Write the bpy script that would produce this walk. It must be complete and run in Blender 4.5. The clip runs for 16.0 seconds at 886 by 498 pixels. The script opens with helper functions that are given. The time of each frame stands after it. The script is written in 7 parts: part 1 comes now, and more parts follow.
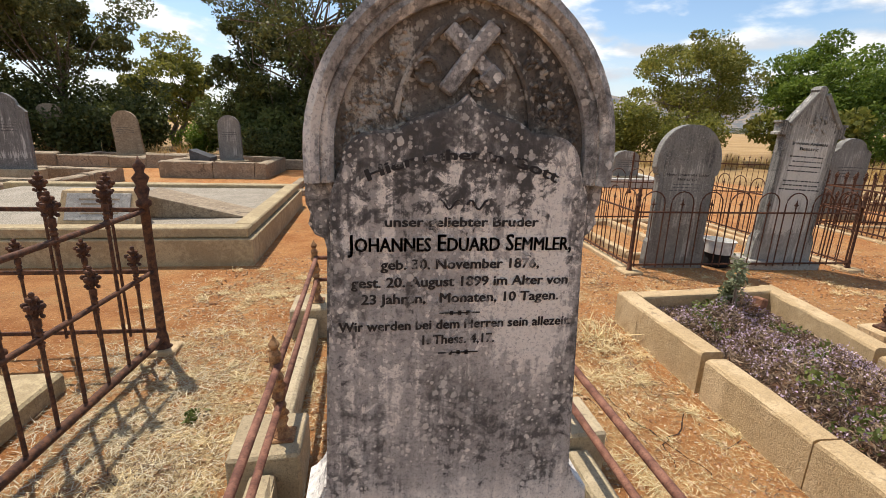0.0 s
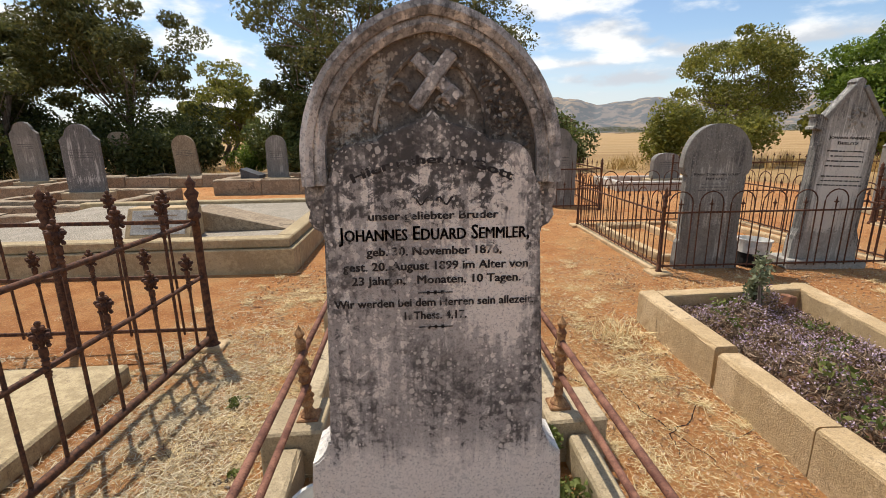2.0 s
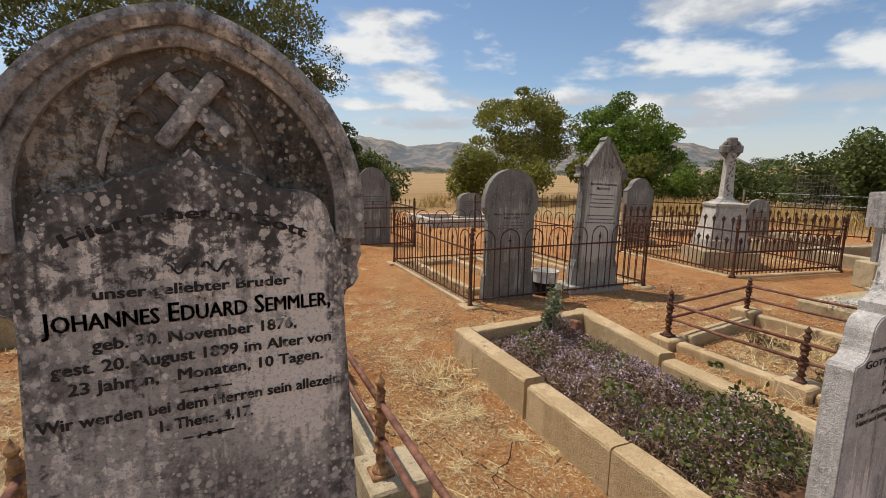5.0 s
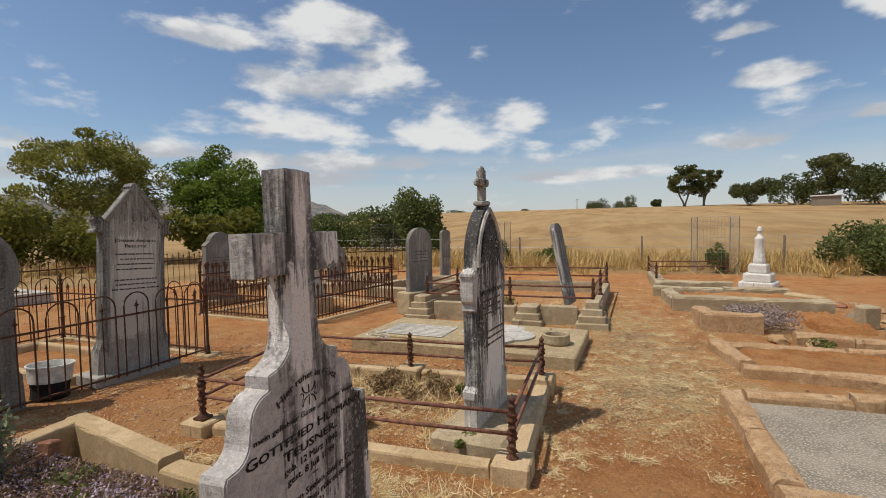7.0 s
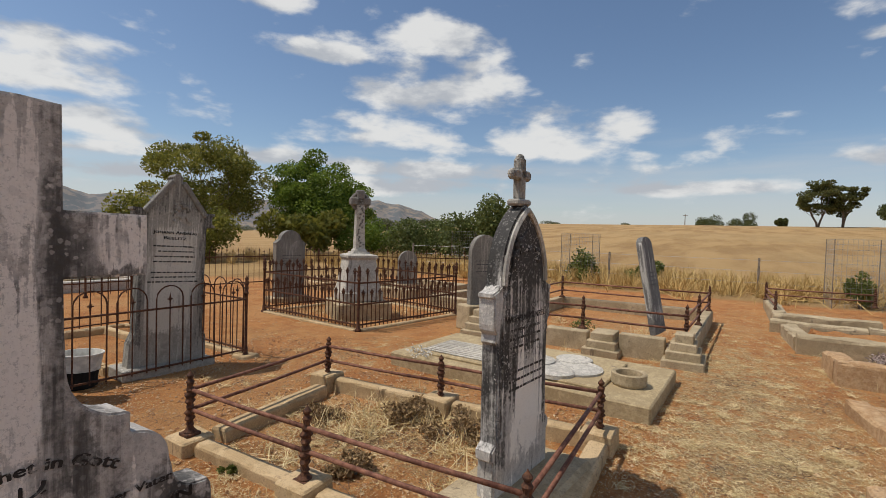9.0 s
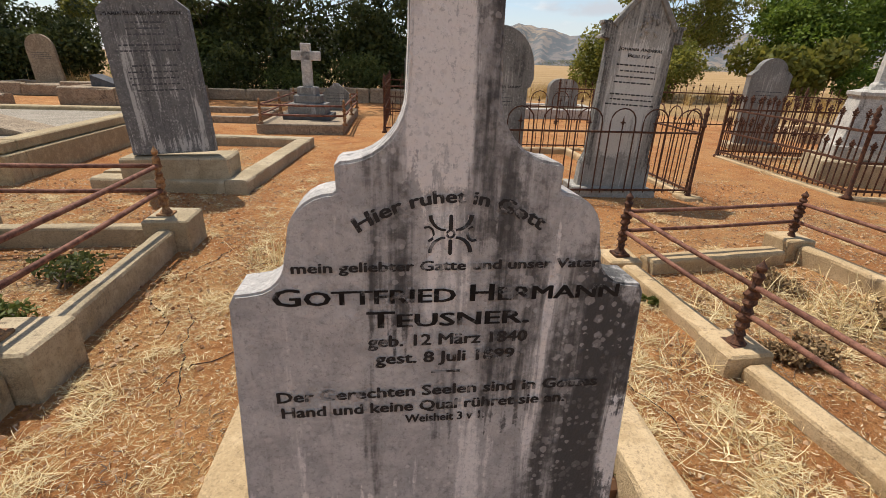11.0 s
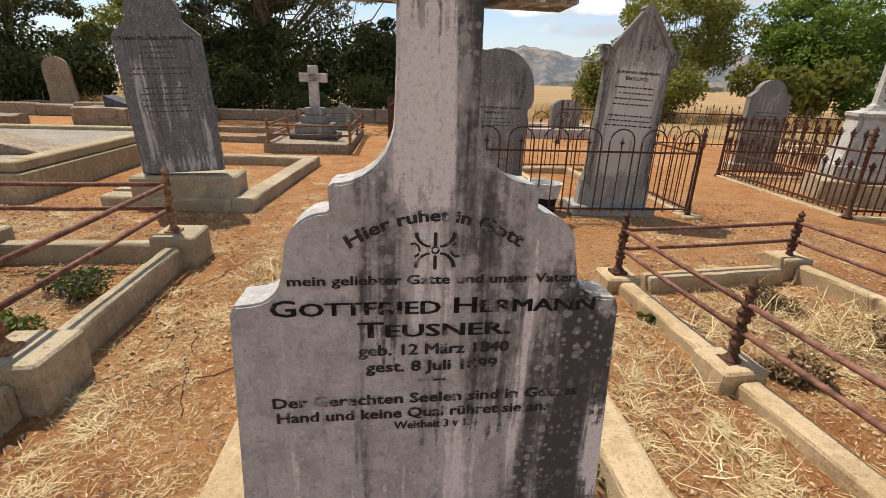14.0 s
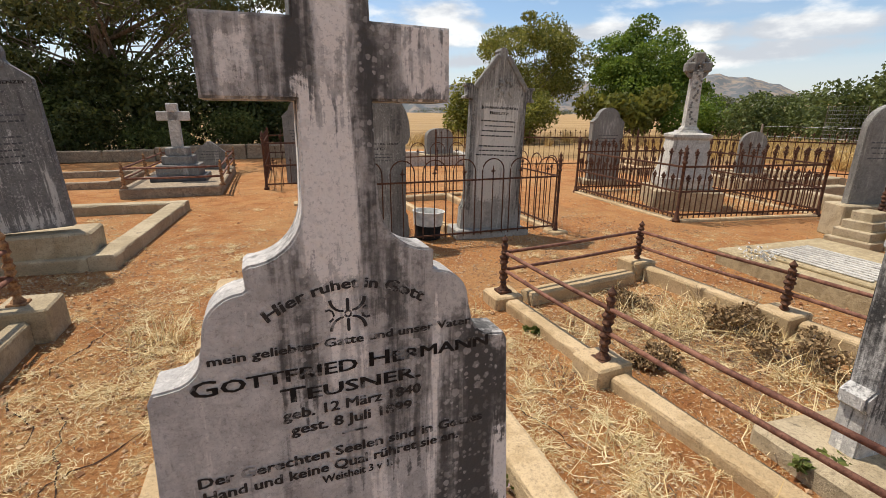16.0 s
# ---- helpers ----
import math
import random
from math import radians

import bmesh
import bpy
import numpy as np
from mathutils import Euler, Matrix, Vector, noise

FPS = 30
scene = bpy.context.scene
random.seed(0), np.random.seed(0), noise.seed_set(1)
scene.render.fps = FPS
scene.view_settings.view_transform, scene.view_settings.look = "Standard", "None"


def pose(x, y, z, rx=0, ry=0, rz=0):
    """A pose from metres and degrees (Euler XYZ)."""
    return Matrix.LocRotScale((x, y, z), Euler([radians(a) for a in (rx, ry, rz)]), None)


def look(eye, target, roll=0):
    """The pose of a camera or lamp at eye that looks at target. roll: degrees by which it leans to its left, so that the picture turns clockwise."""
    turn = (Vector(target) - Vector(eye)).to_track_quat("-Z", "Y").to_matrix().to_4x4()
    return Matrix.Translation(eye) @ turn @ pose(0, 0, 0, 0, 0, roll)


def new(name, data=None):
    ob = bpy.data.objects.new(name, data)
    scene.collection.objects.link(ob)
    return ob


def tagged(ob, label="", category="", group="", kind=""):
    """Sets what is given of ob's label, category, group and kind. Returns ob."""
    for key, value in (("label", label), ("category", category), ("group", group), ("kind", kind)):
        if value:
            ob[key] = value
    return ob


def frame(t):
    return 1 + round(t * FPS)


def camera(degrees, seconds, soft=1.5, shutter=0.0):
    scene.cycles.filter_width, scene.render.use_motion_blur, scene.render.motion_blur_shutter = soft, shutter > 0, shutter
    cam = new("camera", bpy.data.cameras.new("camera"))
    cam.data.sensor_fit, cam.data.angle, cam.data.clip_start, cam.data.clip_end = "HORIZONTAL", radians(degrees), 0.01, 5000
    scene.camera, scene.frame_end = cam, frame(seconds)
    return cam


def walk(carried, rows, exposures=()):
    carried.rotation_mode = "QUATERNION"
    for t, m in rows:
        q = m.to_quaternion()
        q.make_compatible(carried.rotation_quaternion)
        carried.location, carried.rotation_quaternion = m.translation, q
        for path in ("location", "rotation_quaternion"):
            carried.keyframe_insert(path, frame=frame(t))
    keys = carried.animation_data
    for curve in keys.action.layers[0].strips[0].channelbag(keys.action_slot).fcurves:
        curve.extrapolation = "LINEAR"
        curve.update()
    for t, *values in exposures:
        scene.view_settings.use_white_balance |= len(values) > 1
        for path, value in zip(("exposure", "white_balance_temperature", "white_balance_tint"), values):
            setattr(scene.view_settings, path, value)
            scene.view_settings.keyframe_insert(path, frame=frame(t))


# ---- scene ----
cam = camera(87.5, 16.0, 0.72)
PATH = [
    (0, (-0.064, 0.217, 1.591), (0.241, 2.124, 1.069), 1.8),
    (0.5, (-0.055, 0.193, 1.593), (0.227, 2.106, 1.084), 1.6),
    (1, (0.02, 0.11, 1.595), (0.251, 2.034, 1.101), 0.9),
    (1.5, (0.069, 0.035, 1.591), (0.24, 1.968, 1.107), 0.1),
    (2, (0.093, -0.019, 1.59), (0.21, 1.919, 1.11), -0.8),
    (2.5, (0.106, -0.044, 1.588), (0.183, 1.896, 1.108), -1.2),
    (3, (0.103, -0.046, 1.584), (0.155, 1.893, 1.097), -1.2),
    (3.2, (0.106, -0.05, 1.586), (0.156, 1.889, 1.1), -1.3),
    (5.3, (0.24, 0.199, 1.617), (1.338, 1.851, 1.359), -0.2),
    (5.5, (0.399, 0.183, 1.582), (1.661, 1.72, 1.377), -1.5),
    (6, (0.717, 0.156, 1.589), (2.355, 1.294, 1.444), -1.6),
    (6.5, (1.022, 0.083, 1.568), (2.825, 0.939, 1.452), -1.4),
    (7, (1.284, 0.041, 1.585), (3.163, 0.721, 1.49), -1.0),
    (7.5, (1.576, -0.105, 1.566), (3.487, 0.483, 1.498), -0.5),
    (8, (1.835, -0.137, 1.554), (3.747, 0.45, 1.514), 0.1),
    (8.5, (2.084, -0.082, 1.565), (3.968, 0.59, 1.55), 0.7),
    (9, (2.173, -0.075, 1.554), (3.883, 0.961, 1.494), 1.7),
    (9.5, (2.281, -0.099, 1.53), (3.531, 1.444, 1.29), 3.2),
    (10, (2.303, 0.024, 1.488), (3.073, 1.809, 1.017), 3.2),
    (10.2, (2.312, 0.088, 1.469), (2.87, 1.916, 0.881), 2.8),
    (12.3, (2.408, 0.34, 1.126), (2.575, 2.165, 0.326), 1.6),
    (12.5, (2.407, 0.343, 1.132), (2.575, 2.176, 0.351), 1.5),
    (13, (2.389, 0.319, 1.176), (2.567, 2.17, 0.438), 1.4),
    (13.5, (2.393, 0.263, 1.253), (2.594, 2.125, 0.55), 1.5),
    (14, (2.385, 0.199, 1.341), (2.626, 2.064, 0.662), 2.0),
    (14.5, (2.363, 0.137, 1.406), (2.652, 1.999, 0.735), 2.4),
    (15, (2.342, 0.121, 1.422), (2.706, 1.975, 0.767), 2.3),
    (15.5, (2.316, 0.128, 1.424), (2.808, 1.965, 0.806), 1.7),
    (16, (2.336, 0.119, 1.437), (3.045, 1.902, 0.871), 0.5),
]
walk(cam, [(t, look(eye, target, roll)) for t, eye, target, roll in PATH], exposures=((0.0, 0.20), (1.5, 0.10), (3.2, 0.06), (5.3, -0.32), (7.0, -0.45), (9.0, -0.47), (10.2, -0.22), (12.5, 0.20), (14.0, 0.08), (16.0, 0.02)))

# ---- sky and sun ----
SUN_DIR = Vector((-0.60, 0.90, 2.10)).normalized()
world = bpy.data.worlds.new("sky_world")
scene.world = world
world.use_nodes = True
wn, wl = world.node_tree.nodes, world.node_tree.links
wn.clear()
w_out = wn.new("ShaderNodeOutputWorld")
w_bg = wn.new("ShaderNodeBackground")
w_sky = wn.new("ShaderNodeTexSky")
w_sky.sky_type = "NISHITA"
w_sky.sun_disc = False
w_sky.sun_elevation = math.asin(SUN_DIR.z)
w_sky.sun_rotation = math.atan2(SUN_DIR.x, SUN_DIR.y)
w_sky.air_density, w_sky.dust_density, w_sky.ozone_density = 1.0, 0.5, 2.5
w_bg.inputs["Strength"].default_value = 0.137


def wnode(kind, op=None, a=None, b=None, c=None):
    n = wn.new(kind)
    if op:
        n.operation = op
    for i, v in enumerate((a, b, c)):
        if v is None:
            continue
        if isinstance(v, (int, float)):
            n.inputs[i].default_value = v
        else:
            wl.new(v, n.inputs[i])
    return n


# cumulus banks: heading and height of each (degrees, sine), half width and half height; noise frays their outlines
CLOUDS = ((17.8, 0.263, 8.0, 0.046), (21.2, 0.178, 5.6, 0.028), (57.1, 0.391, 6.5, 0.034), (59.0, 0.300, 10.4, 0.050), (73.3, 0.205, 9.6, 0.046), (51.3, 0.208, 8.6, 0.028), (44.3, 0.349, 6.4, 0.017),
          (40.5, 0.149, 11.0, 0.016), (57.5, 0.143, 13.5, 0.022), (19.5, 0.135, 6.0, 0.012), (105.9, 0.250, 3.8, 0.017), (102.8, 0.322, 2.9, 0.010), (114.6, 0.322, 3.2, 0.026), (103.0, 0.146, 4.2, 0.014),
          (113.9, 0.170, 3.0, 0.009), (53.0, 0.104, 15.0, 0.018), (85.0, 0.104, 11.0, 0.013), (31.3, 0.146, 4.2, 0.014), (27.0, 0.103, 10.0, 0.014), (5.0, 0.190, 7.0, 0.020), (38.0, 0.420, 5.0, 0.020))
w_tc = wn.new("ShaderNodeTexCoord")
w_sep = wn.new("ShaderNodeSeparateXYZ")
wl.new(w_tc.outputs["Generated"], w_sep.inputs[0])


def wmath(op, a, b=None, c=None):
    return wnode("ShaderNodeMath", op, a, b, c).outputs[0]


w_az = wmath("ARCTAN2", w_sep.outputs["X"], w_sep.outputs["Y"])


def cloud_noise(dz, scale, detail, rough, flat=2.3):
    """Noise over heading and height, drawn out sideways."""
    up = wmath("MULTIPLY_ADD", w_sep.outputs["Z"], flat, 0.9 + dz)
    pos = wn.new("ShaderNodeCombineXYZ")
    wl.new(w_az, pos.inputs[0])
    wl.new(up, pos.inputs[1])
    pos.inputs[2].default_value = 3.6
    t = wn.new("ShaderNodeTexNoise")
    t.inputs["Scale"].default_value, t.inputs["Detail"].default_value, t.inputs["Roughness"].default_value = scale, detail, rough
    t.inputs["Distortion"].default_value = 0.1
    wl.new(pos.outputs[0], t.inputs["Vector"])
    return t.outputs["Fac"]


def cloud_banks(lift):
    """How deep inside a bank a direction lies: round above, flat below."""
    z = wmath("ADD", w_sep.outputs["Z"], lift)
    field = None
    for heading, height, hw, hh in CLOUDS:
        u = wmath("MULTIPLY_ADD", w_az, 1 / radians(hw), -radians(heading) / radians(hw))
        v = wmath("MULTIPLY_ADD", z, 1 / (hh * 1.35), -height / (hh * 1.35) + 0.25)
        v = wmath("MAXIMUM", v, wmath("MULTIPLY", v, -1.7))
        d = wmath("MULTIPLY_ADD", u, u, wmath("MULTIPLY", v, v))
        d = wmath("SUBTRACT", 1.0, wmath("SQRT", d))
        field = d if field is None else wmath("MAXIMUM", field, d)
    return wmath("MAXIMUM", field, -0.9)


w_a = cloud_noise(0.0, 4.2, 10.0, 0.53)
w_b = cloud_noise(0.09, 4.2, 10.0, 0.53)
w_fray = cloud_noise(0.4, 9.5, 7.0, 0.52, 2.4)
# the rest of the sky, outside the eastern half, carries loose cloud
w_off = wmath("ABSOLUTE", wmath("SUBTRACT", w_az, radians(57)))
w_rest = wn.new("ShaderNodeMapRange")
for _i, _v in enumerate((radians(66), radians(80), -0.55, 0.02)):
    w_rest.inputs[_i + 1].default_value = _v
wl.new(w_off, w_rest.inputs[0])
w_loose = wmath("MULTIPLY_ADD", wmath("SUBTRACT", w_a, 0.50), 3.0, w_rest.outputs[0])
w_bank = wmath("MAXIMUM", cloud_banks(0.0), w_loose)
w_low = wmath("MULTIPLY_ADD", wmath("SUBTRACT", w_fray, 0.5), 2.6, wmath("MULTIPLY", w_bank, 0.85))
w_ramp = wn.new("ShaderNodeMapRange")
w_ramp.interpolation_type = "SMOOTHSTEP"
for _i, _v in enumerate((-0.20, 0.50, 0.0, 0.95)):
    w_ramp.inputs[_i + 1].default_value = _v
wl.new(w_low, w_ramp.inputs[0])
w_dif = wmath("ADD", wmath("SUBTRACT", w_a, w_b), wmath("MULTIPLY", wmath("SUBTRACT", w_fray, 0.5), 0.5))
w_shade = wn.new("ShaderNodeMapRange")
w_shade.interpolation_type = "SMOOTHSTEP"
for _i, _v in enumerate((-0.12, 0.08, 0.0, 1.0)):
    w_shade.inputs[_i + 1].default_value = _v
wl.new(w_dif, w_shade.inputs[0])
w_cc = wn.new("ShaderNodeMix")
w_cc.data_type = "RGBA"
w_cc.inputs[6].default_value = (4.6, 4.85, 5.25, 1)
w_cc.inputs[7].default_value = (7.6, 7.6, 7.5, 1)
wl.new(w_shade.outputs[0], w_cc.inputs[0])
w_mix = wn.new("ShaderNodeMix")
w_mix.data_type = "RGBA"
wl.new(w_ramp.outputs[0], w_mix.inputs[0])
# thin bright haze and streaked cloud low over the land
w_haze = wn.new("ShaderNodeMapRange")
w_haze.interpolation_type = "SMOOTHSTEP"
for _i, _v in enumerate((0.21, 0.02, 0.0, 0.60)):
    w_haze.inputs[_i + 1].default_value = _v
wl.new(wmath("ADD", w_sep.outputs["Z"], wmath("MULTIPLY", wmath("SUBTRACT", cloud_noise(0.0, 3.0, 6.0, 0.55, 9.0), 0.5), 0.22)), w_haze.inputs[0])
w_air = wn.new("ShaderNodeMix")
w_air.data_type = "RGBA"
w_air.inputs[7].default_value = (5.5, 5.65, 5.9, 1)
wl.new(w_haze.outputs[0], w_air.inputs[0])
wl.new(w_sky.outputs[0], w_air.inputs[6])
wl.new(w_air.outputs[2], w_mix.inputs[6])
wl.new(w_cc.outputs[2], w_mix.inputs[7])
wl.new(w_mix.outputs[2], w_bg.inputs["Color"])
wl.new(w_bg.outputs[0], w_out.inputs[0])

sun = new("sun", bpy.data.lights.new("sun", "SUN"))
sun.data.energy, sun.data.angle, sun.data.color = 5.0, radians(0.55), (1.0, 0.93, 0.83)
sun.matrix_world = look(SUN_DIR * 60, (0, 0, 0))

# ---- materials ----


class Mat:
    """A node material under construction: helpers that return output sockets."""

    def __init__(self, name, rough=0.85, metal=0.0):
        self.m = bpy.data.materials.new(name)
        self.m.use_nodes = True
        self.n, self.l = self.m.node_tree.nodes, self.m.node_tree.links
        self.b = self.n["Principled BSDF"]
        self.b.inputs["Roughness"].default_value = rough
        self.b.inputs["Metallic"].default_value = metal
        self.b.inputs["Specular IOR Level"].default_value = 0.3
        tc = self.n.new("ShaderNodeTexCoord")
        self.pos = tc.outputs["Object"]

    def here(self):
        """World place, for the ground sheet and pieces that share a mesh."""
        g = self.n.new("ShaderNodeNewGeometry")
        self.pos = g.outputs["Position"]
        return self

    def scaled(self, s):
        mp = self.n.new("ShaderNodeMapping")
        mp.inputs["Scale"].default_value = s
        self.l.new(self.pos, mp.inputs[0])
        return mp.outputs[0]

    def noise(self, scale, detail=6, rough=0.55, vec=None, distort=0.0):
        t = self.n.new("ShaderNodeTexNoise")
        t.inputs["Scale"].default_value, t.inputs["Detail"].default_value = scale, detail
        t.inputs["Roughness"].default_value, t.inputs["Distortion"].default_value = rough, distort
        self.l.new(vec or self.pos, t.inputs["Vector"])
        return t.outputs["Fac"]

    def cells(self, scale, vec=None, feature="F1"):
        t = self.n.new("ShaderNodeTexVoronoi")
        t.feature = feature
        t.inputs["Scale"].default_value = scale
        self.l.new(vec or self.pos, t.inputs["Vector"])
        return t.outputs["Distance"]

    def step(self, fac, lo, hi, a=0.0, b=1.0):
        r = self.n.new("ShaderNodeMapRange")
        r.interpolation_type = "SMOOTHSTEP"
        for i, v in enumerate((lo, hi, a, b)):
            r.inputs[i + 1].default_value = v
        self.l.new(fac, r.inputs[0])
        return r.outputs[0]

    def math(self, op, a, b):
        t = self.n.new("ShaderNodeMath")
        t.operation = op
        for i, v in enumerate((a, b)):
            if isinstance(v, (int, float)):
                t.inputs[i].default_value = v
            else:
                self.l.new(v, t.inputs[i])
        return t.outputs[0]

    def mix(self, fac, a, b):
        t = self.n.new("ShaderNodeMix")
        t.data_type = "RGBA"
        if isinstance(fac, (int, float)):
            t.inputs[0].default_value = fac
        else:
            self.l.new(fac, t.inputs[0])
        for i, v in ((6, a), (7, b)):
            if isinstance(v, tuple):
                t.inputs[i].default_value = (*v, 1)
            else:
                self.l.new(v, t.inputs[i])
        return t.outputs[2]

    def attr(self, name):
        t = self.n.new("ShaderNodeAttribute")
        t.attribute_name = name
        return t.outputs["Fac"]

    def per_object(self):
        return self.n.new("ShaderNodeObjectInfo").outputs["Random"]

    def per_island(self):
        return self.n.new("ShaderNodeNewGeometry").outputs["Random Per Island"]

    def bump(self, fac, dist, strength=1.0):
        t = self.n.new("ShaderNodeBump")
        t.inputs["Distance"].default_value, t.inputs["Strength"].default_value = dist, strength
        self.l.new(fac, t.inputs["Height"])
        self.l.new(t.outputs[0], self.b.inputs["Normal"])

    def rough(self, fac, lo, hi):
        self.l.new(self.step(fac, 0, 1, lo, hi), self.b.inputs["Roughness"])

    def done(self, color):
        if isinstance(color, tuple):
            self.b.inputs["Base Color"].default_value = (*color, 1)
        else:
            self.l.new(color, self.b.inputs["Base Color"])
        return self.m


def weathered_stone(name, pale, mid, dark, grime=0.5, streaks=0.5, lichen=0.3, top=None, foot=None, speck=0.0, bands=(), top_by=0.86, grain=0.6):
    """Old monument stone: pale patches, grey body, black vertical runs and round lichen spots."""
    k = Mat(name, 0.82)
    big = k.noise(2.4, 9, 0.62, distort=0.5)
    run = k.noise(1.0, 9, 0.68, k.scaled((7, 7, 0.9)), 0.5)
    pale_run = k.noise(1.0, 8, 0.74, k.scaled((19, 19, 3.6)), 0.4)
    mot = k.noise(17, 10, 0.74)
    fine = k.noise(110, 4, 0.6)
    c = k.mix(k.step(k.math("ADD", k.math("MULTIPLY", mot, grain), k.math("MULTIPLY", big, 1 - grain)), 0.47, 0.56), mid, pale)
    c = k.mix(k.math("MULTIPLY", k.math("MULTIPLY", k.step(pale_run, 0.54, 0.62), k.step(k.noise(4.2, 5), 0.47, 0.60)), 0.8 * min(1.0, streaks)), c, pale)
    g = k.step(k.math("ADD", k.math("MULTIPLY", big, 0.55), k.math("MULTIPLY", mot, 0.45)), 0.645 - 0.19 * grime, 0.70 - 0.17 * grime, 0.0, 0.82)
    c = k.mix(g, c, dark)
    s = k.math("MULTIPLY", k.step(run, 0.66 - 0.16 * streaks, 0.71 - 0.13 * streaks), k.step(big, 0.36, 0.56, 0.15, 0.95))
    c = k.mix(k.math("MULTIPLY", s, k.step(mot, 0.3, 0.52, 0.45, 1.0)), c, dark)
    if top:
        zz = k.n.new("ShaderNodeSeparateXYZ")
        k.l.new(k.pos, zz.inputs[0])
        hi = k.math("ADD", zz.outputs["Z"], k.math("MULTIPLY", k.math("SUBTRACT", mot, 0.5), top[2]))
        c = k.mix(k.math("MULTIPLY", k.step(hi, top[0], top[1]), top_by), c, dark)
    if bands:
        ax = k.n.new("ShaderNodeSeparateXYZ")
        k.l.new(k.pos, ax.inputs[0])
        wander = k.math("MULTIPLY", k.math("SUBTRACT", k.noise(1.0, 7, 0.7, k.scaled((9, 9, 1.6))), 0.5), 0.30)
        wx = k.math("ADD", ax.outputs["X"], wander)
        wz = k.math("ADD", ax.outputs["Z"], k.math("MULTIPLY", k.math("SUBTRACT", k.noise(6.0, 8, 0.7), 0.5), 0.5))
        for xc, hw, z0, z1, by, tone in bands:
            off = k.math("ABSOLUTE", k.math("SUBTRACT", wx, xc), 0.0)
            m = k.math("MULTIPLY", k.step(off, hw * 1.08, hw * 0.82), k.math("MULTIPLY", k.step(wz, z0 - 0.025, z0 + 0.025), k.step(wz, z1 + 0.025, z1 - 0.025)))
            m = k.math("MULTIPLY", m, k.step(k.noise(26, 9, 0.78), 0.42, 0.51, 0.30 * by, by))
            c = k.mix(m, c, tone)
    if speck:
        c = k.mix(k.math("MULTIPLY", k.step(k.noise(30, 9, 0.78), 0.47, 0.56), k.step(k.noise(5.5, 7, 0.65), 0.40, 0.58, 0.1, speck)), c, dark)
    if foot:
        zz = k.n.new("ShaderNodeSeparateXYZ")
        k.l.new(k.pos, zz.inputs[0])
        lo = k.math("ADD", zz.outputs["Z"], k.math("MULTIPLY", k.math("SUBTRACT", k.math("ADD", mot, k.math("MULTIPLY", big, 0.8)), 0.9), foot[2]))
        c = k.mix(k.step(lo, foot[1], foot[0], 0.0, 0.86), c, (pale[0] * 0.92, pale[1] * 0.90, pale[2] * 0.88))
    warped = k.n.new("ShaderNodeMix")
    warped.data_type = "VECTOR"
    warped.inputs[0].default_value = 0.035
    nz = k.n.new("ShaderNodeTexNoise")
    nz.inputs["Scale"].default_value = 40.0
    k.l.new(k.pos, nz.inputs["Vector"])
    k.l.new(k.pos, warped.inputs[4])
    k.l.new(nz.outputs["Color"], warped.inputs[5])
    spot = k.math("MULTIPLY", k.step(k.cells(52, warped.outputs[1]), 0.40, 0.24), k.step(k.noise(9, 4), 0.50, 0.60, 0, lichen))
    c = k.mix(spot, c, (min(1, pale[0] * 1.08), min(1, pale[1] * 1.08), min(1, pale[2] * 1.02)))
    c = k.mix(k.math("MULTIPLY", k.step(fine, 0.54, 0.64), 0.15 + 0.5 * grain), c, dark)
    c = k.mix(k.math("MULTIPLY", k.step(k.noise(48, 6, 0.75), 0.55, 0.62), 0.3 + 0.4 * grime), c, dark)
    c = k.mix(k.math("MULTIPLY", k.step(k.noise(70, 5, 0.7), 0.57, 0.64), 0.45), c, pale)
    patch = k.step(k.noise(7.5, 6, 0.65), 0.42, 0.58)
    c = k.mix(k.math("MULTIPLY", k.math("MULTIPLY", k.step(k.noise(85, 7, 0.8), 0.515, 0.545), patch), 0.05 + 0.9 * grime), c, dark)
    c = k.mix(k.math("MULTIPLY", k.math("MULTIPLY", k.step(k.noise(64, 8, 0.8, distort=0.3), 0.545, 0.57), k.step(patch, 0.9, 0.1)), 0.55), c, pale)
    if foot:
        c = k.mix(k.step(lo, foot[1], foot[0], 0.0, 0.7), c, (pale[0] * 0.96, pale[1] * 0.95, pale[2] * 0.93))
    c = k.mix(k.math("MULTIPLY", k.per_object(), 0.10), c, (pale[0] * 0.55, pale[1] * 0.52, pale[2] * 0.48))
    k.bump(k.math("ADD", fine, k.math("MULTIPLY", mot, 1.5)), 0.005, 1.0)
    return k.done(c)


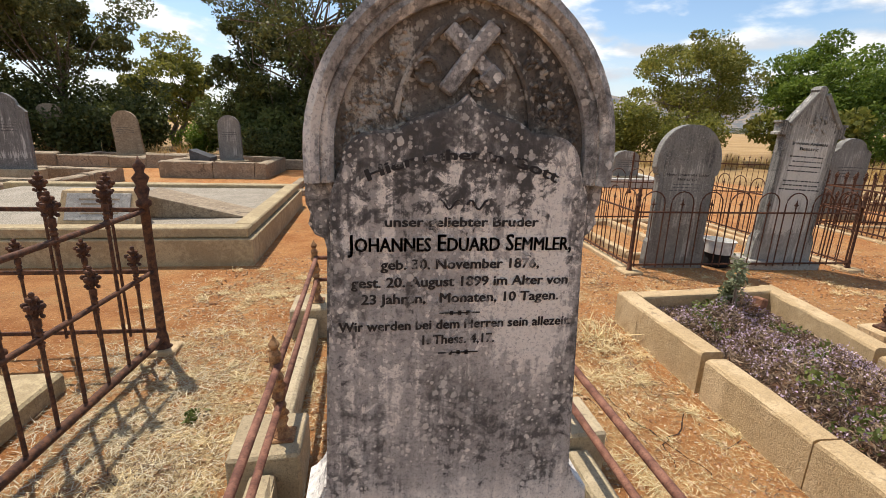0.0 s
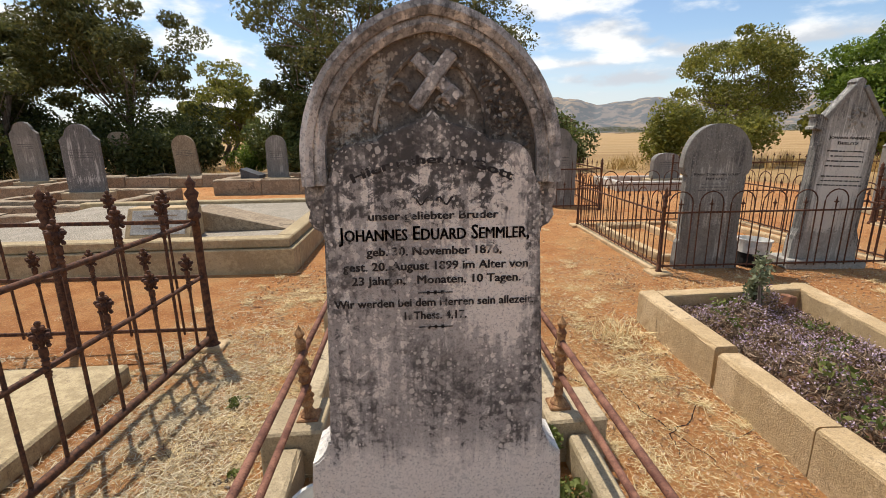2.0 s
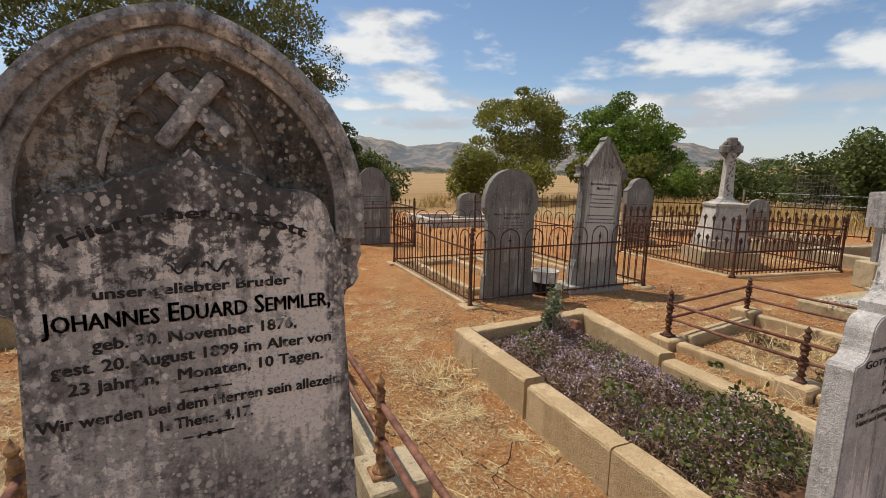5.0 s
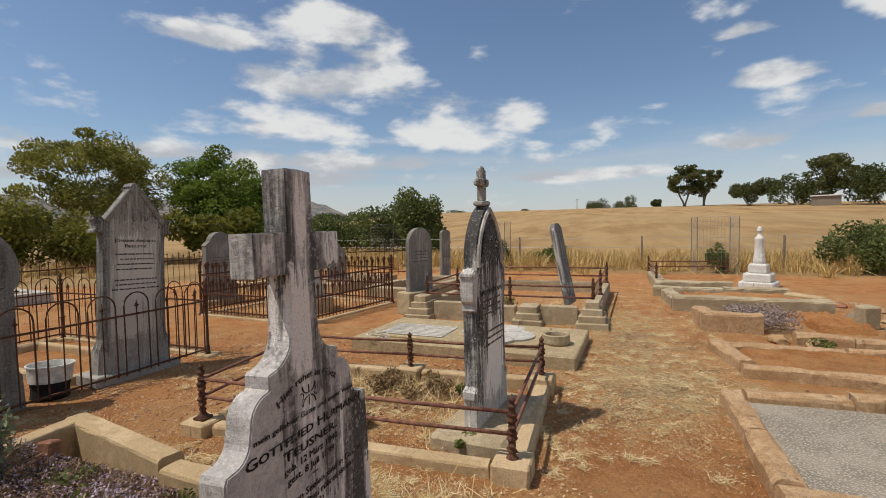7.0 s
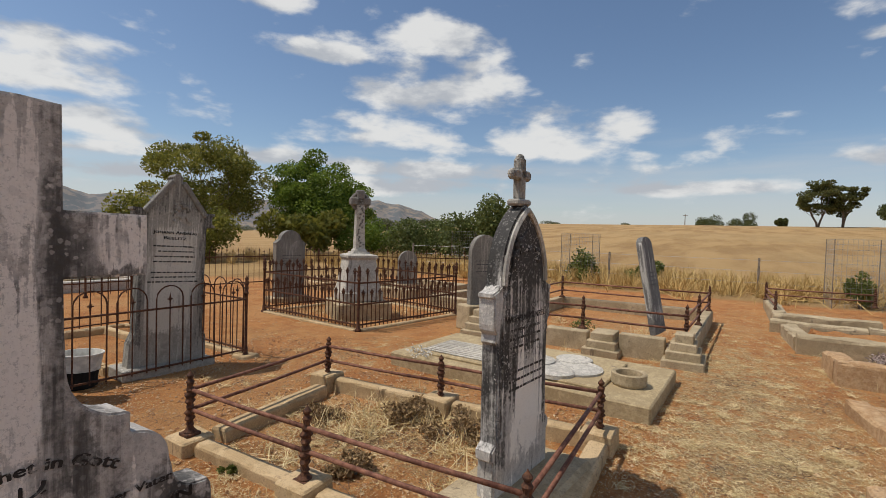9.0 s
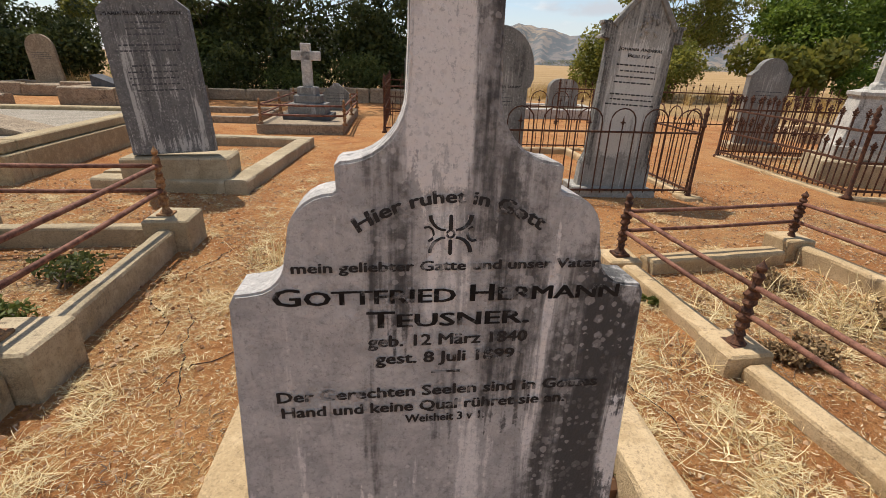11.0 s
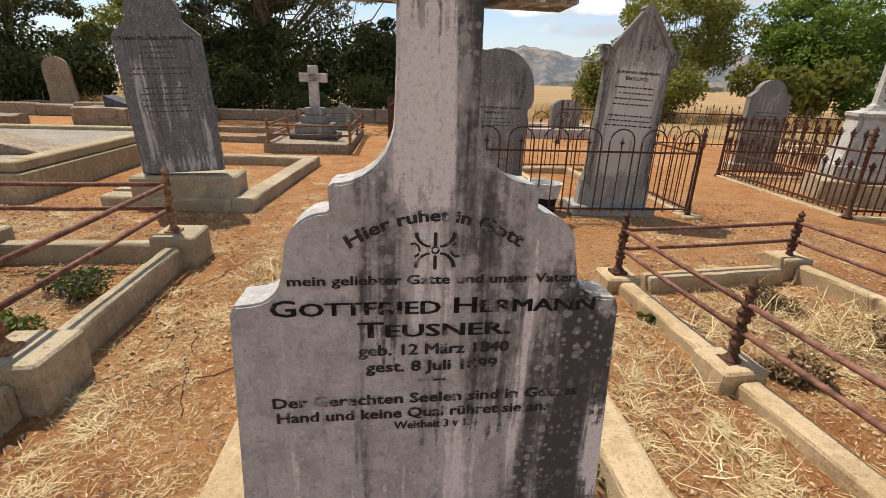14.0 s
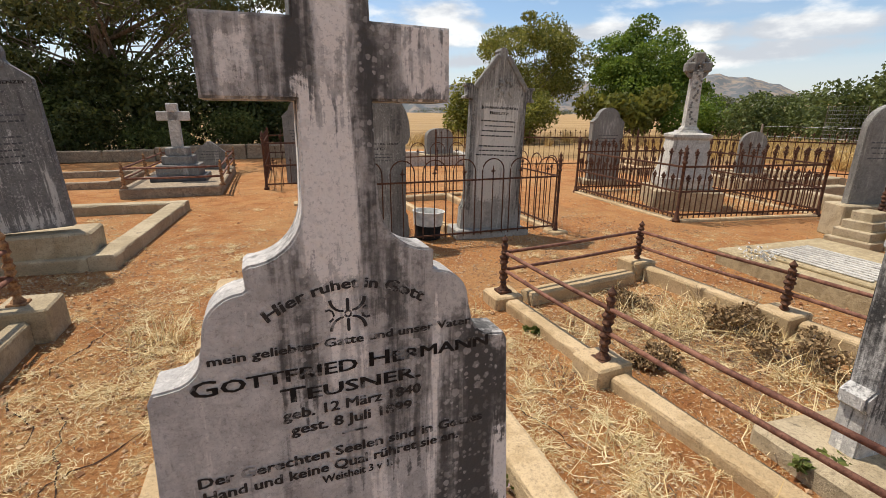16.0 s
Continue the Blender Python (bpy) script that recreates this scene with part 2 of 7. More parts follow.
def runoff_marble(name, base, pale, dark, dark_bands, pale_bands, dark_at=0.60, pale_at=0.62, mottle=0.0, lichen=0.3, foot=None, ageing=None, streaky=1.0, soft=0.0):
    """Old polished marble: even grey, sharp-edged vertical runs of black and of washed white, round lichen spots.
    Bands: centre, half width, lowest and highest point, weight. One pale band paints a sunlit edge."""
    k = Mat(name, 0.72)
    ax = k.n.new("ShaderNodeSeparateXYZ")
    k.l.new(k.pos, ax.inputs[0])
    X, Z = ax.outputs["X"], ax.outputs["Z"]
    fray = k.math("SUBTRACT", k.noise(46, 8, 0.72), 0.5)
    thin = k.math("SUBTRACT", k.noise(1.0, 6, 0.62, k.scaled((44, 44, 2.4)), 0.25), 0.5)
    wide = k.math("SUBTRACT", k.noise(1.0, 7, 0.60, k.scaled((13, 13, 1.5)), 0.4), 0.5)
    blotch = k.math("SUBTRACT", k.noise(11 + 11 * mottle, 10, 0.72, distort=0.4), 0.5)
    wx = k.math("ADD", X, k.math("MULTIPLY", wide, 0.10))
    wz = k.math("ADD", Z, k.math("ADD", k.math("MULTIPLY", thin, 0.5 * streaky), k.math("MULTIPLY", blotch, 0.3 + mottle * 0.4)))

    def weight(bands):
        total = None
        for xc, hw, z0, z1, by in bands:
            off = k.math("ABSOLUTE", k.math("SUBTRACT", wx, xc), 0.0)
            m = k.math("MULTIPLY", k.step(off, hw * 1.5, hw * 0.5, 0.0, by), k.math("MULTIPLY", k.step(wz, z0 - 0.03, z0 + 0.05), k.step(wz, z1 + 0.05, z1 - 0.05)))
            total = m if total is None else k.math("ADD", total, m)
        return total

    runs = k.math("ADD", k.math("MULTIPLY", thin, 0.9 * streaky), k.math("MULTIPLY", wide, 0.8 * streaky))
    runs = k.math("ADD", runs, k.math("ADD", k.math("MULTIPLY", fray, 0.42), k.math("MULTIPLY", blotch, 0.25 + mottle)))
    lights = k.math("ADD", k.math("SUBTRACT", k.math("MULTIPLY", blotch, -mottle), k.math("MULTIPLY", thin, 0.8 * streaky)), k.math("ADD", k.math("MULTIPLY", k.math("SUBTRACT", k.noise(1.0, 6, 0.6, k.scaled((21, 21, 2.2))), 0.5), 0.9), k.math("MULTIPLY", fray, 0.55)))
    c = k.mix(k.step(blotch, -0.14, 0.14), tuple(v * 0.78 for v in base), tuple(v * 1.16 for v in base))
    c = k.mix(k.step(fray, -0.02, 0.16, 0.0, 0.30 + mottle * 0.4), c, tuple(v * 0.55 for v in base))
    washed = weight(pale_bands)
    c = k.mix(k.step(k.math("ADD", lights, washed), pale_at - 0.5 - soft, pale_at - 0.40 + soft, 0.0, 0.92), c, pale)
    if foot:
        low = k.math("ADD", Z, k.math("ADD", k.math("MULTIPLY", blotch, foot[2]), k.math("MULTIPLY", thin, foot[2] * 0.6)))
        c = k.mix(k.step(low, foot[1], foot[0], 0.0, 0.92), c, pale)
    d = k.math("SUBTRACT", k.math("ADD", runs, weight(dark_bands)), k.math("MULTIPLY", washed, 0.6))
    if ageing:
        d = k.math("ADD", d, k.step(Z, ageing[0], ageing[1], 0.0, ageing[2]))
    if foot:
        d = k.math("SUBTRACT", d, k.step(low, foot[1], foot[0], 0.0, 0.35))
    c = k.mix(k.step(d, dark_at - 0.55 - soft, dark_at - 0.34 + soft, 0.0, 0.86), c, dark)
    c = k.mix(k.step(d, dark_at - 0.38, dark_at - 0.20, 0.0, 0.75), c, tuple(v * 0.55 for v in dark))
    c = k.mix(k.step(k.noise(120, 6, 0.8), 0.53, 0.60, 0.0, 0.22 + 0.35 * mottle), c, dark)
    for scale, cut, amount in ((44.0, 0.74, lichen), (85.0, 0.64, lichen * 0.9)):
        t = k.n.new("ShaderNodeTexVoronoi")
        t.inputs["Scale"].default_value = scale
        nz = k.n.new("ShaderNodeTexNoise")
        nz.inputs["Scale"].default_value = scale * 2.2
        k.l.new(k.pos, nz.inputs["Vector"])
        warp = k.n.new("ShaderNodeMix")
        warp.data_type = "VECTOR"
        warp.inputs[0].default_value = 0.45 / scale
        k.l.new(k.pos, warp.inputs[4])
        k.l.new(nz.outputs["Color"], warp.inputs[5])
        k.l.new(warp.outputs[1], t.inputs["Vector"])
        pick = k.n.new("ShaderNodeSeparateColor")
        k.l.new(t.outputs["Color"], pick.inputs[0])
        spot = k.math("MULTIPLY", k.step(t.outputs["Distance"], 0.46, 0.34), k.step(pick.outputs[0], cut, cut + 0.02))
        spot = k.math("MULTIPLY", spot, k.step(k.noise(6.0, 4), 0.42, 0.56, 0.25 * amount, amount))
        tone = k.mix(pick.outputs[1], tuple(v * 0.62 for v in pale), pale)
        c = k.mix(k.math("MULTIPLY", spot, k.step(fray, -0.16, 0.02, 0.5, 1.0)), c, tone)
    k.bump(k.math("ADD", k.math("MULTIPLY", fray, 1.4), k.math("ADD", blotch, k.noise(160, 3))), 0.0035, 0.9)
    return k.done(c)


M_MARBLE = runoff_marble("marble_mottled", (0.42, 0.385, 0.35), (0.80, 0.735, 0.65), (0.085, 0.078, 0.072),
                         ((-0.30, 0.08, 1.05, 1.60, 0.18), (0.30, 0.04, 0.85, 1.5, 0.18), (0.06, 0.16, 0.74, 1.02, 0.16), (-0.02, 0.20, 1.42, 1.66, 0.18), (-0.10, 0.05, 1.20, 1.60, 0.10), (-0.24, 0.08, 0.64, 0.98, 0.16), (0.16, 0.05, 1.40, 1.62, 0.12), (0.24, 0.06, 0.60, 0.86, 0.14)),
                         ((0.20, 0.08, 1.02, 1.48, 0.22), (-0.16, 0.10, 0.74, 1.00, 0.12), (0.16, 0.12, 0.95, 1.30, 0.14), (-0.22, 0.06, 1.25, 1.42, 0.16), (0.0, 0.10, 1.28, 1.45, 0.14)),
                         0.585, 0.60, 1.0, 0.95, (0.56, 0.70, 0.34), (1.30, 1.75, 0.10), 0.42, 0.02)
# the pale band at x -0.34 paints sunlight onto the left rim
M_MOULD = runoff_marble("marble_moulding", (0.40, 0.375, 0.345), (0.74, 0.69, 0.62), (0.085, 0.08, 0.074), ((0.30, 0.08, 1.4, 1.8, 0.12), (0.0, 0.2, 1.75, 2.0, 0.14), (-0.22, 0.06, 1.6, 1.9, 0.10)), ((-0.34, 0.05, 1.5, 1.75, 0.26), (0.1, 0.1, 1.7, 1.9, 0.10)), 0.60, 0.60, 0.9, 0.8, None, None, 0.35, 0.03)
# brown stain taken darker, so the recess's shade is in the colour
M_CARVED = runoff_marble("recess_brown_grey", (0.15, 0.125, 0.10), (0.46, 0.41, 0.34), (0.04, 0.036, 0.032), ((0.2, 0.08, 1.4, 1.8, 0.16), (-0.05, 0.1, 1.6, 1.8, 0.08)), ((-0.2, 0.07, 1.5, 1.8, 0.12),), 0.60, 0.60, 1.0, 0.9, None, None, 0.35, 0.03)
DARK = (0.042, 0.039, 0.037)
M_STAINED = runoff_marble("marble_black_stained", (0.50, 0.475, 0.44), (0.86, 0.82, 0.75), DARK,
                          ((-0.17, 0.10, 0.55, 1.7, 0.34), (0.10, 0.10, 0.75, 1.7, 0.34), (0.27, 0.05, 0.30, 1.3, 0.30), (-0.27, 0.07, 0.15, 0.9, 0.22), (0.0, 0.30, 1.15, 1.8, 0.30), (0.0, 0.05, 0.7, 1.2, 0.22), (0.20, 0.05, 0.45, 0.8, 0.18)),
                          ((0.05, 0.18, 0.15, 0.62, 0.30), (-0.05, 0.04, 0.55, 0.85, 0.20), (0.16, 0.05, 0.6, 1.0, 0.12)), 0.66, 0.60, 0.25, 0.5, None, None, 0.9, 0.02)
M_DARKGREY = runoff_marble("dark_lichened_stone", (0.165, 0.158, 0.148), (0.52, 0.50, 0.455), (0.05, 0.048, 0.046), ((0.0, 0.34, 0.9, 1.6, 0.12), (-0.05, 0.1, 0.3, 0.9, 0.10)), ((-0.22, 0.05, 0.35, 1.35, 0.22), (0.10, 0.04, 0.3, 1.1, 0.20), (0.30, 0.04, 0.25, 0.8, 0.22), (-0.02, 0.03, 0.6, 1.5, 0.16), (0.0, 0.4, 0.22, 0.36, 0.2)), 0.66, 0.66, 0.25, 0.6, None, None, 1.0, 0.04)
M_MARBLE_PLAIN = weathered_stone("marble_pale", (0.60, 0.56, 0.49), (0.42, 0.39, 0.34), (0.11, 0.10, 0.088), 0.26, 0.35, 0.4)
M_DULL = runoff_marble("marble_dull", (0.33, 0.31, 0.272), (0.60, 0.565, 0.50), (0.085, 0.08, 0.073), ((-0.35, 0.07, 0.3, 1.75, 0.30), (0.35, 0.07, 0.3, 1.75, 0.30), (0.0, 0.5, 1.70, 2.3, 0.22), (0.2, 0.06, 0.9, 1.6, 0.12)), ((0.0, 0.22, 0.45, 1.55, 0.26), (-0.12, 0.10, 0.4, 1.0, 0.16)), 0.66, 0.60, 0.25, 0.45, None, None, 0.7, 0.05)
M_STREAKED = runoff_marble("marble_streaked", (0.49, 0.455, 0.42), (0.80, 0.74, 0.68), (0.085, 0.079, 0.073),
                           ((0.105, 0.045, 0.72, 1.22, 0.28), (0.225, 0.075, 0.30, 1.06, 0.32), (0.30, 0.06, 0.22, 0.98, 0.34), (-0.085, 0.04, 0.92, 1.24, 0.20), (0.03, 0.05, 1.08, 1.30, 0.18), (-0.055, 0.02, 1.30, 1.80, 0.20), (0.05, 0.025, 1.30, 1.62, 0.20),
                            (-0.14, 0.08, 1.42, 1.58, 0.16), (0.14, 0.08, 1.42, 1.58, 0.16), (-0.12, 0.04, 0.52, 0.80, 0.10), (-0.26, 0.07, 0.10, 0.36, 0.22), (-0.02, 0.06, 0.28, 0.54, 0.16), (0.0, 0.03, 0.68, 0.98, 0.16)),
                           ((-0.20, 0.11, 0.28, 0.52, 0.30), (0.06, 0.030, 0.20, 0.74, 0.26), (-0.02, 0.045, 1.14, 1.46, 0.48), (0.00, 0.035, 0.90, 1.12, 0.22), (0.345, 0.025, 0.52, 0.72, 0.60), (0.165, 0.012, 0.55, 1.05, 0.22), (0.16, 0.05, 1.49, 1.60, 0.46), (-0.15, 0.03, 1.46, 1.56, 0.30), (0.0, 0.03, 1.50, 1.72, 0.28)),
                           0.645, 0.67, 0.30, 0.42, None, (1.10, 1.40, 0.10), 0.9, 0.035)
M_GREY = runoff_marble("slate_grey_stone", (0.215, 0.20, 0.175), (0.43, 0.405, 0.355), (0.07, 0.066, 0.06), ((-0.28, 0.08, 0.2, 1.4, 0.14), (0.26, 0.09, 0.2, 1.5, 0.14), (0.0, 0.3, 1.25, 1.8, 0.12)), ((0.0, 0.16, 0.5, 1.2, 0.14), (0.12, 0.05, 0.1, 0.7, 0.14)), 0.66, 0.64, 0.3, 0.6, None, None, 0.6, 0.05)
M_WHITE = weathered_stone("white_marble", (0.80, 0.78, 0.73), (0.66, 0.63, 0.57), (0.18, 0.16, 0.14), 0.05, 0.3, 0.2)
M_KERB = weathered_stone("kerb_concrete", (0.58, 0.425, 0.245), (0.46, 0.325, 0.172), (0.14, 0.096, 0.056), 0.18, 0.35, 0.4, grain=0.3)
M_KERB_GREY = weathered_stone("kerb_grey", (0.49, 0.39, 0.25), (0.365, 0.285, 0.172), (0.11, 0.085, 0.058), 0.28, 0.3, 0.4, grain=0.35)
M_OLDWALL = weathered_stone("old_rough_masonry", (0.42, 0.325, 0.215), (0.27, 0.20, 0.13), (0.09, 0.065, 0.045), 0.5, 0.3, 0.4)
M_KERB_RED = weathered_stone("reddened_kerb", (0.53, 0.36, 0.20), (0.41, 0.245, 0.12), (0.16, 0.085, 0.048), 0.4, 0.3, 0.4)
M_RENDER = weathered_stone("cement_render", (0.48, 0.375, 0.215), (0.35, 0.265, 0.145), (0.18, 0.13, 0.09), 0.15, 0.3, 0.2)


def make_rust():
    k = Mat("rusted_iron", 0.78, 0.25)
    a, b = k.noise(30, 7, 0.65), k.noise(160, 4)
    c = k.mix(k.step(a, 0.35, 0.65), (0.055, 0.028, 0.020), (0.16, 0.070, 0.036))
    c = k.mix(k.math("MULTIPLY", k.step(b, 0.5, 0.7), 0.6), c, (0.045, 0.026, 0.02))
    k.bump(b, 0.0015)
    return k.done(c)


def make_rust_mid():
    k = Mat("dull_red_rust", 0.75, 0.15)
    a, b = k.noise(18, 7, 0.65), k.noise(150, 4)
    c = k.mix(k.step(a, 0.35, 0.65), (0.12, 0.048, 0.032), (0.27, 0.125, 0.08))
    c = k.mix(k.math("MULTIPLY", k.step(b, 0.5, 0.7), 0.55), c, (0.055, 0.028, 0.02))
    k.bump(b, 0.0015)
    return k.done(c)


def make_rust_pale():
    k = Mat("pale_rust", 0.85, 0.1)
    a, b = k.noise(24, 7, 0.65), k.noise(150, 4)
    c = k.mix(k.step(a, 0.35, 0.65), (0.17, 0.075, 0.036), (0.42, 0.24, 0.11))
    c = k.mix(k.math("MULTIPLY", k.step(b, 0.52, 0.7), 0.5), c, (0.06, 0.032, 0.022))
    k.bump(b, 0.0015)
    return k.done(c)


def make_ground():
    k = Mat("red_soil_and_dry_field", 0.95).here()
    a, b, c2 = k.noise(0.45, 5), k.noise(3.2, 8, 0.65), k.noise(26, 7, 0.7)
    grit = k.noise(140, 4, 0.7)
    soil = k.mix(k.step(b, 0.34, 0.66), (0.41, 0.152, 0.043), (0.57, 0.262, 0.088))
    soil = k.mix(k.math("MULTIPLY", k.step(a, 0.45, 0.65), 0.6), soil, (0.58, 0.31, 0.125))
    straw = k.math("MULTIPLY", k.step(k.noise(1.1, 7, 0.62), 0.48, 0.60), k.step(c2, 0.42, 0.60, 0.0, 0.5))
    soil = k.mix(straw, soil, (0.52, 0.37, 0.165))
    mat = k.math("ADD", k.attr("straw"), k.math("MULTIPLY", k.math("SUBTRACT", k.noise(6.5, 9, 0.75), 0.5), 2.4))
    pale = k.mix(k.step(k.noise(38, 8, 0.85), 0.42, 0.58), (0.25, 0.145, 0.062), (0.72, 0.57, 0.30))
    soil = k.mix(k.step(mat, 0.36, 0.66, 0.0, 0.9), soil, pale)
    soil = k.mix(k.math("MULTIPLY", k.step(c2, 0.53, 0.60), 0.42), soil, (0.27, 0.10, 0.03))
    soil = k.mix(k.math("MULTIPLY", k.step(k.noise(42, 8, 0.8), 0.545, 0.59), 0.6), soil, (0.74, 0.41, 0.17))
    soil = k.mix(k.math("MULTIPLY", k.step(grit, 0.54, 0.68), 0.7), soil, (0.20, 0.095, 0.045))
    soil = k.mix(k.math("MULTIPLY", k.step(k.noise(55, 3), 0.66, 0.72), 0.7), soil, (0.62, 0.52, 0.40))
    rows = k.noise(1.0, 5, 0.6, k.scaled((0.06, 0.35, 1.0)))
    field = k.mix(k.step(rows, 0.38, 0.62), (0.29, 0.175, 0.07), (0.41, 0.265, 0.115))
    field = k.mix(k.math("MULTIPLY", k.step(k.noise(0.02, 4), 0.5, 0.62), 0.5), field, (0.38, 0.26, 0.12))
    g = k.math("ADD", k.attr("grass"), k.math("MULTIPLY", k.math("SUBTRACT", b, 0.5), 0.5))
    col = k.mix(k.step(g, 0.35, 0.65), soil, field)
    k.bump(k.math("ADD", k.math("MULTIPLY", c2, 1.0), k.math("MULTIPLY", grit, 0.5)), 0.045, 1.0)
    return k.done(col)


def make_leaf(name, a, b, translucent=0.25):
    k = Mat(name, 0.6)
    c = k.mix(k.per_island(), a, b)
    c = k.mix(k.math("MULTIPLY", k.step(k.noise(0.9, 3), 0.4, 0.62), 0.5), c, (a[0] * 0.6, a[1] * 0.6, a[2] * 0.6))
    k.b.inputs["Transmission Weight"].default_value = 0.0
    k.done(c)
    mixer = k.n.new("ShaderNodeMixShader")
    tr = k.n.new("ShaderNodeBsdfTranslucent")
    k.l.new(c, tr.inputs["Color"])
    mixer.inputs[0].default_value = translucent
    k.l.new(k.b.outputs[0], mixer.inputs[1])
    k.l.new(tr.outputs[0], mixer.inputs[2])
    k.l.new(mixer.outputs[0], k.n["Material Output"].inputs["Surface"])
    return k.m


def make_bark():
    k = Mat("bark", 0.9)
    a = k.noise(1.0, 7, 0.6, k.scaled((18, 18, 3)))
    k.bump(a, 0.02)
    return k.done(k.mix(k.step(a, 0.35, 0.65), (0.10, 0.075, 0.055), (0.24, 0.19, 0.145)))


def make_hill():
    k = Mat("far_hills", 1.0).here()
    a, b = k.noise(0.004, 6, 0.6), k.noise(0.02, 6, 0.65)
    c = k.mix(k.step(a, 0.4, 0.6), (0.27, 0.215, 0.16), (0.20, 0.18, 0.165))
    # dark scrub, with the blue of distance haze mixed into its colour
    c = k.mix(k.math("MULTIPLY", k.step(b, 0.43, 0.55), 0.85), c, (0.10, 0.115, 0.125))
    return k.done(c)


def make_plain(name, col, rough=0.8, var=0.25, scale=20.0, metal=0.0):
    k = Mat(name, rough, metal)
    a = k.noise(scale, 6, 0.6)
    dark = tuple(v * (1 - var) for v in col)
    light = tuple(min(1, v * (1 + var)) for v in col)
    k.bump(k.noise(scale * 6, 3), 0.002)
    return k.done(k.mix(k.step(a, 0.35, 0.65), dark, light))


def make_straw(name, a, b):
    k = Mat(name, 0.8)
    return k.done(k.mix(k.per_island(), a, b))


def make_gravel():
    k = Mat("grey_gravel", 0.9)
    c = k.mix(k.step(k.cells(60), 0.1, 0.6), (0.52, 0.455, 0.365), (0.24, 0.205, 0.155))
    c = k.mix(k.math("MULTIPLY", k.step(k.noise(3, 4), 0.45, 0.65), 0.4), c, (0.45, 0.38, 0.30))
    k.bump(k.cells(60), 0.012)
    return k.done(c)


M_RUST, M_RUST_MID, M_RUST_PALE, M_GROUND, M_BARK, M_HILL, M_GRAVEL = make_rust(), make_rust_mid(), make_rust_pale(), make_ground(), make_bark(), make_hill(), make_gravel()
M_GUM = make_leaf("gum_leaves", (0.075, 0.088, 0.026), (0.19, 0.18, 0.055), 0.34)
M_OLIVE = make_leaf("yellow_olive_leaves", (0.13, 0.145, 0.026), (0.34, 0.31, 0.06), 0.42)
M_GREEN = make_leaf("bright_green_leaves", (0.085, 0.145, 0.018), (0.25, 0.32, 0.045), 0.44)
M_DARKLEAF = make_leaf("dark_shrub_leaves", (0.045, 0.060, 0.017), (0.135, 0.145, 0.04), 0.34)
M_SHRUB = make_leaf("grey_green_shrub_leaves", (0.075, 0.10, 0.026), (0.20, 0.225, 0.064), 0.36)
M_HERB = make_leaf("low_herb_leaves", (0.08, 0.11, 0.022), (0.21, 0.22, 0.055))
M_HEATHER = make_leaf("purple_flower_heads", (0.44, 0.30, 0.41), (0.74, 0.59, 0.67))
M_TWIG = make_straw("dry_brown_twigs", (0.10, 0.06, 0.035), (0.24, 0.16, 0.10))
M_STRAW = make_straw("dry_straw", (0.46, 0.31, 0.12), (0.82, 0.67, 0.39))
M_OLDSTRAW = make_straw("greyed_straw", (0.30, 0.22, 0.12), (0.74, 0.63, 0.43))
M_LAVTWIG = make_straw("grey_lavender_twigs", (0.07, 0.042, 0.024), (0.36, 0.255, 0.165))
M_DEADWEED = make_straw("dead_weed_stalks", (0.12, 0.07, 0.035), (0.40, 0.27, 0.13))
M_MAUVE = make_straw("grey_mauve_twigs", (0.17, 0.125, 0.11), (0.42, 0.33, 0.30))
M_DRYGRASS = make_straw("dry_tall_grass", (0.36, 0.23, 0.08), (0.66, 0.47, 0.19))
M_SAGE = make_leaf("grey_sage_leaves", (0.14, 0.16, 0.08), (0.30, 0.31, 0.17), 0.3)
def make_letter():
    k = Mat("worn_lead_letters", 0.6)
    a = k.noise(22, 6, 0.7)
    return k.done(k.mix(k.step(a, 0.54, 0.62, 0.0, 0.85), (0.024, 0.021, 0.02), (0.30, 0.28, 0.26)))


M_LETTER = make_letter()
M_TUB_SHADE = make_plain("tub_shade_black", (0.012, 0.011, 0.010), 0.9, 0.3, 10)
M_SOIL = make_plain("grave_soil", (0.13, 0.068, 0.036), 0.95, 0.35, 9)
M_TIN = make_plain("worn_white_enamel", (0.62, 0.60, 0.55), 0.45, 0.2, 12)
M_SLATE = make_plain("dark_slate", (0.07, 0.068, 0.07), 0.5, 0.3, 8)
M_TIMBER = make_plain("grey_timber", (0.22, 0.18, 0.14), 0.85, 0.35, 14)
M_WIRE = make_plain("galvanised_wire", (0.35, 0.35, 0.34), 0.5, 0.15, 30, 0.6)
M_BRICK = make_plain("red_earth_brick", (0.30, 0.14, 0.08), 0.9, 0.35, 10)
M_CRACK = make_plain("dark_earth", (0.045, 0.024, 0.014), 1.0, 0.3, 12)

# ---- building helpers ----


def part(name, bm, material, parent=None, label="", smooth=False):
    me = bpy.data.meshes.new(name)
    if smooth:
        for f in bm.faces:
            f.smooth = True
    bm.to_mesh(me)
    bm.free()
    me.materials.append(material)
    ob = new(name, me)
    if parent:
        ob.parent = parent
    if label:
        tagged(ob, label)
    return ob


def share(name, mesh, parent, m):
    """Another piece on a mesh that is there already."""
    ob = new(name, mesh)
    ob.parent = parent
    ob.matrix_basis = m
    return ob


def thing(name, label, category, m=None, group="", kind=""):
    e = new(name)
    e.empty_display_size = 0.1
    e.matrix_basis = m or Matrix()
    return tagged(e, label, category, group, kind)


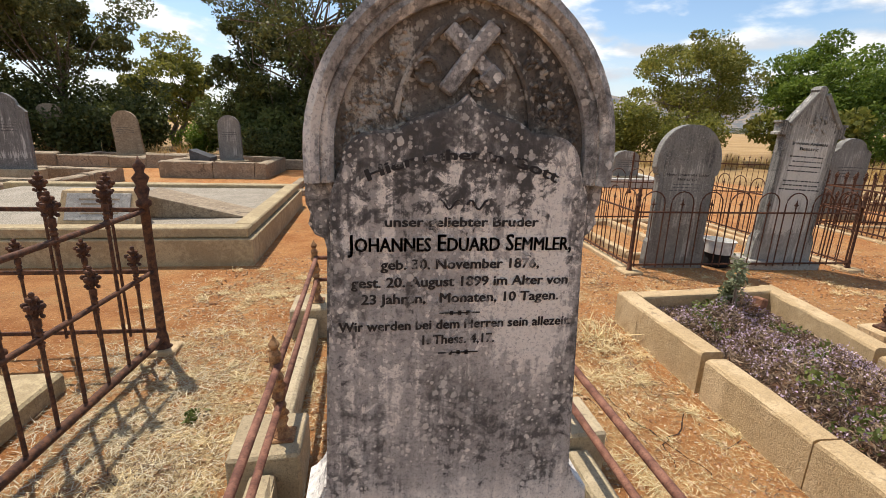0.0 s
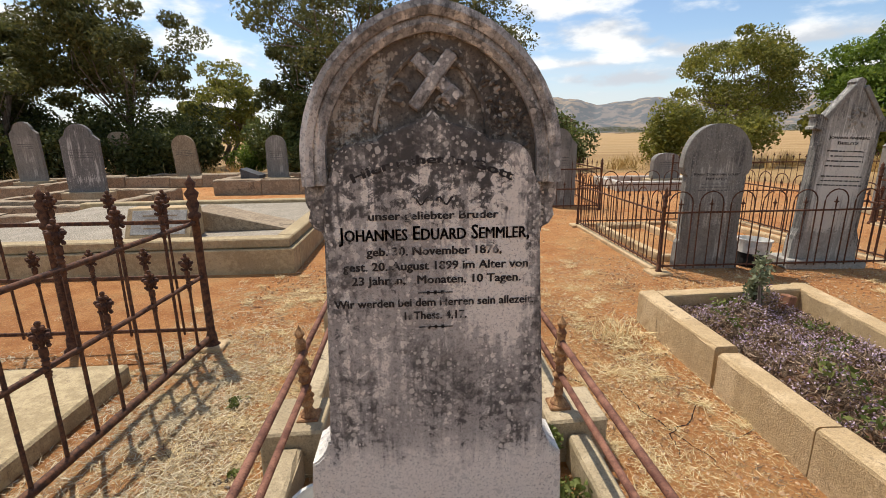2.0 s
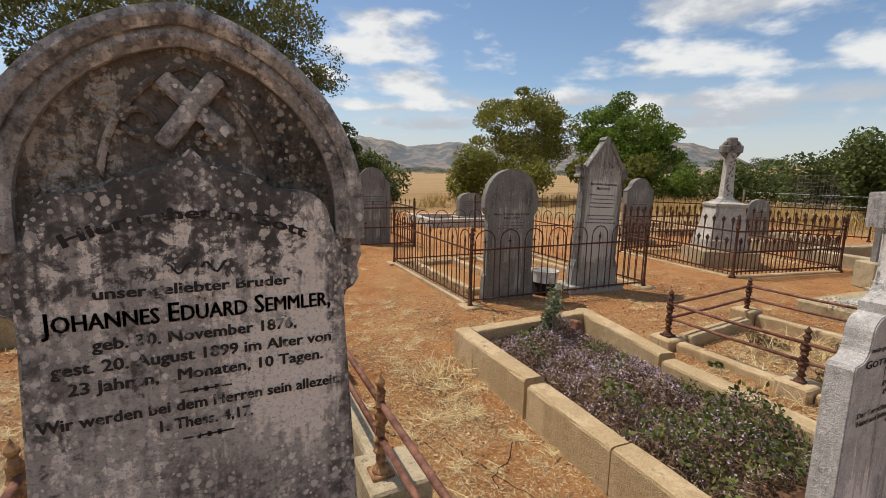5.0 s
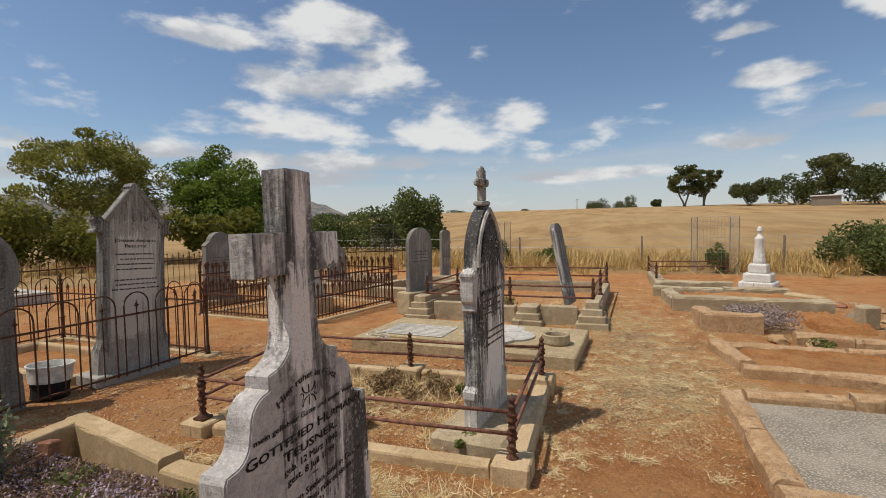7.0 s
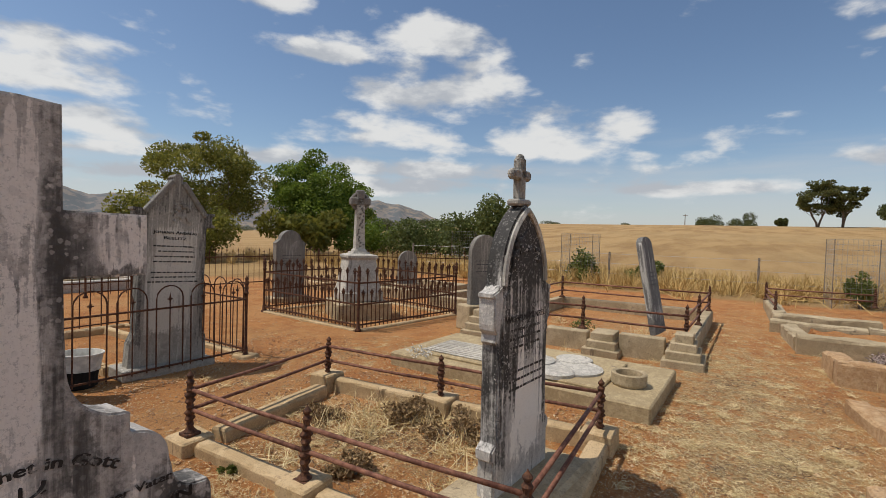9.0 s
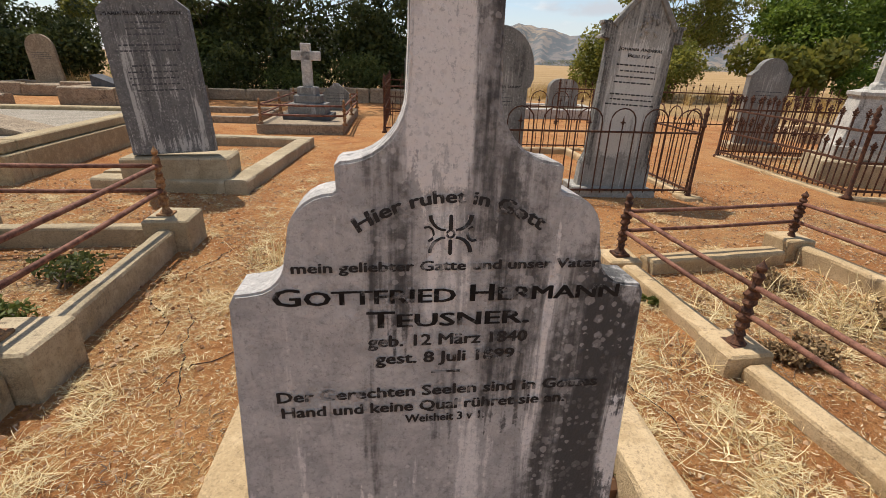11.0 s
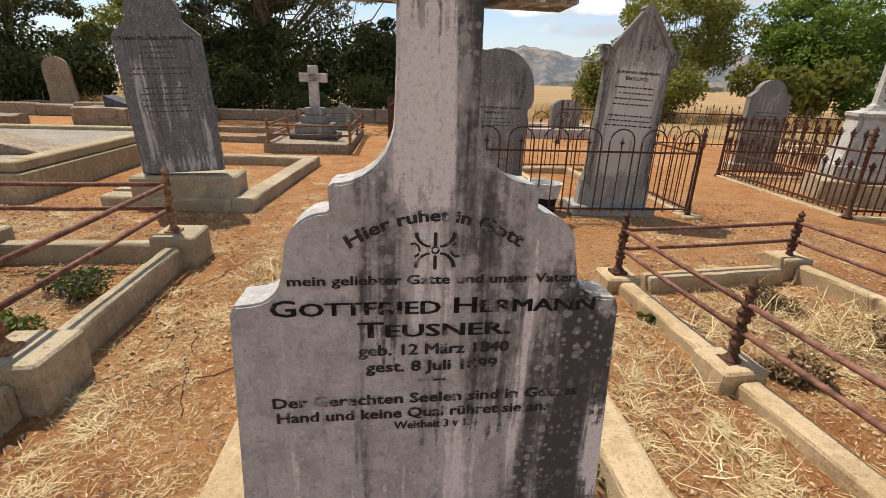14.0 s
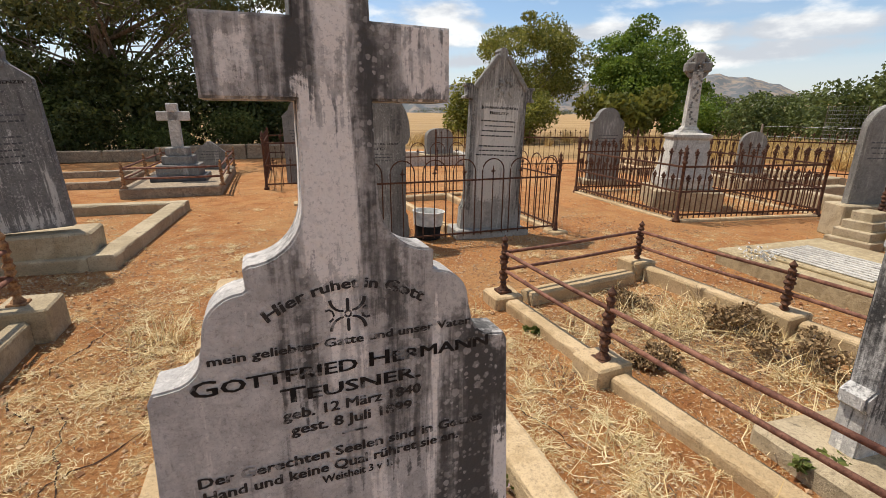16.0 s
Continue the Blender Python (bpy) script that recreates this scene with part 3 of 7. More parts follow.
def add_box(bm, lo, hi, bevel=0.0, wob=0.0, seg=1):
    g = bmesh.new()
    bmesh.ops.create_cube(g, size=1.0)
    for v in g.verts:
        v.co = Vector([lo[i] + (v.co[i] + 0.5) * (hi[i] - lo[i]) + random.uniform(-wob, wob) for i in range(3)])
    if bevel:
        bmesh.ops.bevel(g, geom=g.edges[:], offset=bevel, segments=seg, affect="EDGES")
    merge(bm, g)
    return bm


def merge(bm, g, m=None):
    if m:
        g.transform(m)
    tmp = bpy.data.meshes.new("tmp")
    g.to_mesh(tmp)
    g.free()
    bm.from_mesh(tmp)
    bpy.data.meshes.remove(tmp)


def box(lo, hi, bevel=0.0, wob=0.0, seg=1):
    return add_box(bmesh.new(), lo, hi, bevel, wob, seg)


def slab(outline, y0, y1, bevel=0.006):
    """A flat shape: outline points (x, z), from its front at y0 to its back at y1, with softened front and back rims."""
    bm = bmesh.new()
    front = [bm.verts.new((x, y0, z)) for x, z in outline]
    back = [bm.verts.new((x, y1, z)) for x, z in outline]
    n = len(outline)
    rim = []
    rim.append(bm.faces.new(front))
    rim.append(bm.faces.new(back[::-1]))
    for i in range(n):
        bm.faces.new((front[i], back[i], back[(i + 1) % n], front[(i + 1) % n]))
    bmesh.ops.recalc_face_normals(bm, faces=bm.faces[:])
    if bevel:
        es = {e for f in rim for e in f.edges}
        bmesh.ops.bevel(bm, geom=list(es), offset=bevel, segments=2, affect="EDGES", clamp_overlap=True)
    return bm


def mirror(half):
    """A closed outline from its right half, given from the foot up to the top."""
    out = list(half)
    for x, z in reversed(half):
        if abs(x) > 1e-6:
            out.append((-x, z))
    return out


def arc(cx, cz, r, a0, a1, n=8, rz=None):
    return [(cx + r * math.cos(radians(a0 + (a1 - a0) * i / n)), cz + (rz or r) * math.sin(radians(a0 + (a1 - a0) * i / n))) for i in range(n + 1)]


def pointed(w, z, r, n=10):
    """Right half of a pointed arch of half width w, springing at z, struck with radius r."""
    top = math.acos((r - w) / r)
    return [(max(0.0, r * math.cos(top * i / n) - (r - w)) if i < n else 0.0, z + r * math.sin(top * i / n)) for i in range(n + 1)]


def lathe(profile, n=12, twist=0.0):
    """Turned solid about z from (radius, z) pairs."""
    bm = bmesh.new()
    rings = []
    for r, z in profile:
        rings.append([bm.verts.new((r * math.cos(2 * math.pi * i / n + twist * z), r * math.sin(2 * math.pi * i / n + twist * z), z)) for i in range(n)])
    for a, b in zip(rings, rings[1:]):
        for i in range(n):
            bm.faces.new((a[i], a[(i + 1) % n], b[(i + 1) % n], b[i]))
    bm.faces.new(rings[0][::-1])
    bm.faces.new(rings[-1])
    return bm


def tube(points, radius, n=6, taper=None):
    """A round bar along points."""
    bm = bmesh.new()
    pts = [Vector(p) for p in points]
    rings = []
    for i, p in enumerate(pts):
        d = (pts[min(i + 1, len(pts) - 1)] - pts[max(i - 1, 0)]).normalized()
        side = d.cross(Vector((0, 0, 1)))
        if side.length < 0.05:
            side = d.cross(Vector((1, 0, 0)))
        side.normalize()
        up = side.cross(d).normalized()
        r = radius if taper is None else radius + (taper - radius) * i / (len(pts) - 1)
        rings.append([bm.verts.new(p + side * (r * math.cos(2 * math.pi * k / n)) + up * (r * math.sin(2 * math.pi * k / n))) for k in range(n)])
    for a, b in zip(rings, rings[1:]):
        for k in range(n):
            bm.faces.new((a[k], b[k], b[(k + 1) % n], a[(k + 1) % n]))
    bm.faces.new(rings[0])
    bm.faces.new(rings[-1][::-1])
    bmesh.ops.recalc_face_normals(bm, faces=bm.faces[:])
    return bm


def lettering(name, parent, text, x0, x1, z, height, y, bend=0.0, gothic=True, material=None):
    """A line of cut letters on a face that looks to -y: from x0 to x1, on the base line z, capital height; bend: rise of the middle."""
    cu = bpy.data.curves.new("line", "FONT")
    if gothic:
        cu.body = text
    else:
        cu.body = text.title()
        cu.small_caps_scale = 0.80
        for ch in cu.body_format:
            ch.use_small_caps = True
    cu.size = 1.0
    cu.extrude = 0.0
    cu.offset = 0.0
    cu.resolution_u = 2
    ob = bpy.data.objects.new("line", cu)
    scene.collection.objects.link(ob)
    bpy.context.view_layer.update()
    me = bpy.data.meshes.new_from_object(ob.evaluated_get(bpy.context.evaluated_depsgraph_get()))
    bpy.data.objects.remove(ob)
    bpy.data.curves.remove(cu)
    heavy = bmesh.new()
    for dx, dy in ((0.0, 0.0), (0.034, 0.016), (-0.034, -0.016), (0.012, -0.022), (-0.012, 0.022)) if gothic else ((0.0, 0.0), (0.022, 0.010), (-0.022, 0.010), (0.022, -0.010), (-0.022, -0.010)):
        g = bmesh.new()
        g.from_mesh(me)
        g.transform(Matrix.Translation((dx, dy, abs(dx) + dx * 0.3)))
        merge(heavy, g)
    heavy.to_mesh(me)
    heavy.free()
    xs = [v.co.x for v in me.vertices]
    lo, hi = min(xs), max(xs)
    half = (x1 - x0) / 2
    for v in me.vertices:
        u = (v.co.x - lo) / (hi - lo)
        h = v.co.y / 0.70 * height
        s = 2 * u - 1
        slope = 2 * bend * s / half if bend else 0.0
        v.co = Vector((x0 + u * (x1 - x0) + h * slope * 0.9, y - v.co.z * 0.012, z + h + bend * (1 - s * s)))
    me.materials.clear()
    me.materials.append(material or M_LETTER)
    o = new(name, me)
    o.parent = parent
    return tagged(o, kind="stuff")


def bars(name, parent, x0, x1, z, rows, pitch, y, material=None, height=0.008):
    """Lines of small writing too worn to read: broken bars."""
    bm = bmesh.new()
    for r in range(rows):
        x = x0 + random.uniform(0, 0.12) * (x1 - x0)
        end = x1 - random.uniform(0, 0.12) * (x1 - x0)
        while x < end:
            w = random.uniform(0.018, 0.05)
            add_box(bm, (x, y, z - r * pitch), (min(x + w, end), y + 0.004, z - r * pitch + height))
            x += w + random.uniform(0.008, 0.016)
    return tagged(part(name, bm, material or M_LETTER, parent), kind="stuff")


def cloud_mesh(name, verts, faces, material, parent=None):
    me = bpy.data.meshes.new(name)
    me.from_pydata(verts.tolist() if hasattr(verts, "tolist") else verts, [], faces.tolist() if hasattr(faces, "tolist") else faces)
    me.materials.append(material)
    ob = new(name, me)
    if parent:
        ob.parent = parent
    return ob


def leaf_cards(centres, size, rng, long=1.8, droop=0.0):
    """A small bent card for each centre: four corners each."""
    n = len(centres)
    a = rng.normal(size=(n, 3))
    a[:, 2] -= droop
    a /= np.linalg.norm(a, axis=1)[:, None]
    b = rng.normal(size=(n, 3))
    b -= a * np.sum(a * b, axis=1)[:, None]
    b /= np.linalg.norm(b, axis=1)[:, None]
    s = size * rng.uniform(0.6, 1.3, size=(n, 1))
    v = np.stack([centres - a * s * long * 0.5, centres + b * s * 0.5, centres + a * s * long * 0.5, centres - b * s * 0.5], axis=1).reshape(-1, 3)
    f = np.arange(n * 4).reshape(n, 4)
    return v, f

# ---- ground and distance ----


def rise(x, y):
    """Height of the land: level graves, a stubble field that climbs to the east, low flats to the north."""
    h = 0.0
    dx = x - 24.0
    if dx > 0:
        ang = math.atan2(x, y)
        w = min(1.0, max(0.0, (math.degrees(ang) - 42) / 26))
        d = math.hypot(dx, y * 0.25)
        h += w * (0.048 * d if d < 150 else 7.2 + 6.0 * (1 - math.exp(-(d - 150) / 500)))
    if math.hypot(x - 5, y - 5) > 26:
        h += 0.25 * noise.noise(Vector((x * 0.02, y * 0.02, 3.0)))
    else:
        h += 0.012 * noise.noise(Vector((x * 0.9, y * 0.9, 1.0)))
    return h


def grass_mask(x, y):
    e = max(x - 17.2, y - 18.2 - max(0, 3 - x) * 0.15, -14.5 - x, -9.0 - y)
    if y > 10 and x > 9:
        e = max(e, (x - 9) * 0.5 + (y - 10) * 0.4 - 2.6)
    return min(1.0, max(0.0, 0.5 + e * 0.35))


MATS = ((-1.05, 1.8, 0.55, 2.0, 0.62), (1.70, 2.6, 0.20, 1.0, 0.55), (1.55, 1.3, 0.25, 0.6, 0.22), (3.62, 2.2, 0.16, 1.1, 0.38), (4.75, 2.2, 0.5, 0.8, 0.6), (5.6, -0.1, 0.9, 0.5, 0.6), (8.2, -0.2, 3.6, 0.9, 0.62), (0.1, 2.9, 0.5, 0.7, 0.55), (0.4, 6.6, 0.5, 0.9, 0.5), (-0.8, 4.6, 1.0, 0.4, 0.4), (6.6, -2.2, 0.6, 0.8, 0.4), (9.0, 5.8, 0.8, 0.9, 0.5), (10.6, -2.6, 2.6, 1.6, 0.55), (7.2, -2.4, 0.6, 1.2, 0.6), (14.0, -2.0, 2.5, 2.5, 0.5), (-1.5, 3.0, 0.6, 0.9, 0.6), (9.0, 1.0, 6.0, 3.5, 0.40), (6.4, 3.9, 2.2, 1.0, 0.42), (1.6, 5.6, 2.6, 2.0, 0.32), (-0.9, 4.6, 1.3, 0.7, 0.62), (-1.0, 2.2, 0.7, 2.2, 0.66), (11.0, -2.6, 5.0, 3.4, 0.52), (6.2, -0.3, 1.4, 1.0, 0.66))


def straw_mask(x, y):
    """How thickly the straw lies: worn bare on the paths, matted beside the kerbs."""
    return max(s * math.exp(-((x - cx) / sx) ** 2 - ((y - cy) / sy) ** 2) for cx, cy, sx, sy, s in MATS)


def build_ground():
    rings = [0.0] + [0.2 * i for i in range(1, 60)] + [12.0 + 0.4 * i for i in range(34)]
    while rings[-1] < 4600:
        rings.append(rings[-1] * 1.16)
    n = 220
    verts, faces, mask, litter = [(4.0, 4.0, rise(4.0, 4.0))], [], [0.0], [0.0]
    for r in rings[1:]:
        for i in range(n):
            x, y = 4.0 + r * math.sin(2 * math.pi * i / n), 4.0 + r * math.cos(2 * math.pi * i / n)
            verts.append((x, y, rise(x, y)))
            mask.append(grass_mask(x, y))
            litter.append(straw_mask(x, y) if r < 14 else 0.0)
    for i in range(n):
        faces.append((0, 1 + (i + 1) % n, 1 + i))
    for k in range(len(rings) - 2):
        a, b = 1 + k * n, 1 + (k + 1) * n
        for i in range(n):
            j = (i + 1) % n
            faces.append((a + i, a + j, b + j, b + i))
    ob = cloud_mesh("ground", verts, faces, M_GROUND)
    at = ob.data.attributes.new("grass", "FLOAT", "POINT")
    at.data.foreach_set("value", mask)
    ob.data.attributes.new("straw", "FLOAT", "POINT").data.foreach_set("value", litter)
    for p in ob.data.polygons:
        p.use_smooth = True
    tagged(ob, "bare orange-red soil with straw, running into golden stubble", "ground", kind="structure")


build_ground()


def hill(name, heading0, heading1, dist, top, seed, label):
    """A far ridge between two compass headings, as a closed solid strip of land."""
    n = 90
    bm = bmesh.new()
    rows = []
    for i in range(n + 1):
        u = i / n
        a = radians(heading0 + (heading1 - heading0) * u)
        edge = min(1.0, 6 * u, 6 * (1 - u))
        h = top * edge * (0.80 + 0.24 * noise.noise(Vector((u * 4, seed, 0))) + 0.07 * noise.noise(Vector((u * 13, seed, 4))) + 0.03 * noise.noise(Vector((u * 40, seed, 1))))
        col = []
        for d, f in ((-0.22, 0.0), (-0.12, 0.42), (-0.04, 0.86), (0.0, 1.0), (0.2, 0.0)):
            r = dist * (1 + d + 0.03 * noise.noise(Vector((u * 22, seed + d * 9, 7))))
            col.append(bm.verts.new((r * math.sin(a), r * math.cos(a), h * f - 6)))
        rows.append(col)
    for p, q in zip(rows, rows[1:]):
        for k in range(4):
            bm.faces.new((p[k], q[k], q[k + 1], p[k + 1]))
    bmesh.ops.recalc_face_normals(bm, faces=bm.faces[:])
    ob = part(name, bm, M_HILL, smooth=True)
    tagged(ob, label, "hill", kind="structure")


hill("backdrop_hill", 4, 34, 2300, 190, 2.0, "far dry hills with dark scrub on their slopes")
hill("backdrop_hill", 26, 62, 3300, 270, 8.0, "far flat-topped range, brown with haze blue in its colour")
hill("backdrop_hill", -12, 14, 2900, 190, 5.0, "far dry hills with dark scrub on their slopes")
hill("backdrop_hill", 52, 78, 900, 38, 11.0, "low wooded rise beyond the stubble")

# ---- iron fences ----

FLEUR = [(0.0075, 0.0), (0.0075, 0.02), (0.014, 0.026), (0.014, 0.034), (0.007, 0.04), (0.016, 0.062), (0.02, 0.075), (0.01, 0.088), (0.014, 0.104), (0.006, 0.122), (0.001, 0.135)]


def fleur_mesh():
    """A cast flower head: a roped collar, a stem, and petals that curl to both sides."""
    bm = lathe([(0.0075, -0.075), (0.012, -0.070)] + [(0.014 if k % 2 else 0.0095, -0.064 + 0.008 * k) for k in range(10)] + FLEUR[2:], 8)
    for dx, dz, r in ((0.030, 0.086, 0.0115), (-0.030, 0.086, 0.0115), (0.020, 0.070, 0.010), (-0.020, 0.070, 0.010), (0.024, 0.048, 0.0085), (-0.024, 0.048, 0.0085), (0.014, 0.108, 0.010), (-0.014, 0.108, 0.010), (0.0, 0.126, 0.011), (0.0, 0.082, 0.014)):
        for turn in (0.0, 1.5708) if dx else (0.0,):
            g = bmesh.new()
            bmesh.ops.create_uvsphere(g, u_segments=6, v_segments=4, radius=r)
            merge(bm, g, Matrix.Rotation(turn, 4, "Z") @ Matrix.Translation((dx, 0, dz)))
    me = bpy.data.meshes.new("finial")
    bm.to_mesh(me)
    bm.free()
    me.materials.append(M_RUST)
    return me


def spear_mesh():
    bm = lathe([(0.007, 0.0), (0.011, 0.012), (0.006, 0.02), (0.017, 0.045), (0.009, 0.07), (0.001, 0.115)], 6)
    add_box(bm, (-0.026, -0.005, 0.04), (0.026, 0.005, 0.052))
    me = bpy.data.meshes.new("finial")
    bm.to_mesh(me)
    bm.free()
    me.materials.append(M_RUST)
    return me


def rod_mesh(h, r=0.007, n=6):
    bm = lathe([(r, 0.0), (r, h)], n)
    me = bpy.data.meshes.new("picket")
    bm.to_mesh(me)
    bm.free()
    me.materials.append(M_RUST)
    return me


ME_FLEUR, ME_SPEAR = fleur_mesh(), spear_mesh()


def post_bm(h, r=0.022):
    """Cast corner post: flared foot, ringed shaft and a layered head."""
    p = [(r * 2.2, 0.0), (r * 2.2, 0.03), (r * 1.4, 0.05), (r * 1.25, 0.12), (r, 0.14), (r * 0.9, h * 0.5), (r * 0.95, h * 0.76), (r * 1.5, h * 0.77), (r * 1.5, h * 0.79), (r * 0.9, h * 0.80), (r * 1.5, h * 0.845), (r * 1.0, h * 0.865),
         (r * 1.7, h * 0.90), (r * 0.8, h * 0.925), (r * 1.25, h * 0.955), (r * 0.55, h * 0.975), (r * 0.1, h)]
    return lathe(p, 10)


def along(a, b):
    """Pose at a, x along the way to b, and the distance."""
    d = Vector((b[0] - a[0], b[1] - a[1], 0))
    return Matrix.Translation((a[0], a[1], 0)) @ Matrix.Rotation(math.atan2(d.y, d.x), 4, "Z"), d.length


def picket_side(fence, a, b, h_long, h_short, rails, pitch, finial, foot=0.05, thick=0.007, big=1.0):
    m, length = along(a, b)
    n = max(2, round(length / pitch))
    long_rod, short_rod = rod_mesh(h_long - foot, thick), rod_mesh(h_short - foot, thick)
    for i in range(1, n):
        tall = i % 2 == 0
        x = length * i / n
        lean = Matrix.Rotation(random.uniform(-0.012, 0.012), 4, "Y")
        h = h_long if tall else h_short
        rod = share("picket", long_rod if tall else short_rod, fence, m @ Matrix.Translation((x, 0, foot)) @ lean)
        share("finial", finial, rod, Matrix.Translation((0, 0, h - foot)) @ Matrix.Scale(big, 4))
    for z in rails:
        bm = box((0, -0.008, z - 0.014), (length, 0.008, z + 0.014), 0.003)
        bm.transform(m)
        part("rail", bm, M_RUST, fence)


def hoop_side(fence, a, b, h, pitch=0.36, width=0.27):
    """Bow-top railing: round hoops with a small cross picket in each."""
    m, length = along(a, b)
    n = max(2, round(length / pitch))
    r = width / 2
    pts = [(-r, 0, 0.06)] + [(-r, 0, h - r)] + [(-r * math.cos(radians(k * 22.5)), 0, h - r + r * math.sin(radians(k * 22.5))) for k in range(1, 8)] + [(r, 0, h - r), (r, 0, 0.06)]
    hb = tube(pts, 0.0075, 6)
    me = bpy.data.meshes.new("hoop")
    hb.to_mesh(me)
    hb.free()
    me.materials.append(M_RUST)
    rod = rod_mesh(h * 0.80 - 0.06, 0.0065)
    for i in range(n):
        x = length * (i + 0.5) / n
        lean = Matrix.Rotation(random.uniform(-0.01, 0.01), 4, "Y")
        share("hoop", me, fence, m @ Matrix.Translation((x, 0, 0)) @ lean)
        stick = share("picket", rod, fence, m @ Matrix.Translation((x, 0, 0.06)) @ lean)
        share("finial", ME_SPEAR, stick, Matrix.Translation((0, 0, h * 0.80 - 0.06)))
    for z in (0.09, h * 0.75):
        bm = box((0, -0.009, z - 0.010), (length, 0.009, z + 0.010), 0.003)
        bm.transform(m)
        part("rail", bm, M_RUST, fence)


def corner_post(fence, x, y, h, r=0.022):
    bm = post_bm(h, r)
    bm.transform(Matrix.Translation((x, y, 0)))
    part("post", bm, M_RUST, fence, smooth=True)


def foot_stone(fence, x, y, s=0.12):
    bm = box((x - s, y - s, -0.03), (x + s, y + s, 0.03), 0.01, 0.01)
    part("footing", bm, M_KERB, fence)


def hoop_fence():
    f = thing("hoop_fence", "rusty bow-top iron fence with small crosses round two headstones", "fence")
    A, B, C, D = (2.93, 7.80), (2.875, 4.93), (5.74, 4.86), (5.80, 7.75)
    for a, b in ((A, B), (B, C), (C, D), (D, A)):
        hoop_side(f, a, b, 0.94)
    for p in (A, B, C, D):
        corner_post(f, *p, 1.0, 0.018)
        foot_stone(f, *p)
    plinths = ((A, B), (C, D), (D, A))
    for a, b in plinths:
        m, length = along(a, b)
        bm = box((0.1, -0.05, -0.02), (length - 0.1, 0.05, 0.045), 0.008, 0.004)
        bm.transform(m)
        part("sill", bm, M_KERB, f)


def spear_fence():
    f = thing("spear_fence", "rusty iron fence with flower-headed pickets round a tall monument", "fence")
    A, B, C, D = (7.90, 7.32), (7.68, 4.78), (10.02, 4.36), (10.5, 7.0)
    for a, b in ((A, B), (B, C), (C, D), (D, A)):
        picket_side(f, a, b, 0.86, 0.52, (0.10, 0.42, 0.76), 0.088, ME_FLEUR, 0.05, 0.009)
    for p in (A, B, C, D):
        corner_post(f, *p, 1.05, 0.024)
    for a, b in ((A, B), (B, C), (C, D), (D, A)):
        m, length = along(a, b)
        bm = box((0.05, -0.06, -0.03), (length - 0.05, 0.06, 0.03), 0.008, 0.004)
        bm.transform(m)
        part("sill", bm, M_KERB, f)


def left_fence():
    f = thing("grave_fence", "rusty iron grave fence with flower-shaped finials on a stone slab", "fence")
    A, B, C = (-3.7, 3.45), (-1.50, 3.40), (-1.77, -0.6)
    picket_side(f, A, B, 1.06, 0.635, (0.16, 0.585, 1.0), 0.20, ME_FLEUR, 0.12, 0.010, 1.3)
    picket_side(f, B, C, 1.06, 0.635, (), 0.20, ME_FLEUR, 0.12, 0.010, 1.3)
    for z, r in ((0.10, 0.024), (0.585, 0.015), (0.995, 0.016)):
        part("pipe_rail", tube([(B[0], B[1], z), (C[0], C[1], z)], r, 8), M_RUST, f, smooth=True)
    corner_post(f, *B, 1.34, 0.030)
    corner_post(f, *A, 1.27, 0.030)
    corner_post(f, *C, 1.27, 0.030)
    corner_post(f, -2.55, 3.42, 1.27, 0.028)
    for p in (A, B, C, (-1.60, 1.45)):
        foot_stone(f, *p, 0.09)
    slab_t = thing("grave_slab", "pale cement slab lying inside the iron fence", "grave slab")
    part("top", box((-3.6, 0.2, 0.0), (-1.86, 2.95, 0.115), 0.015, 0.006), M_RENDER, slab_t)


def small_back_fence():
    f = thing("plain_fence", "dark iron fence round a lone headstone", "fence")
    A, B, C, D = (2.62, 12.6), (2.45, 9.5), (3.98, 9.45), (4.15, 12.5)
    for a, b in ((A, B), (B, C), (C, D), (D, A)):
        picket_side(f, a, b, 0.92, 0.50, (0.10, 0.45, 0.86), 0.16, ME_SPEAR)
    for p in (A, B, C, D):
        corner_post(f, *p, 1.08, 0.022)


def far_spear_fence():
    f = thing("plain_fence", "rusty iron fence along the graves near the green trees", "fence")
    A, B, C = (6.6, 11.4), (12.4, 10.6), (15.6, 6.2)
    for a, b in ((A, B), (B, C)):
        picket_side(f, a, b, 0.95, 0.9, (0.12, 0.82), 0.15, ME_SPEAR)
    for p in (A, B, C):
        corner_post(f, *p, 1.05, 0.022)


# twisted balusters with two rails
BAL = [(0.045, 0.0), (0.045, 0.025), (0.030, 0.04), (0.020, 0.06)]
for _k in range(7):
    BAL += [(0.026, 0.075 + _k * 0.04), (0.017, 0.095 + _k * 0.04)]
BAL += [(0.028, 0.37), (0.014, 0.39), (0.024, 0.405), (0.024, 0.415), (0.008, 0.435), (0.001, 0.45)]


def baluster(fence, x, y, z, h, material, tilt=0.0, fat=1.0):
    """A barley-sugar post: the square section turns as it climbs."""
    bm = lathe([(r * (1.25 if 0.06 < zz < 0.37 else 1.0) * fat, zz) for r, zz in BAL], 10)
    for v in bm.verts:
        if 0.07 < v.co.z < 0.36:
            a = math.atan2(v.co.y, v.co.x) + v.co.z * 26
            s = 1 + 0.26 * math.cos(2 * a)
            v.co.x *= s
            v.co.y *= s
    add_box(bm, (-0.052, -0.052, -0.004), (0.052, 0.052, 0.02), 0.004)
    bm.transform(Matrix.Translation((x, y, z)) @ Matrix.Rotation(tilt, 4, "Y") @ Matrix.Diagonal((1, 1, h / 0.45, 1)))
    return part("post", bm, material, fence, smooth=False)


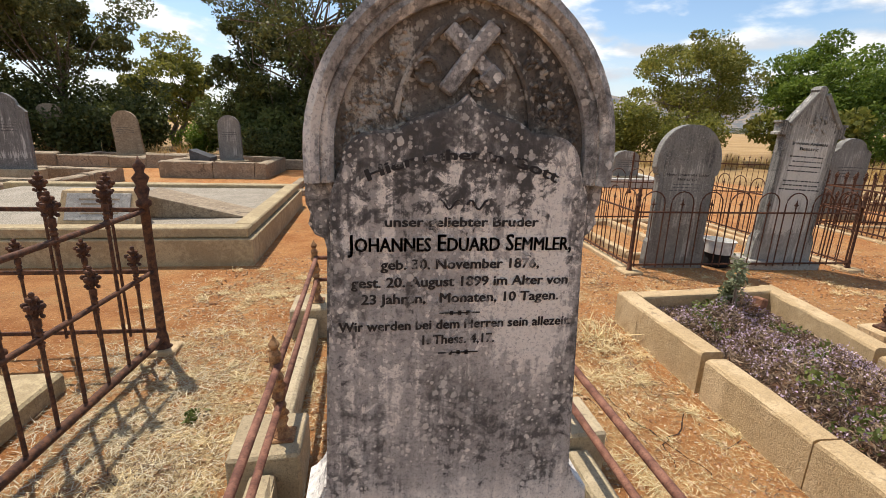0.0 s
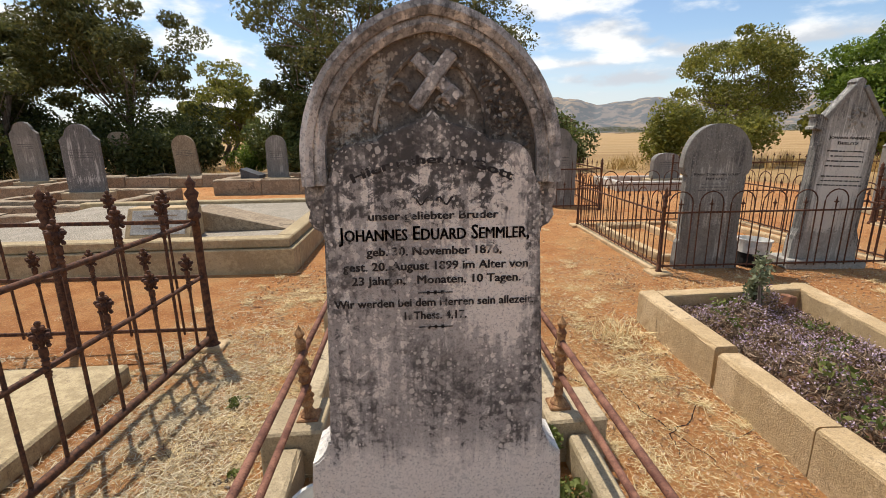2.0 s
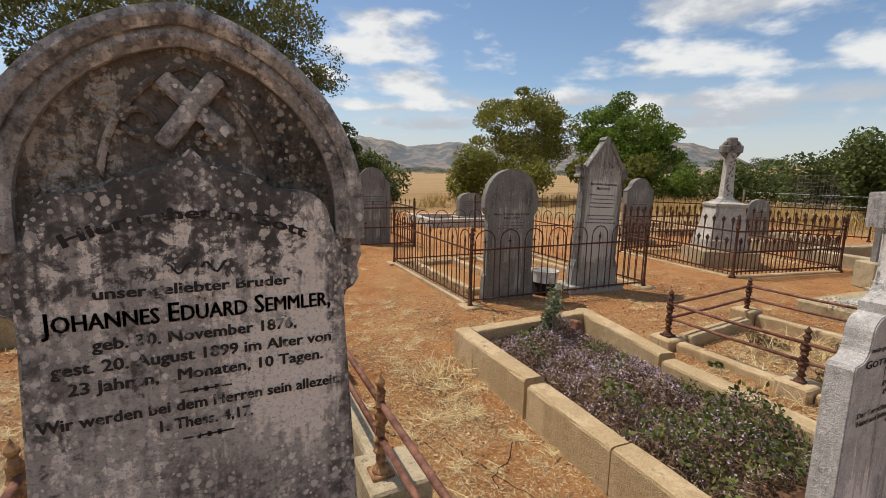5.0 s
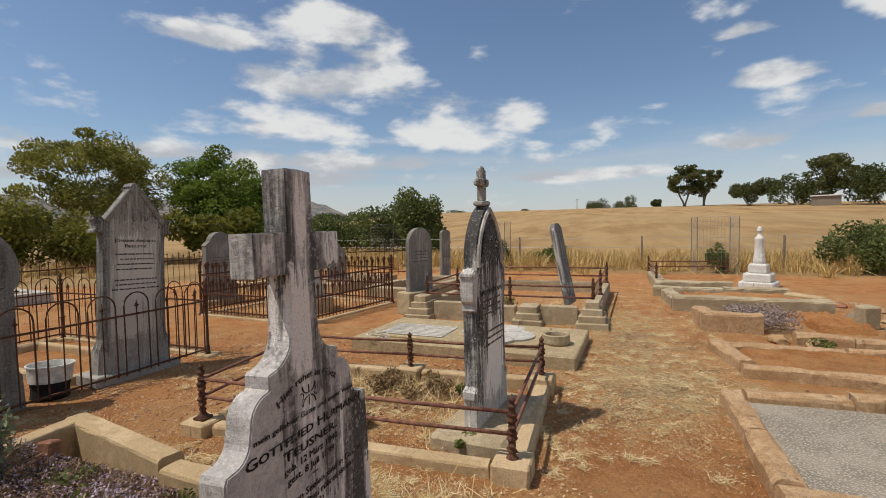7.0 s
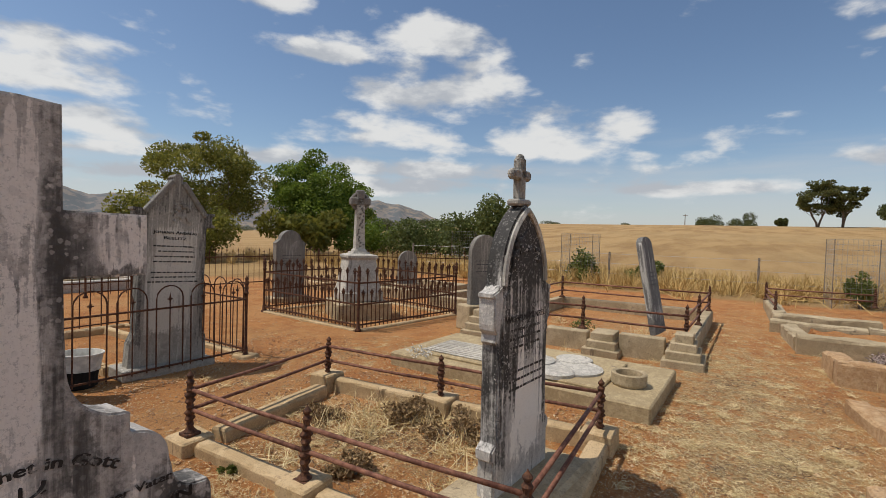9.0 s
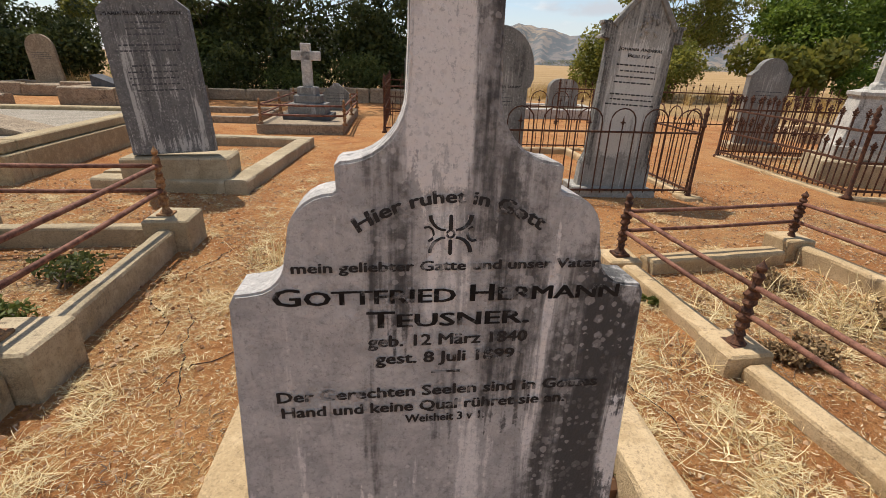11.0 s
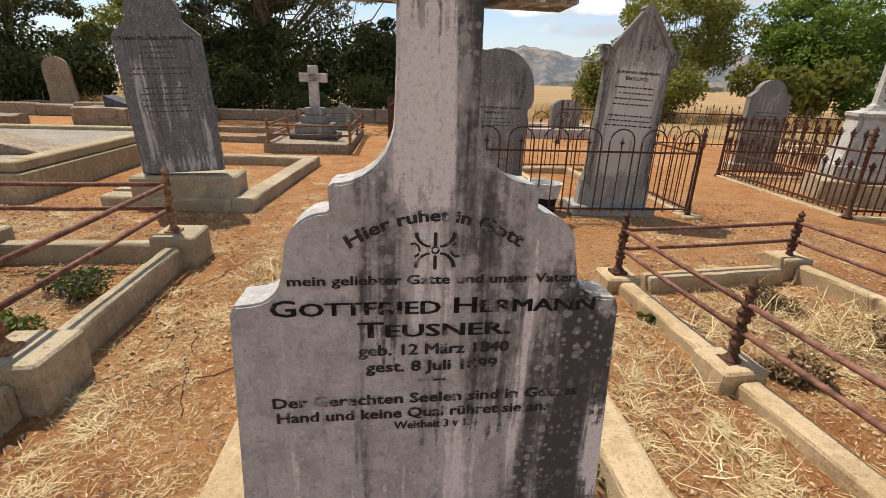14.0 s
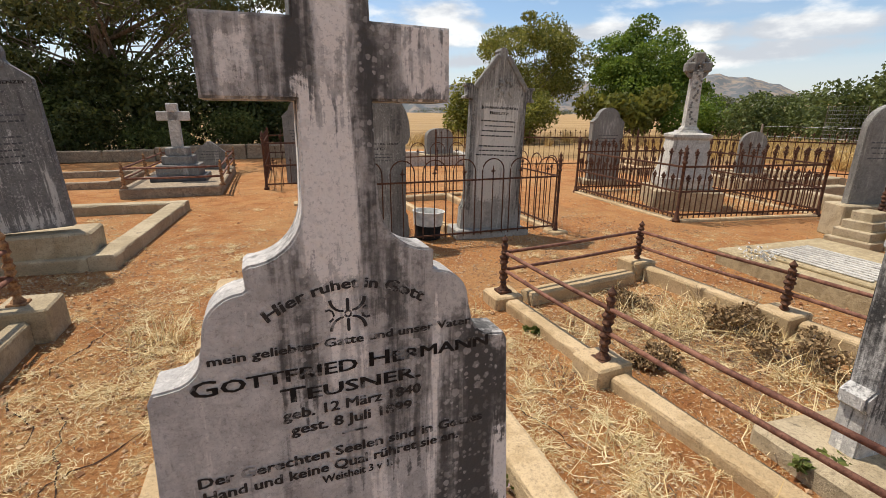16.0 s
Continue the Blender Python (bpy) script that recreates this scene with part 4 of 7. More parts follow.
def rail_between(fence, a, b, material, r=0.014):
    mid = (Vector(a) + Vector(b)) / 2 + Vector((0, 0, -0.006))
    return part("rail", tube([a, mid, b], r, 8), material, fence, smooth=True)


def rail_fence(name, label, posts, heights, links, material, z0, zs, r=0.014, fat=1.0):
    f = thing(name, label, "fence")
    for (x, y), h in zip(posts, heights):
        baluster(f, x, y, z0, h, material, random.uniform(-0.03, 0.03), fat)
    for i, j in links:
        for z in zs:
            rail_between(f, (*posts[i], z), (*posts[j], z), M_RUST_MID, r)
    return f


# ---- headstones ----


def place(x, y, z=0.0, rz=0.0, lean_back=0.0, lean_side=0.0):
    return Matrix.Translation((x, y, z)) @ Matrix.Rotation(radians(rz), 4, "Z") @ Matrix.Rotation(radians(-lean_back), 4, "X") @ Matrix.Rotation(radians(lean_side), 4, "Y")


def blob(bm, x, y, z, sx, sy, sz, rot=0.0, seg=8):
    g = bmesh.new()
    bmesh.ops.create_uvsphere(g, u_segments=seg, v_segments=6, radius=1.0)
    merge(bm, g, Matrix.Translation((x, y, z)) @ Matrix.Rotation(rot, 4, "Y") @ Matrix.Diagonal((sx, sy, sz, 1)))


def rotated_box(bm, cx, cz, w, h, y0, y1, ang, bevel=0.004):
    g = box((-w / 2, y0, -h / 2), (w / 2, y1, h / 2), bevel)
    merge(bm, g, Matrix.Translation((cx, 0, cz)) @ Matrix.Rotation(ang, 4, "Y"))


def gothic_stone():
    """The tall mottled stone with a pointed arch and a carved cross and anchor."""
    t = thing("headstone", "tall mottled marble headstone with pointed arch and carved cross", "headstone", place(0.145, 1.238, 0))
    arch = pointed(0.350, 1.525, 0.40, 14)
    half = [(0.335, 0.64), (0.312, 1.30), (0.318, 1.325), (0.338, 1.335), (0.352, 1.36), (0.346, 1.385), (0.356, 1.41), (0.356, 1.47), (0.347, 1.50)] + arch
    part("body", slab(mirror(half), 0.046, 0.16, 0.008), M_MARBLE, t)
    inner = pointed(0.288, 1.525, 0.325, 14)
    groove = pointed(0.318, 1.525, 0.362, 14)

    def open_arch(half_line, foot):
        full = [(half_line[0][0], foot)] + half_line
        return full + [(-x, z) for x, z in reversed(full[:-1])]

    band, step_in, hole = open_arch(arch, 1.46), open_arch(groove, 1.46), open_arch(inner, 1.46)
    bm = bmesh.new()
    for y0, y1, o, i in ((-0.006, 0.05, band, step_in), (0.010, 0.05, step_in, hole)):
        of, inn = [bm.verts.new((x, y0 + 0.006, z)) for x, z in o], [bm.verts.new((x, y0 + 0.012, z)) for x, z in i]
        mid = [bm.verts.new(((a[0] + b[0]) / 2, y0, (a[1] + b[1]) / 2)) for a, b in zip(o, i)]
        ob2, ib = [bm.verts.new((x, y1, z)) for x, z in o], [bm.verts.new((x, y1, z)) for x, z in i]
        for k in range(len(o) - 1):
            bm.faces.new((of[k], of[k + 1], mid[k + 1], mid[k]))
            bm.faces.new((mid[k], mid[k + 1], inn[k + 1], inn[k]))
            bm.faces.new((of[k], ob2[k], ob2[k + 1], of[k + 1]))
            bm.faces.new((inn[k], inn[k + 1], ib[k + 1], ib[k]))
        for k in (0, len(o) - 1):
            bm.faces.new((of[k], mid[k], inn[k], ib[k], ob2[k]))
    bmesh.ops.recalc_face_normals(bm, faces=bm.faces[:])
    part("arch_moulding", bm, M_MOULD, t)
    back = [(0.296, 1.44), (0.296, 1.50)] + inner
    part("recess", slab(mirror(back), 0.041, 0.05, 0.0), M_CARVED, t, "brown-stained recess behind the carving, coloured darker as if in deeper shade")
    # raised writing field with rounded shoulders and a small peak
    fld = [(0.336, 0.0), (0.334, 0.62), (0.300, 1.30), (0.300, 1.43), (0.272, 1.50)] + arc(0.20, 1.50, 0.072, 5, 90, 6) + [(0.15, 1.578), (0.12, 1.60), (0.05, 1.622), (0.02, 1.635), (0.0, 1.655)]
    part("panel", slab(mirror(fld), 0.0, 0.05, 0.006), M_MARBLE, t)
    rel = bmesh.new()
    cr = bmesh.new()
    rotated_box(cr, 0.004, 1.728, 0.036, 0.175, 0.018, 0.05, radians(37), 0.005)
    rotated_box(cr, 0.014, 1.735, 0.155, 0.036, 0.022, 0.05, radians(43), 0.005)
    rotated_box(cr, 0.056, 1.690, 0.046, 0.046, 0.016, 0.05, radians(43), 0.005)
    part("carved_cross", cr, M_MARBLE, t, "worn carved cross in relief")
    for cx, cz, r in ((-0.085, 1.70, 0.026), (0.062, 1.785, 0.018), (0.03, 1.672, 0.016)):
        g = tube([(cx + r * math.cos(a * 0.5), 0.034, cz + r * math.sin(a * 0.5)) for a in range(0, 11)], 0.0065, 6)
        merge(rel, g)
    for i in range(300):
        side = random.choice((-1, 1))
        u = random.uniform(0.05, 1.0)
        x = side * (0.125 + 0.145 * u)
        z = 1.50 + random.uniform(0.0, 0.30 * (1.05 - u) + 0.08)
        if abs(x) > 0.27 or (z - 1.545) > 0.30 * math.cos(min(1.4, abs(x) / 0.285 * 1.45)):
            continue
        blob(rel, x, 0.044, z, random.uniform(0.006, 0.017), 0.012, random.uniform(0.003, 0.008), random.uniform(0, 3), 6)
    for side in (-1, 1):
        merge(rel, tube([(side * x, 0.036, z) for x, z in [(0.155, 1.50)] + pointed(0.155, 1.58, 0.26)], 0.008, 6))
    tagged(part("carved_relief", rel, M_CARVED, t, "worn relief of a cross, an anchor and leaves", smooth=False), kind="stuff")
    pl = [(0.41, -0.02), (0.398, 0.52), (0.392, 0.598), (0.378, 0.606), (0.358, 0.626), (0.345, 0.650), (0.338, 0.672)]
    part("plinth", slab(mirror(pl), 0.003, 0.18, 0.006), M_MARBLE, t, "pale smooth plinth")
    y = -0.002
    W = -0.145
    L = lambda s, x0, x1, z, h, bend=0.0, g=True: lettering("inscription", t, s, x0 + W, x1 + W, z, h, y, bend, g)
    L("Hier ruhet in Gott", -0.070, 0.360, 1.466, 0.023, 0.050)
    L("unser geliebter Bruder", -0.035, 0.325, 1.365, 0.022)
    L("JOHANNES EDUARD SEMMLER,", -0.118, 0.412, 1.307, 0.040, 0, False)
    L("geb. 30. November 1876,", -0.045, 0.335, 1.264, 0.024)
    L("gest. 20. August 1899 im Alter von", -0.112, 0.412, 1.221, 0.024)
    L("23 Jahren,   Monaten, 10 Tagen.", -0.09, 0.392, 1.180, 0.024)
    L("Wir werden bei dem Herren sein allezeit.", -0.143, 0.430, 1.112, 0.024)
    L("1. Thess. 4,17.", 0.055, 0.235, 1.072, 0.024)
    orn = bmesh.new()
    for z, w in ((1.150, 0.05), (1.045, 0.05)):
        add_box(orn, (-w, y, z), (w, y + 0.003, z + 0.003))
        for dx in (-0.02, 0.0, 0.02):
            add_box(orn, (dx - 0.004, y, z - 0.004), (dx + 0.004, y + 0.003, z + 0.007))
    for side in (-1, 1):
        merge(orn, tube([(side * (0.006 + 0.006 * k), y + 0.002, 1.415 + 0.011 * math.sin(k * 1.0)) for k in range(9)], 0.0028, 5))
    tagged(part("ornament", orn, M_LETTER, t), kind="stuff")


def cross_stone():
    """The shouldered stone that rises into a cross."""
    t = thing("headstone", "streaked grey marble headstone with shoulders rising into a cross", "headstone", place(2.465, 0.895, 0, 0, 1.2))
    half = [(0.365, 0.10), (0.330, 0.965), (0.322, 0.982), (0.300, 0.984)] + [(0.245 + 0.055 * (1 - math.sin(radians(a))), 1.040 - 0.056 * math.cos(radians(a))) for a in range(20, 91, 14)] \
        + [(0.240, 1.06)] + arc(0.168, 1.072, 0.070, 5, 88, 7) + [(0.165, 1.146), (0.166, 1.182), (0.158, 1.188)] \
        + [(0.064 + 0.094 * (1 - math.sin(radians(a))) , 1.29 - 0.102 * math.cos(radians(a))) for a in range(8, 91, 10)] \
        + [(0.061, 1.36), (0.060, 1.455), (0.196, 1.455), (0.196, 1.577), (0.060, 1.579), (0.059, 1.765), (0.0, 1.768)]
    half = [(x * 1.03, z) for x, z in half]
    part("body", slab(mirror(half), 0.0, 0.088, 0.004), M_STREAKED, t)
    part("plinth", box((-0.47, -0.05, -0.02), (0.47, 0.30, 0.13), 0.012, 0.004), M_KERB_GREY, t, "rough cement footing")
    y = -0.0015
    W = -2.465
    L = lambda s, x0, x1, z, h, bend=0.0, g=True: lettering("inscription", t, s, x0 + W, x1 + W, z, h, y, bend, g)
    L("Hier ruhet in Gott", 2.325, 2.608, 1.082, 0.020, 0.046)
    L("mein geliebter Gatte und unser Vater", 2.222, 2.715, 1.018, 0.0165)
    L("GOTTFRIED HERMANN", 2.190, 2.758, 0.962, 0.030, 0, False)
    L("TEUSNER.", 2.333, 2.605, 0.918, 0.030, 0, False)
    L("geb. 12 März 1840", 2.333, 2.605, 0.882, 0.021)
    L("gest. 8 Juli 1899", 2.345, 2.585, 0.848, 0.021)
    L("Der Gerechten Seelen sind in Gottes", 2.180, 2.748, 0.780, 0.021)
    L("Hand und keine Qual rühret sie an.", 2.185, 2.690, 0.748, 0.021)
    L("Weisheit 3 v 1.", 2.395, 2.540, 0.722, 0.017)
    orn = bmesh.new()
    add_box(orn, (-0.025, y, 0.825), (0.025, y + 0.003, 0.8285))
    for dz in (0.018, -0.022):
        rotated_box(orn, 0, 1.078 + dz, 0.006, 0.026, y, y + 0.003, 0, 0.002)
    for s in (-1, 1):
        for zz in (1, -1):
            merge(orn, tube([(s * (0.008 + 0.024 * math.sin(k * 0.3)), y + 0.002, 1.078 + zz * (0.006 + 0.026 * (1 - math.cos(k * 0.3)))) for k in range(6)], 0.0022, 5, 0.0040))
        merge(orn, tube([(s * 0.036 + 0.010 * math.cos(k * 0.7 + (0 if s < 0 else 3.14)), y + 0.002, 1.078 + 0.012 * math.sin(k * 0.7 + (0 if s < 0 else 3.14))) for k in range(-2, 4)], 0.0024, 5))
    merge(orn, tube([(0.006 * math.cos(k * 0.7), y + 0.002, 1.078 + 0.006 * math.sin(k * 0.7)) for k in range(10)], 0.0022, 5))
    tagged(part("ornament", orn, M_LETTER, t, "dark leaded flower ornament"), kind="stuff")


def round_stone_two():
    t = thing("headstone", "grey weathered headstone with bluntly pointed arch behind hoops", "headstone", place(3.50, 5.04, 0, -3, 0.5, 0.4))
    arch = [(0.385 * math.cos(radians(a)) ** 0.9 if a < 90 else 0.0, 1.25 + 0.42 * math.sin(radians(a))) for a in range(0, 91, 7)]
    half = [(0.375, 0.0), (0.36, 0.32), (0.335, 0.36), (0.335, 1.10), (0.365, 1.12), (0.375, 1.16), (0.388, 1.19)] + arch
    part("body", slab(mirror(half), 0.0, 0.11, 0.008), M_GREY, t)
    inner = [(0.30 * math.cos(radians(a)) ** 0.9 if a < 90 else 0.0, 1.24 + 0.33 * math.sin(radians(a))) for a in range(0, 91, 9)]
    part("panel", slab(mirror([(0.29, 0.42), (0.29, 1.10)] + inner), -0.006, 0.02, 0.004), M_GREY, t)
    lettering("inscription", t, "MARIA DOROTHEA LOUISE", -0.26, 0.26, 1.10, 0.028, -0.008, 0, False)
    lettering("inscription", t, "BEELITZ", -0.12, 0.12, 1.05, 0.028, -0.008, 0, False)
    bars("worn_writing", t, -0.2, 0.2, 1.0, 3, 0.035, -0.008, M_SLATE)


def gable_stone():
    t = thing("headstone", "pale leaning headstone with steep gable and corner blocks", "headstone", place(4.885, 4.98, 0, -3, 0.5, 2.6))
    half = [(0.40, 0.0), (0.39, 0.34), (0.345, 0.45), (0.335, 1.56), (0.345, 1.575), (0.43, 1.575), (0.43, 1.60), (0.40, 1.615), (0.40, 1.70), (0.425, 1.71), (0.425, 1.735), (0.345, 1.735),
            (0.315, 1.70), (0.06, 2.04), (0.05, 2.07), (0.06, 2.09), (0.035, 2.12), (0.0, 2.135)]
    part("body", slab(mirror(half), 0.0, 0.13, 0.007), M_DULL, t)
    bm = bmesh.new()
    for s in (-1, 1):
        rotated_box(bm, s * 0.185, 1.87, 0.055, 0.44, -0.02, 0.02, s * radians(-37), 0.008)
    part("gable_moulding", bm, M_GREY, t)
    rel = bmesh.new()
    for k in range(16):
        blob(rel, random.uniform(-0.13, 0.13), -0.004, random.uniform(1.62, 1.80), 0.028, 0.012, 0.018, random.uniform(0, 3), 6)
    tagged(part("carved_relief", rel, M_DULL, t), kind="stuff")
    lettering("inscription", t, "JOHANN ANDREAS", -0.23, 0.23, 1.48, 0.034, -0.003, 0, False)
    lettering("inscription", t, "BEELITZ", -0.12, 0.12, 1.42, 0.034, -0.003, 0, False)
    bars("worn_writing", t, -0.22, 0.22, 1.34, 4, 0.055, -0.003, height=0.014)
    bars("worn_writing", t, -0.28, 0.28, 1.06, 3, 0.05, -0.003, height=0.014)
    part("plinth", box((-0.47, -0.09, -0.02), (0.47, 0.26, 0.10), 0.012, 0.004), M_DULL, t)


def menzel_stone():
    t = thing("headstone", "narrow arched marble headstone black with stains, topped by cross", "headstone", place(4.765, 0.90, 0.12, -7, 0.6, -0.5))
    W = 0.36
    arch = pointed(0.262, 1.20, 0.48)
    half = [(0.33, -0.12), (0.32, 0.20), (0.345, 0.22), (0.345, 0.27), (0.30, 0.30), (0.295, 0.84), (0.315, 0.86), (0.305, 0.90), (0.33, 0.93), (0.335, 0.96), (0.335, 1.10), (0.348, 1.11), (0.348, 1.13), (0.30, 1.145), (0.265, 1.17)] + arch
    part("body", slab(mirror(half), 0.0, 0.108, 0.008), M_STAINED, t)
    part("panel", slab(mirror([(0.262, 0.32), (0.258, 1.10)] + pointed(0.195, 1.14, 0.40)), -0.008, 0.02, 0.004), M_STAINED, t)
    rim = bmesh.new()
    for s in (-1, 1):
        merge(rim, tube([(s * x * 0.93, -0.002, z - 0.012) for x, z in pointed(0.262, 1.18, 0.48)], 0.020, 6))
    part("arch_moulding", rim, M_DULL, t, "pale worn moulding round the pointed arch")
    c = bmesh.new()
    add_box(c, (-0.075, 0.01, 1.62), (0.075, 0.10, 1.66), 0.012)
    add_box(c, (-0.028, 0.025, 1.66), (0.028, 0.085, 1.90), 0.008)
    add_box(c, (-0.085, 0.025, 1.775), (0.085, 0.085, 1.83), 0.008)
    for dx, dz in ((-0.085, 1.803), (0.085, 1.803), (0, 1.895)):
        blob(c, dx, 0.055, dz, 0.03, 0.03, 0.034)
    part("cross", c, M_DULL, t, "small weathered marble cross")
    rel = bmesh.new()
    for k in range(24):
        a = random.uniform(-1.2, 1.2)
        blob(rel, 0.16 * math.sin(a), -0.008, 1.22 + 0.2 * math.cos(a) + random.uniform(-0.05, 0.05), 0.03, 0.014, 0.018, random.uniform(0, 3), 6)
    tagged(part("carved_relief", rel, M_STAINED, t), kind="stuff")
    lettering("inscription", t, "WILHELM MENZEL", -0.24, 0.24, 0.955, 0.042, -0.010, 0, False)
    bars("worn_writing", t, -0.2, 0.2, 0.90, 3, 0.05, -0.010, height=0.014)
    bars("worn_writing", t, -0.24, 0.24, 0.66, 3, 0.05, -0.010, height=0.014)
    part("plinth", box((-0.50, -0.26, -0.16), (0.50, 0.32, 0.0), 0.03, 0.008), M_KERB_GREY, t, "rough cement footing")


def maria_stone():
    t = thing("headstone", "large dark grey shouldered headstone leaning on a stepped plinth", "headstone", place(0.31, 5.27, 0.13, 4, 1.0, -3.2))
    half = [(0.385, 0.24), (0.385, 1.54), (0.37, 1.56), (0.25, 1.66), (0.225, 1.70), (0.235, 1.76)] + [(0.235 * math.cos(radians(a)), 1.74 + 0.20 * math.sin(radians(a))) for a in range(12, 91, 12)]
    part("body", slab(mirror(half), 0.0, 0.12, 0.008), M_DARKGREY, t)
    for s in (-1, 1):
        part("scroll", tube([(s * (0.20 + 0.03 * math.cos(k * 0.7)), -0.003, 1.66 + 0.03 * math.sin(k * 0.7)) for k in range(9)], 0.007, 5), M_DARKGREY, t)
    rel = bmesh.new()
    for k in range(14):
        blob(rel, random.uniform(-0.11, 0.11), 0.0, random.uniform(1.62, 1.80), 0.03, 0.01, 0.018, random.uniform(0, 3), 6)
    tagged(part("carved_relief", rel, M_DARKGREY, t), kind="stuff")
    lettering("inscription", t, "MARIA ELISABETH MENZEL", -0.34, 0.34, 1.50, 0.032, -0.003, 0, False)
    bars("worn_writing", t, -0.18, 0.18, 1.43, 3, 0.05, -0.003, M_SLATE, 0.014)
    bars("worn_writing", t, -0.32, 0.32, 1.24, 2, 0.05, -0.003, M_SLATE, 0.014)
    bars("worn_writing", t, -0.24, 0.24, 1.06, 5, 0.055, -0.003, M_SLATE, 0.014)
    p = thing("stone_plinth", "two-step cement plinth under the leaning headstone", "plinth", place(0.31, 5.28, 0, 1))
    part("step", box((-0.52, -0.10, 0.0), (0.52, 0.34, 0.34), 0.02, 0.006), M_KERB_GREY, p)


def plain_stone(x, y, z, w, h, style, material, label, rz=0.0, back=0.0, side=0.0, base=0.0, thick=0.11):
    t = thing("headstone", label, "headstone", place(x, y, z, rz, back, side), "plain headstones")
    if style == "round":
        half = [(w, 0.0), (w * 0.96, h - w)] + arc(0, h - w * 0.96, w * 0.96, 8, 90, 8)
        half[-1] = (0.0, h)
    elif style == "shoulder":
        half = [(w, 0.0), (w, h - w * 0.95), (w * 1.04, h - w * 0.9), (w * 0.86, h - w * 0.72)] + arc(0, h - w * 0.72, w * 0.72, 10, 90, 7)
        half[-1] = (0.0, h)
    elif style == "gable":
        half = [(w, 0.0), (w, h * 0.55), (w * 0.9, h * 0.6), (0.12 * w, h), (0.0, h)]
    else:
        half = [(w, 0.0), (w * 0.97, h - w * 0.55)] + [(w * 0.97 * math.cos(radians(a)) ** 0.8, h - w * 0.55 + w * 0.55 * math.sin(radians(a))) for a in range(15, 90, 15)] + [(0.0, h)]
    part("body", slab(mirror(half), 0.0, thick, 0.008), material, t)
    bars("worn_writing", t, -w * 0.7, w * 0.7, h * 0.62, 4, 0.06, -0.003, M_SLATE, 0.014)
    if base:
        part("plinth", box((-w - 0.12, -0.12, -base), (w + 0.12, thick + 0.12, 0.01), 0.015, 0.006), M_KERB_GREY, t)
    return t


def monument():
    t = thing("monument", "tall pale stone pedestal monument with a carved ringed cross", "monument", place(8.72, 5.72, 0, -32))
    part("base", box((-0.50, -0.50, -0.02), (0.50, 0.50, 0.30), 0.02, 0.005), M_KERB_GREY, t)
    bm = bmesh.new()
    add_box(bm, (-0.37, -0.37, 0.30), (0.37, 0.37, 0.50), 0.03)
    g = lathe([(0.50, 0.48), (0.45, 0.60), (0.44, 0.62), (0.36, 1.05), (0.36, 1.06), (0.40, 1.10), (0.40, 1.14), (0.24, 1.17), (0.22, 1.20)], 4)
    merge(bm, g, Matrix.Rotation(radians(45), 4, "Z"))
    part("pedestal", bm, M_MARBLE_PLAIN, t)
    sh = lathe([(0.17, 1.19), (0.16, 1.23), (0.125, 1.26), (0.10, 2.05), (0.10, 2.06)], 4)
    sh.transform(Matrix.Rotation(radians(45), 4, "Z"))
    part("shaft", sh, M_MARBLE_PLAIN, t)
    c = bmesh.new()
    add_box(c, (-0.19, -0.07, 2.06), (0.19, 0.07, 2.20), 0.02)
    add_box(c, (-0.075, -0.07, 1.98), (0.075, 0.07, 2.34), 0.02)
    merge(c, tube([(0.155 * math.cos(k * math.pi / 8), 0, 2.13 + 0.155 * math.sin(k * math.pi / 8)) for k in range(17)], 0.035, 6))
    ivy = bmesh.new()
    for k in range(26):
        blob(ivy, random.uniform(-0.06, 0.06), -0.085, 1.3 + k * 0.035, 0.022, 0.018, 0.016, random.uniform(0, 3), 6)
    part("cross_head", c, M_GREY, t, "carved ringed cross head")
    tagged(part("ivy_relief", ivy, M_GREY, t), kind="stuff")


def small_cross_grave():
    k = thing("kerb_surround", "dark cement platform round the small cross grave", "grave kerb", place(0.98, 10.9, 0, -2))
    part("platform", box((-0.78, -1.75, -0.02), (0.78, 1.7, 0.17), 0.02, 0.006), M_OLDWALL, k)
    t = thing("stone_cross", "small white stone cross on three grey steps", "headstone", place(0.97, 10.2, 0.17, -4))
    for i, (w, z0, z1, mt) in enumerate(((0.46, 0.0, 0.10, M_SLATE), (0.36, 0.10, 0.30, M_GREY), (0.26, 0.30, 0.45, M_GREY), (0.19, 0.45, 0.60, M_GREY))):
        part("step", box((-w, -w * 0.8, z0 - 0.004), (w, w * 0.8, z1), 0.012), mt, t)
    c = bmesh.new()
    add_box(c, (-0.095, -0.06, 0.60), (0.095, 0.06, 1.39), 0.012)
    add_box(c, (-0.27, -0.06, 1.08), (0.27, 0.06, 1.25), 0.012)
    part("cross", c, M_MARBLE_PLAIN, t)
    posts = [(0.22, 9.25), (1.72, 9.2), (1.75, 10.9), (1.80, 12.5), (0.3, 12.5), (0.26, 10.9)]
    rail_fence("low_rail_fence", "low pale rusted rail fence round the small cross", posts, [0.46] * 6, [(0, 1), (1, 2), (2, 3), (3, 4), (4, 5), (5, 0)], M_RUST_PALE, 0.17, (0.33, 0.50), 0.018)
    plain_stone(1.36, 11.9, 0.17, 0.36, 0.60, "gable", M_GREY, "low rough grey headstone behind the cross")


# ---- kerbs and graves ----


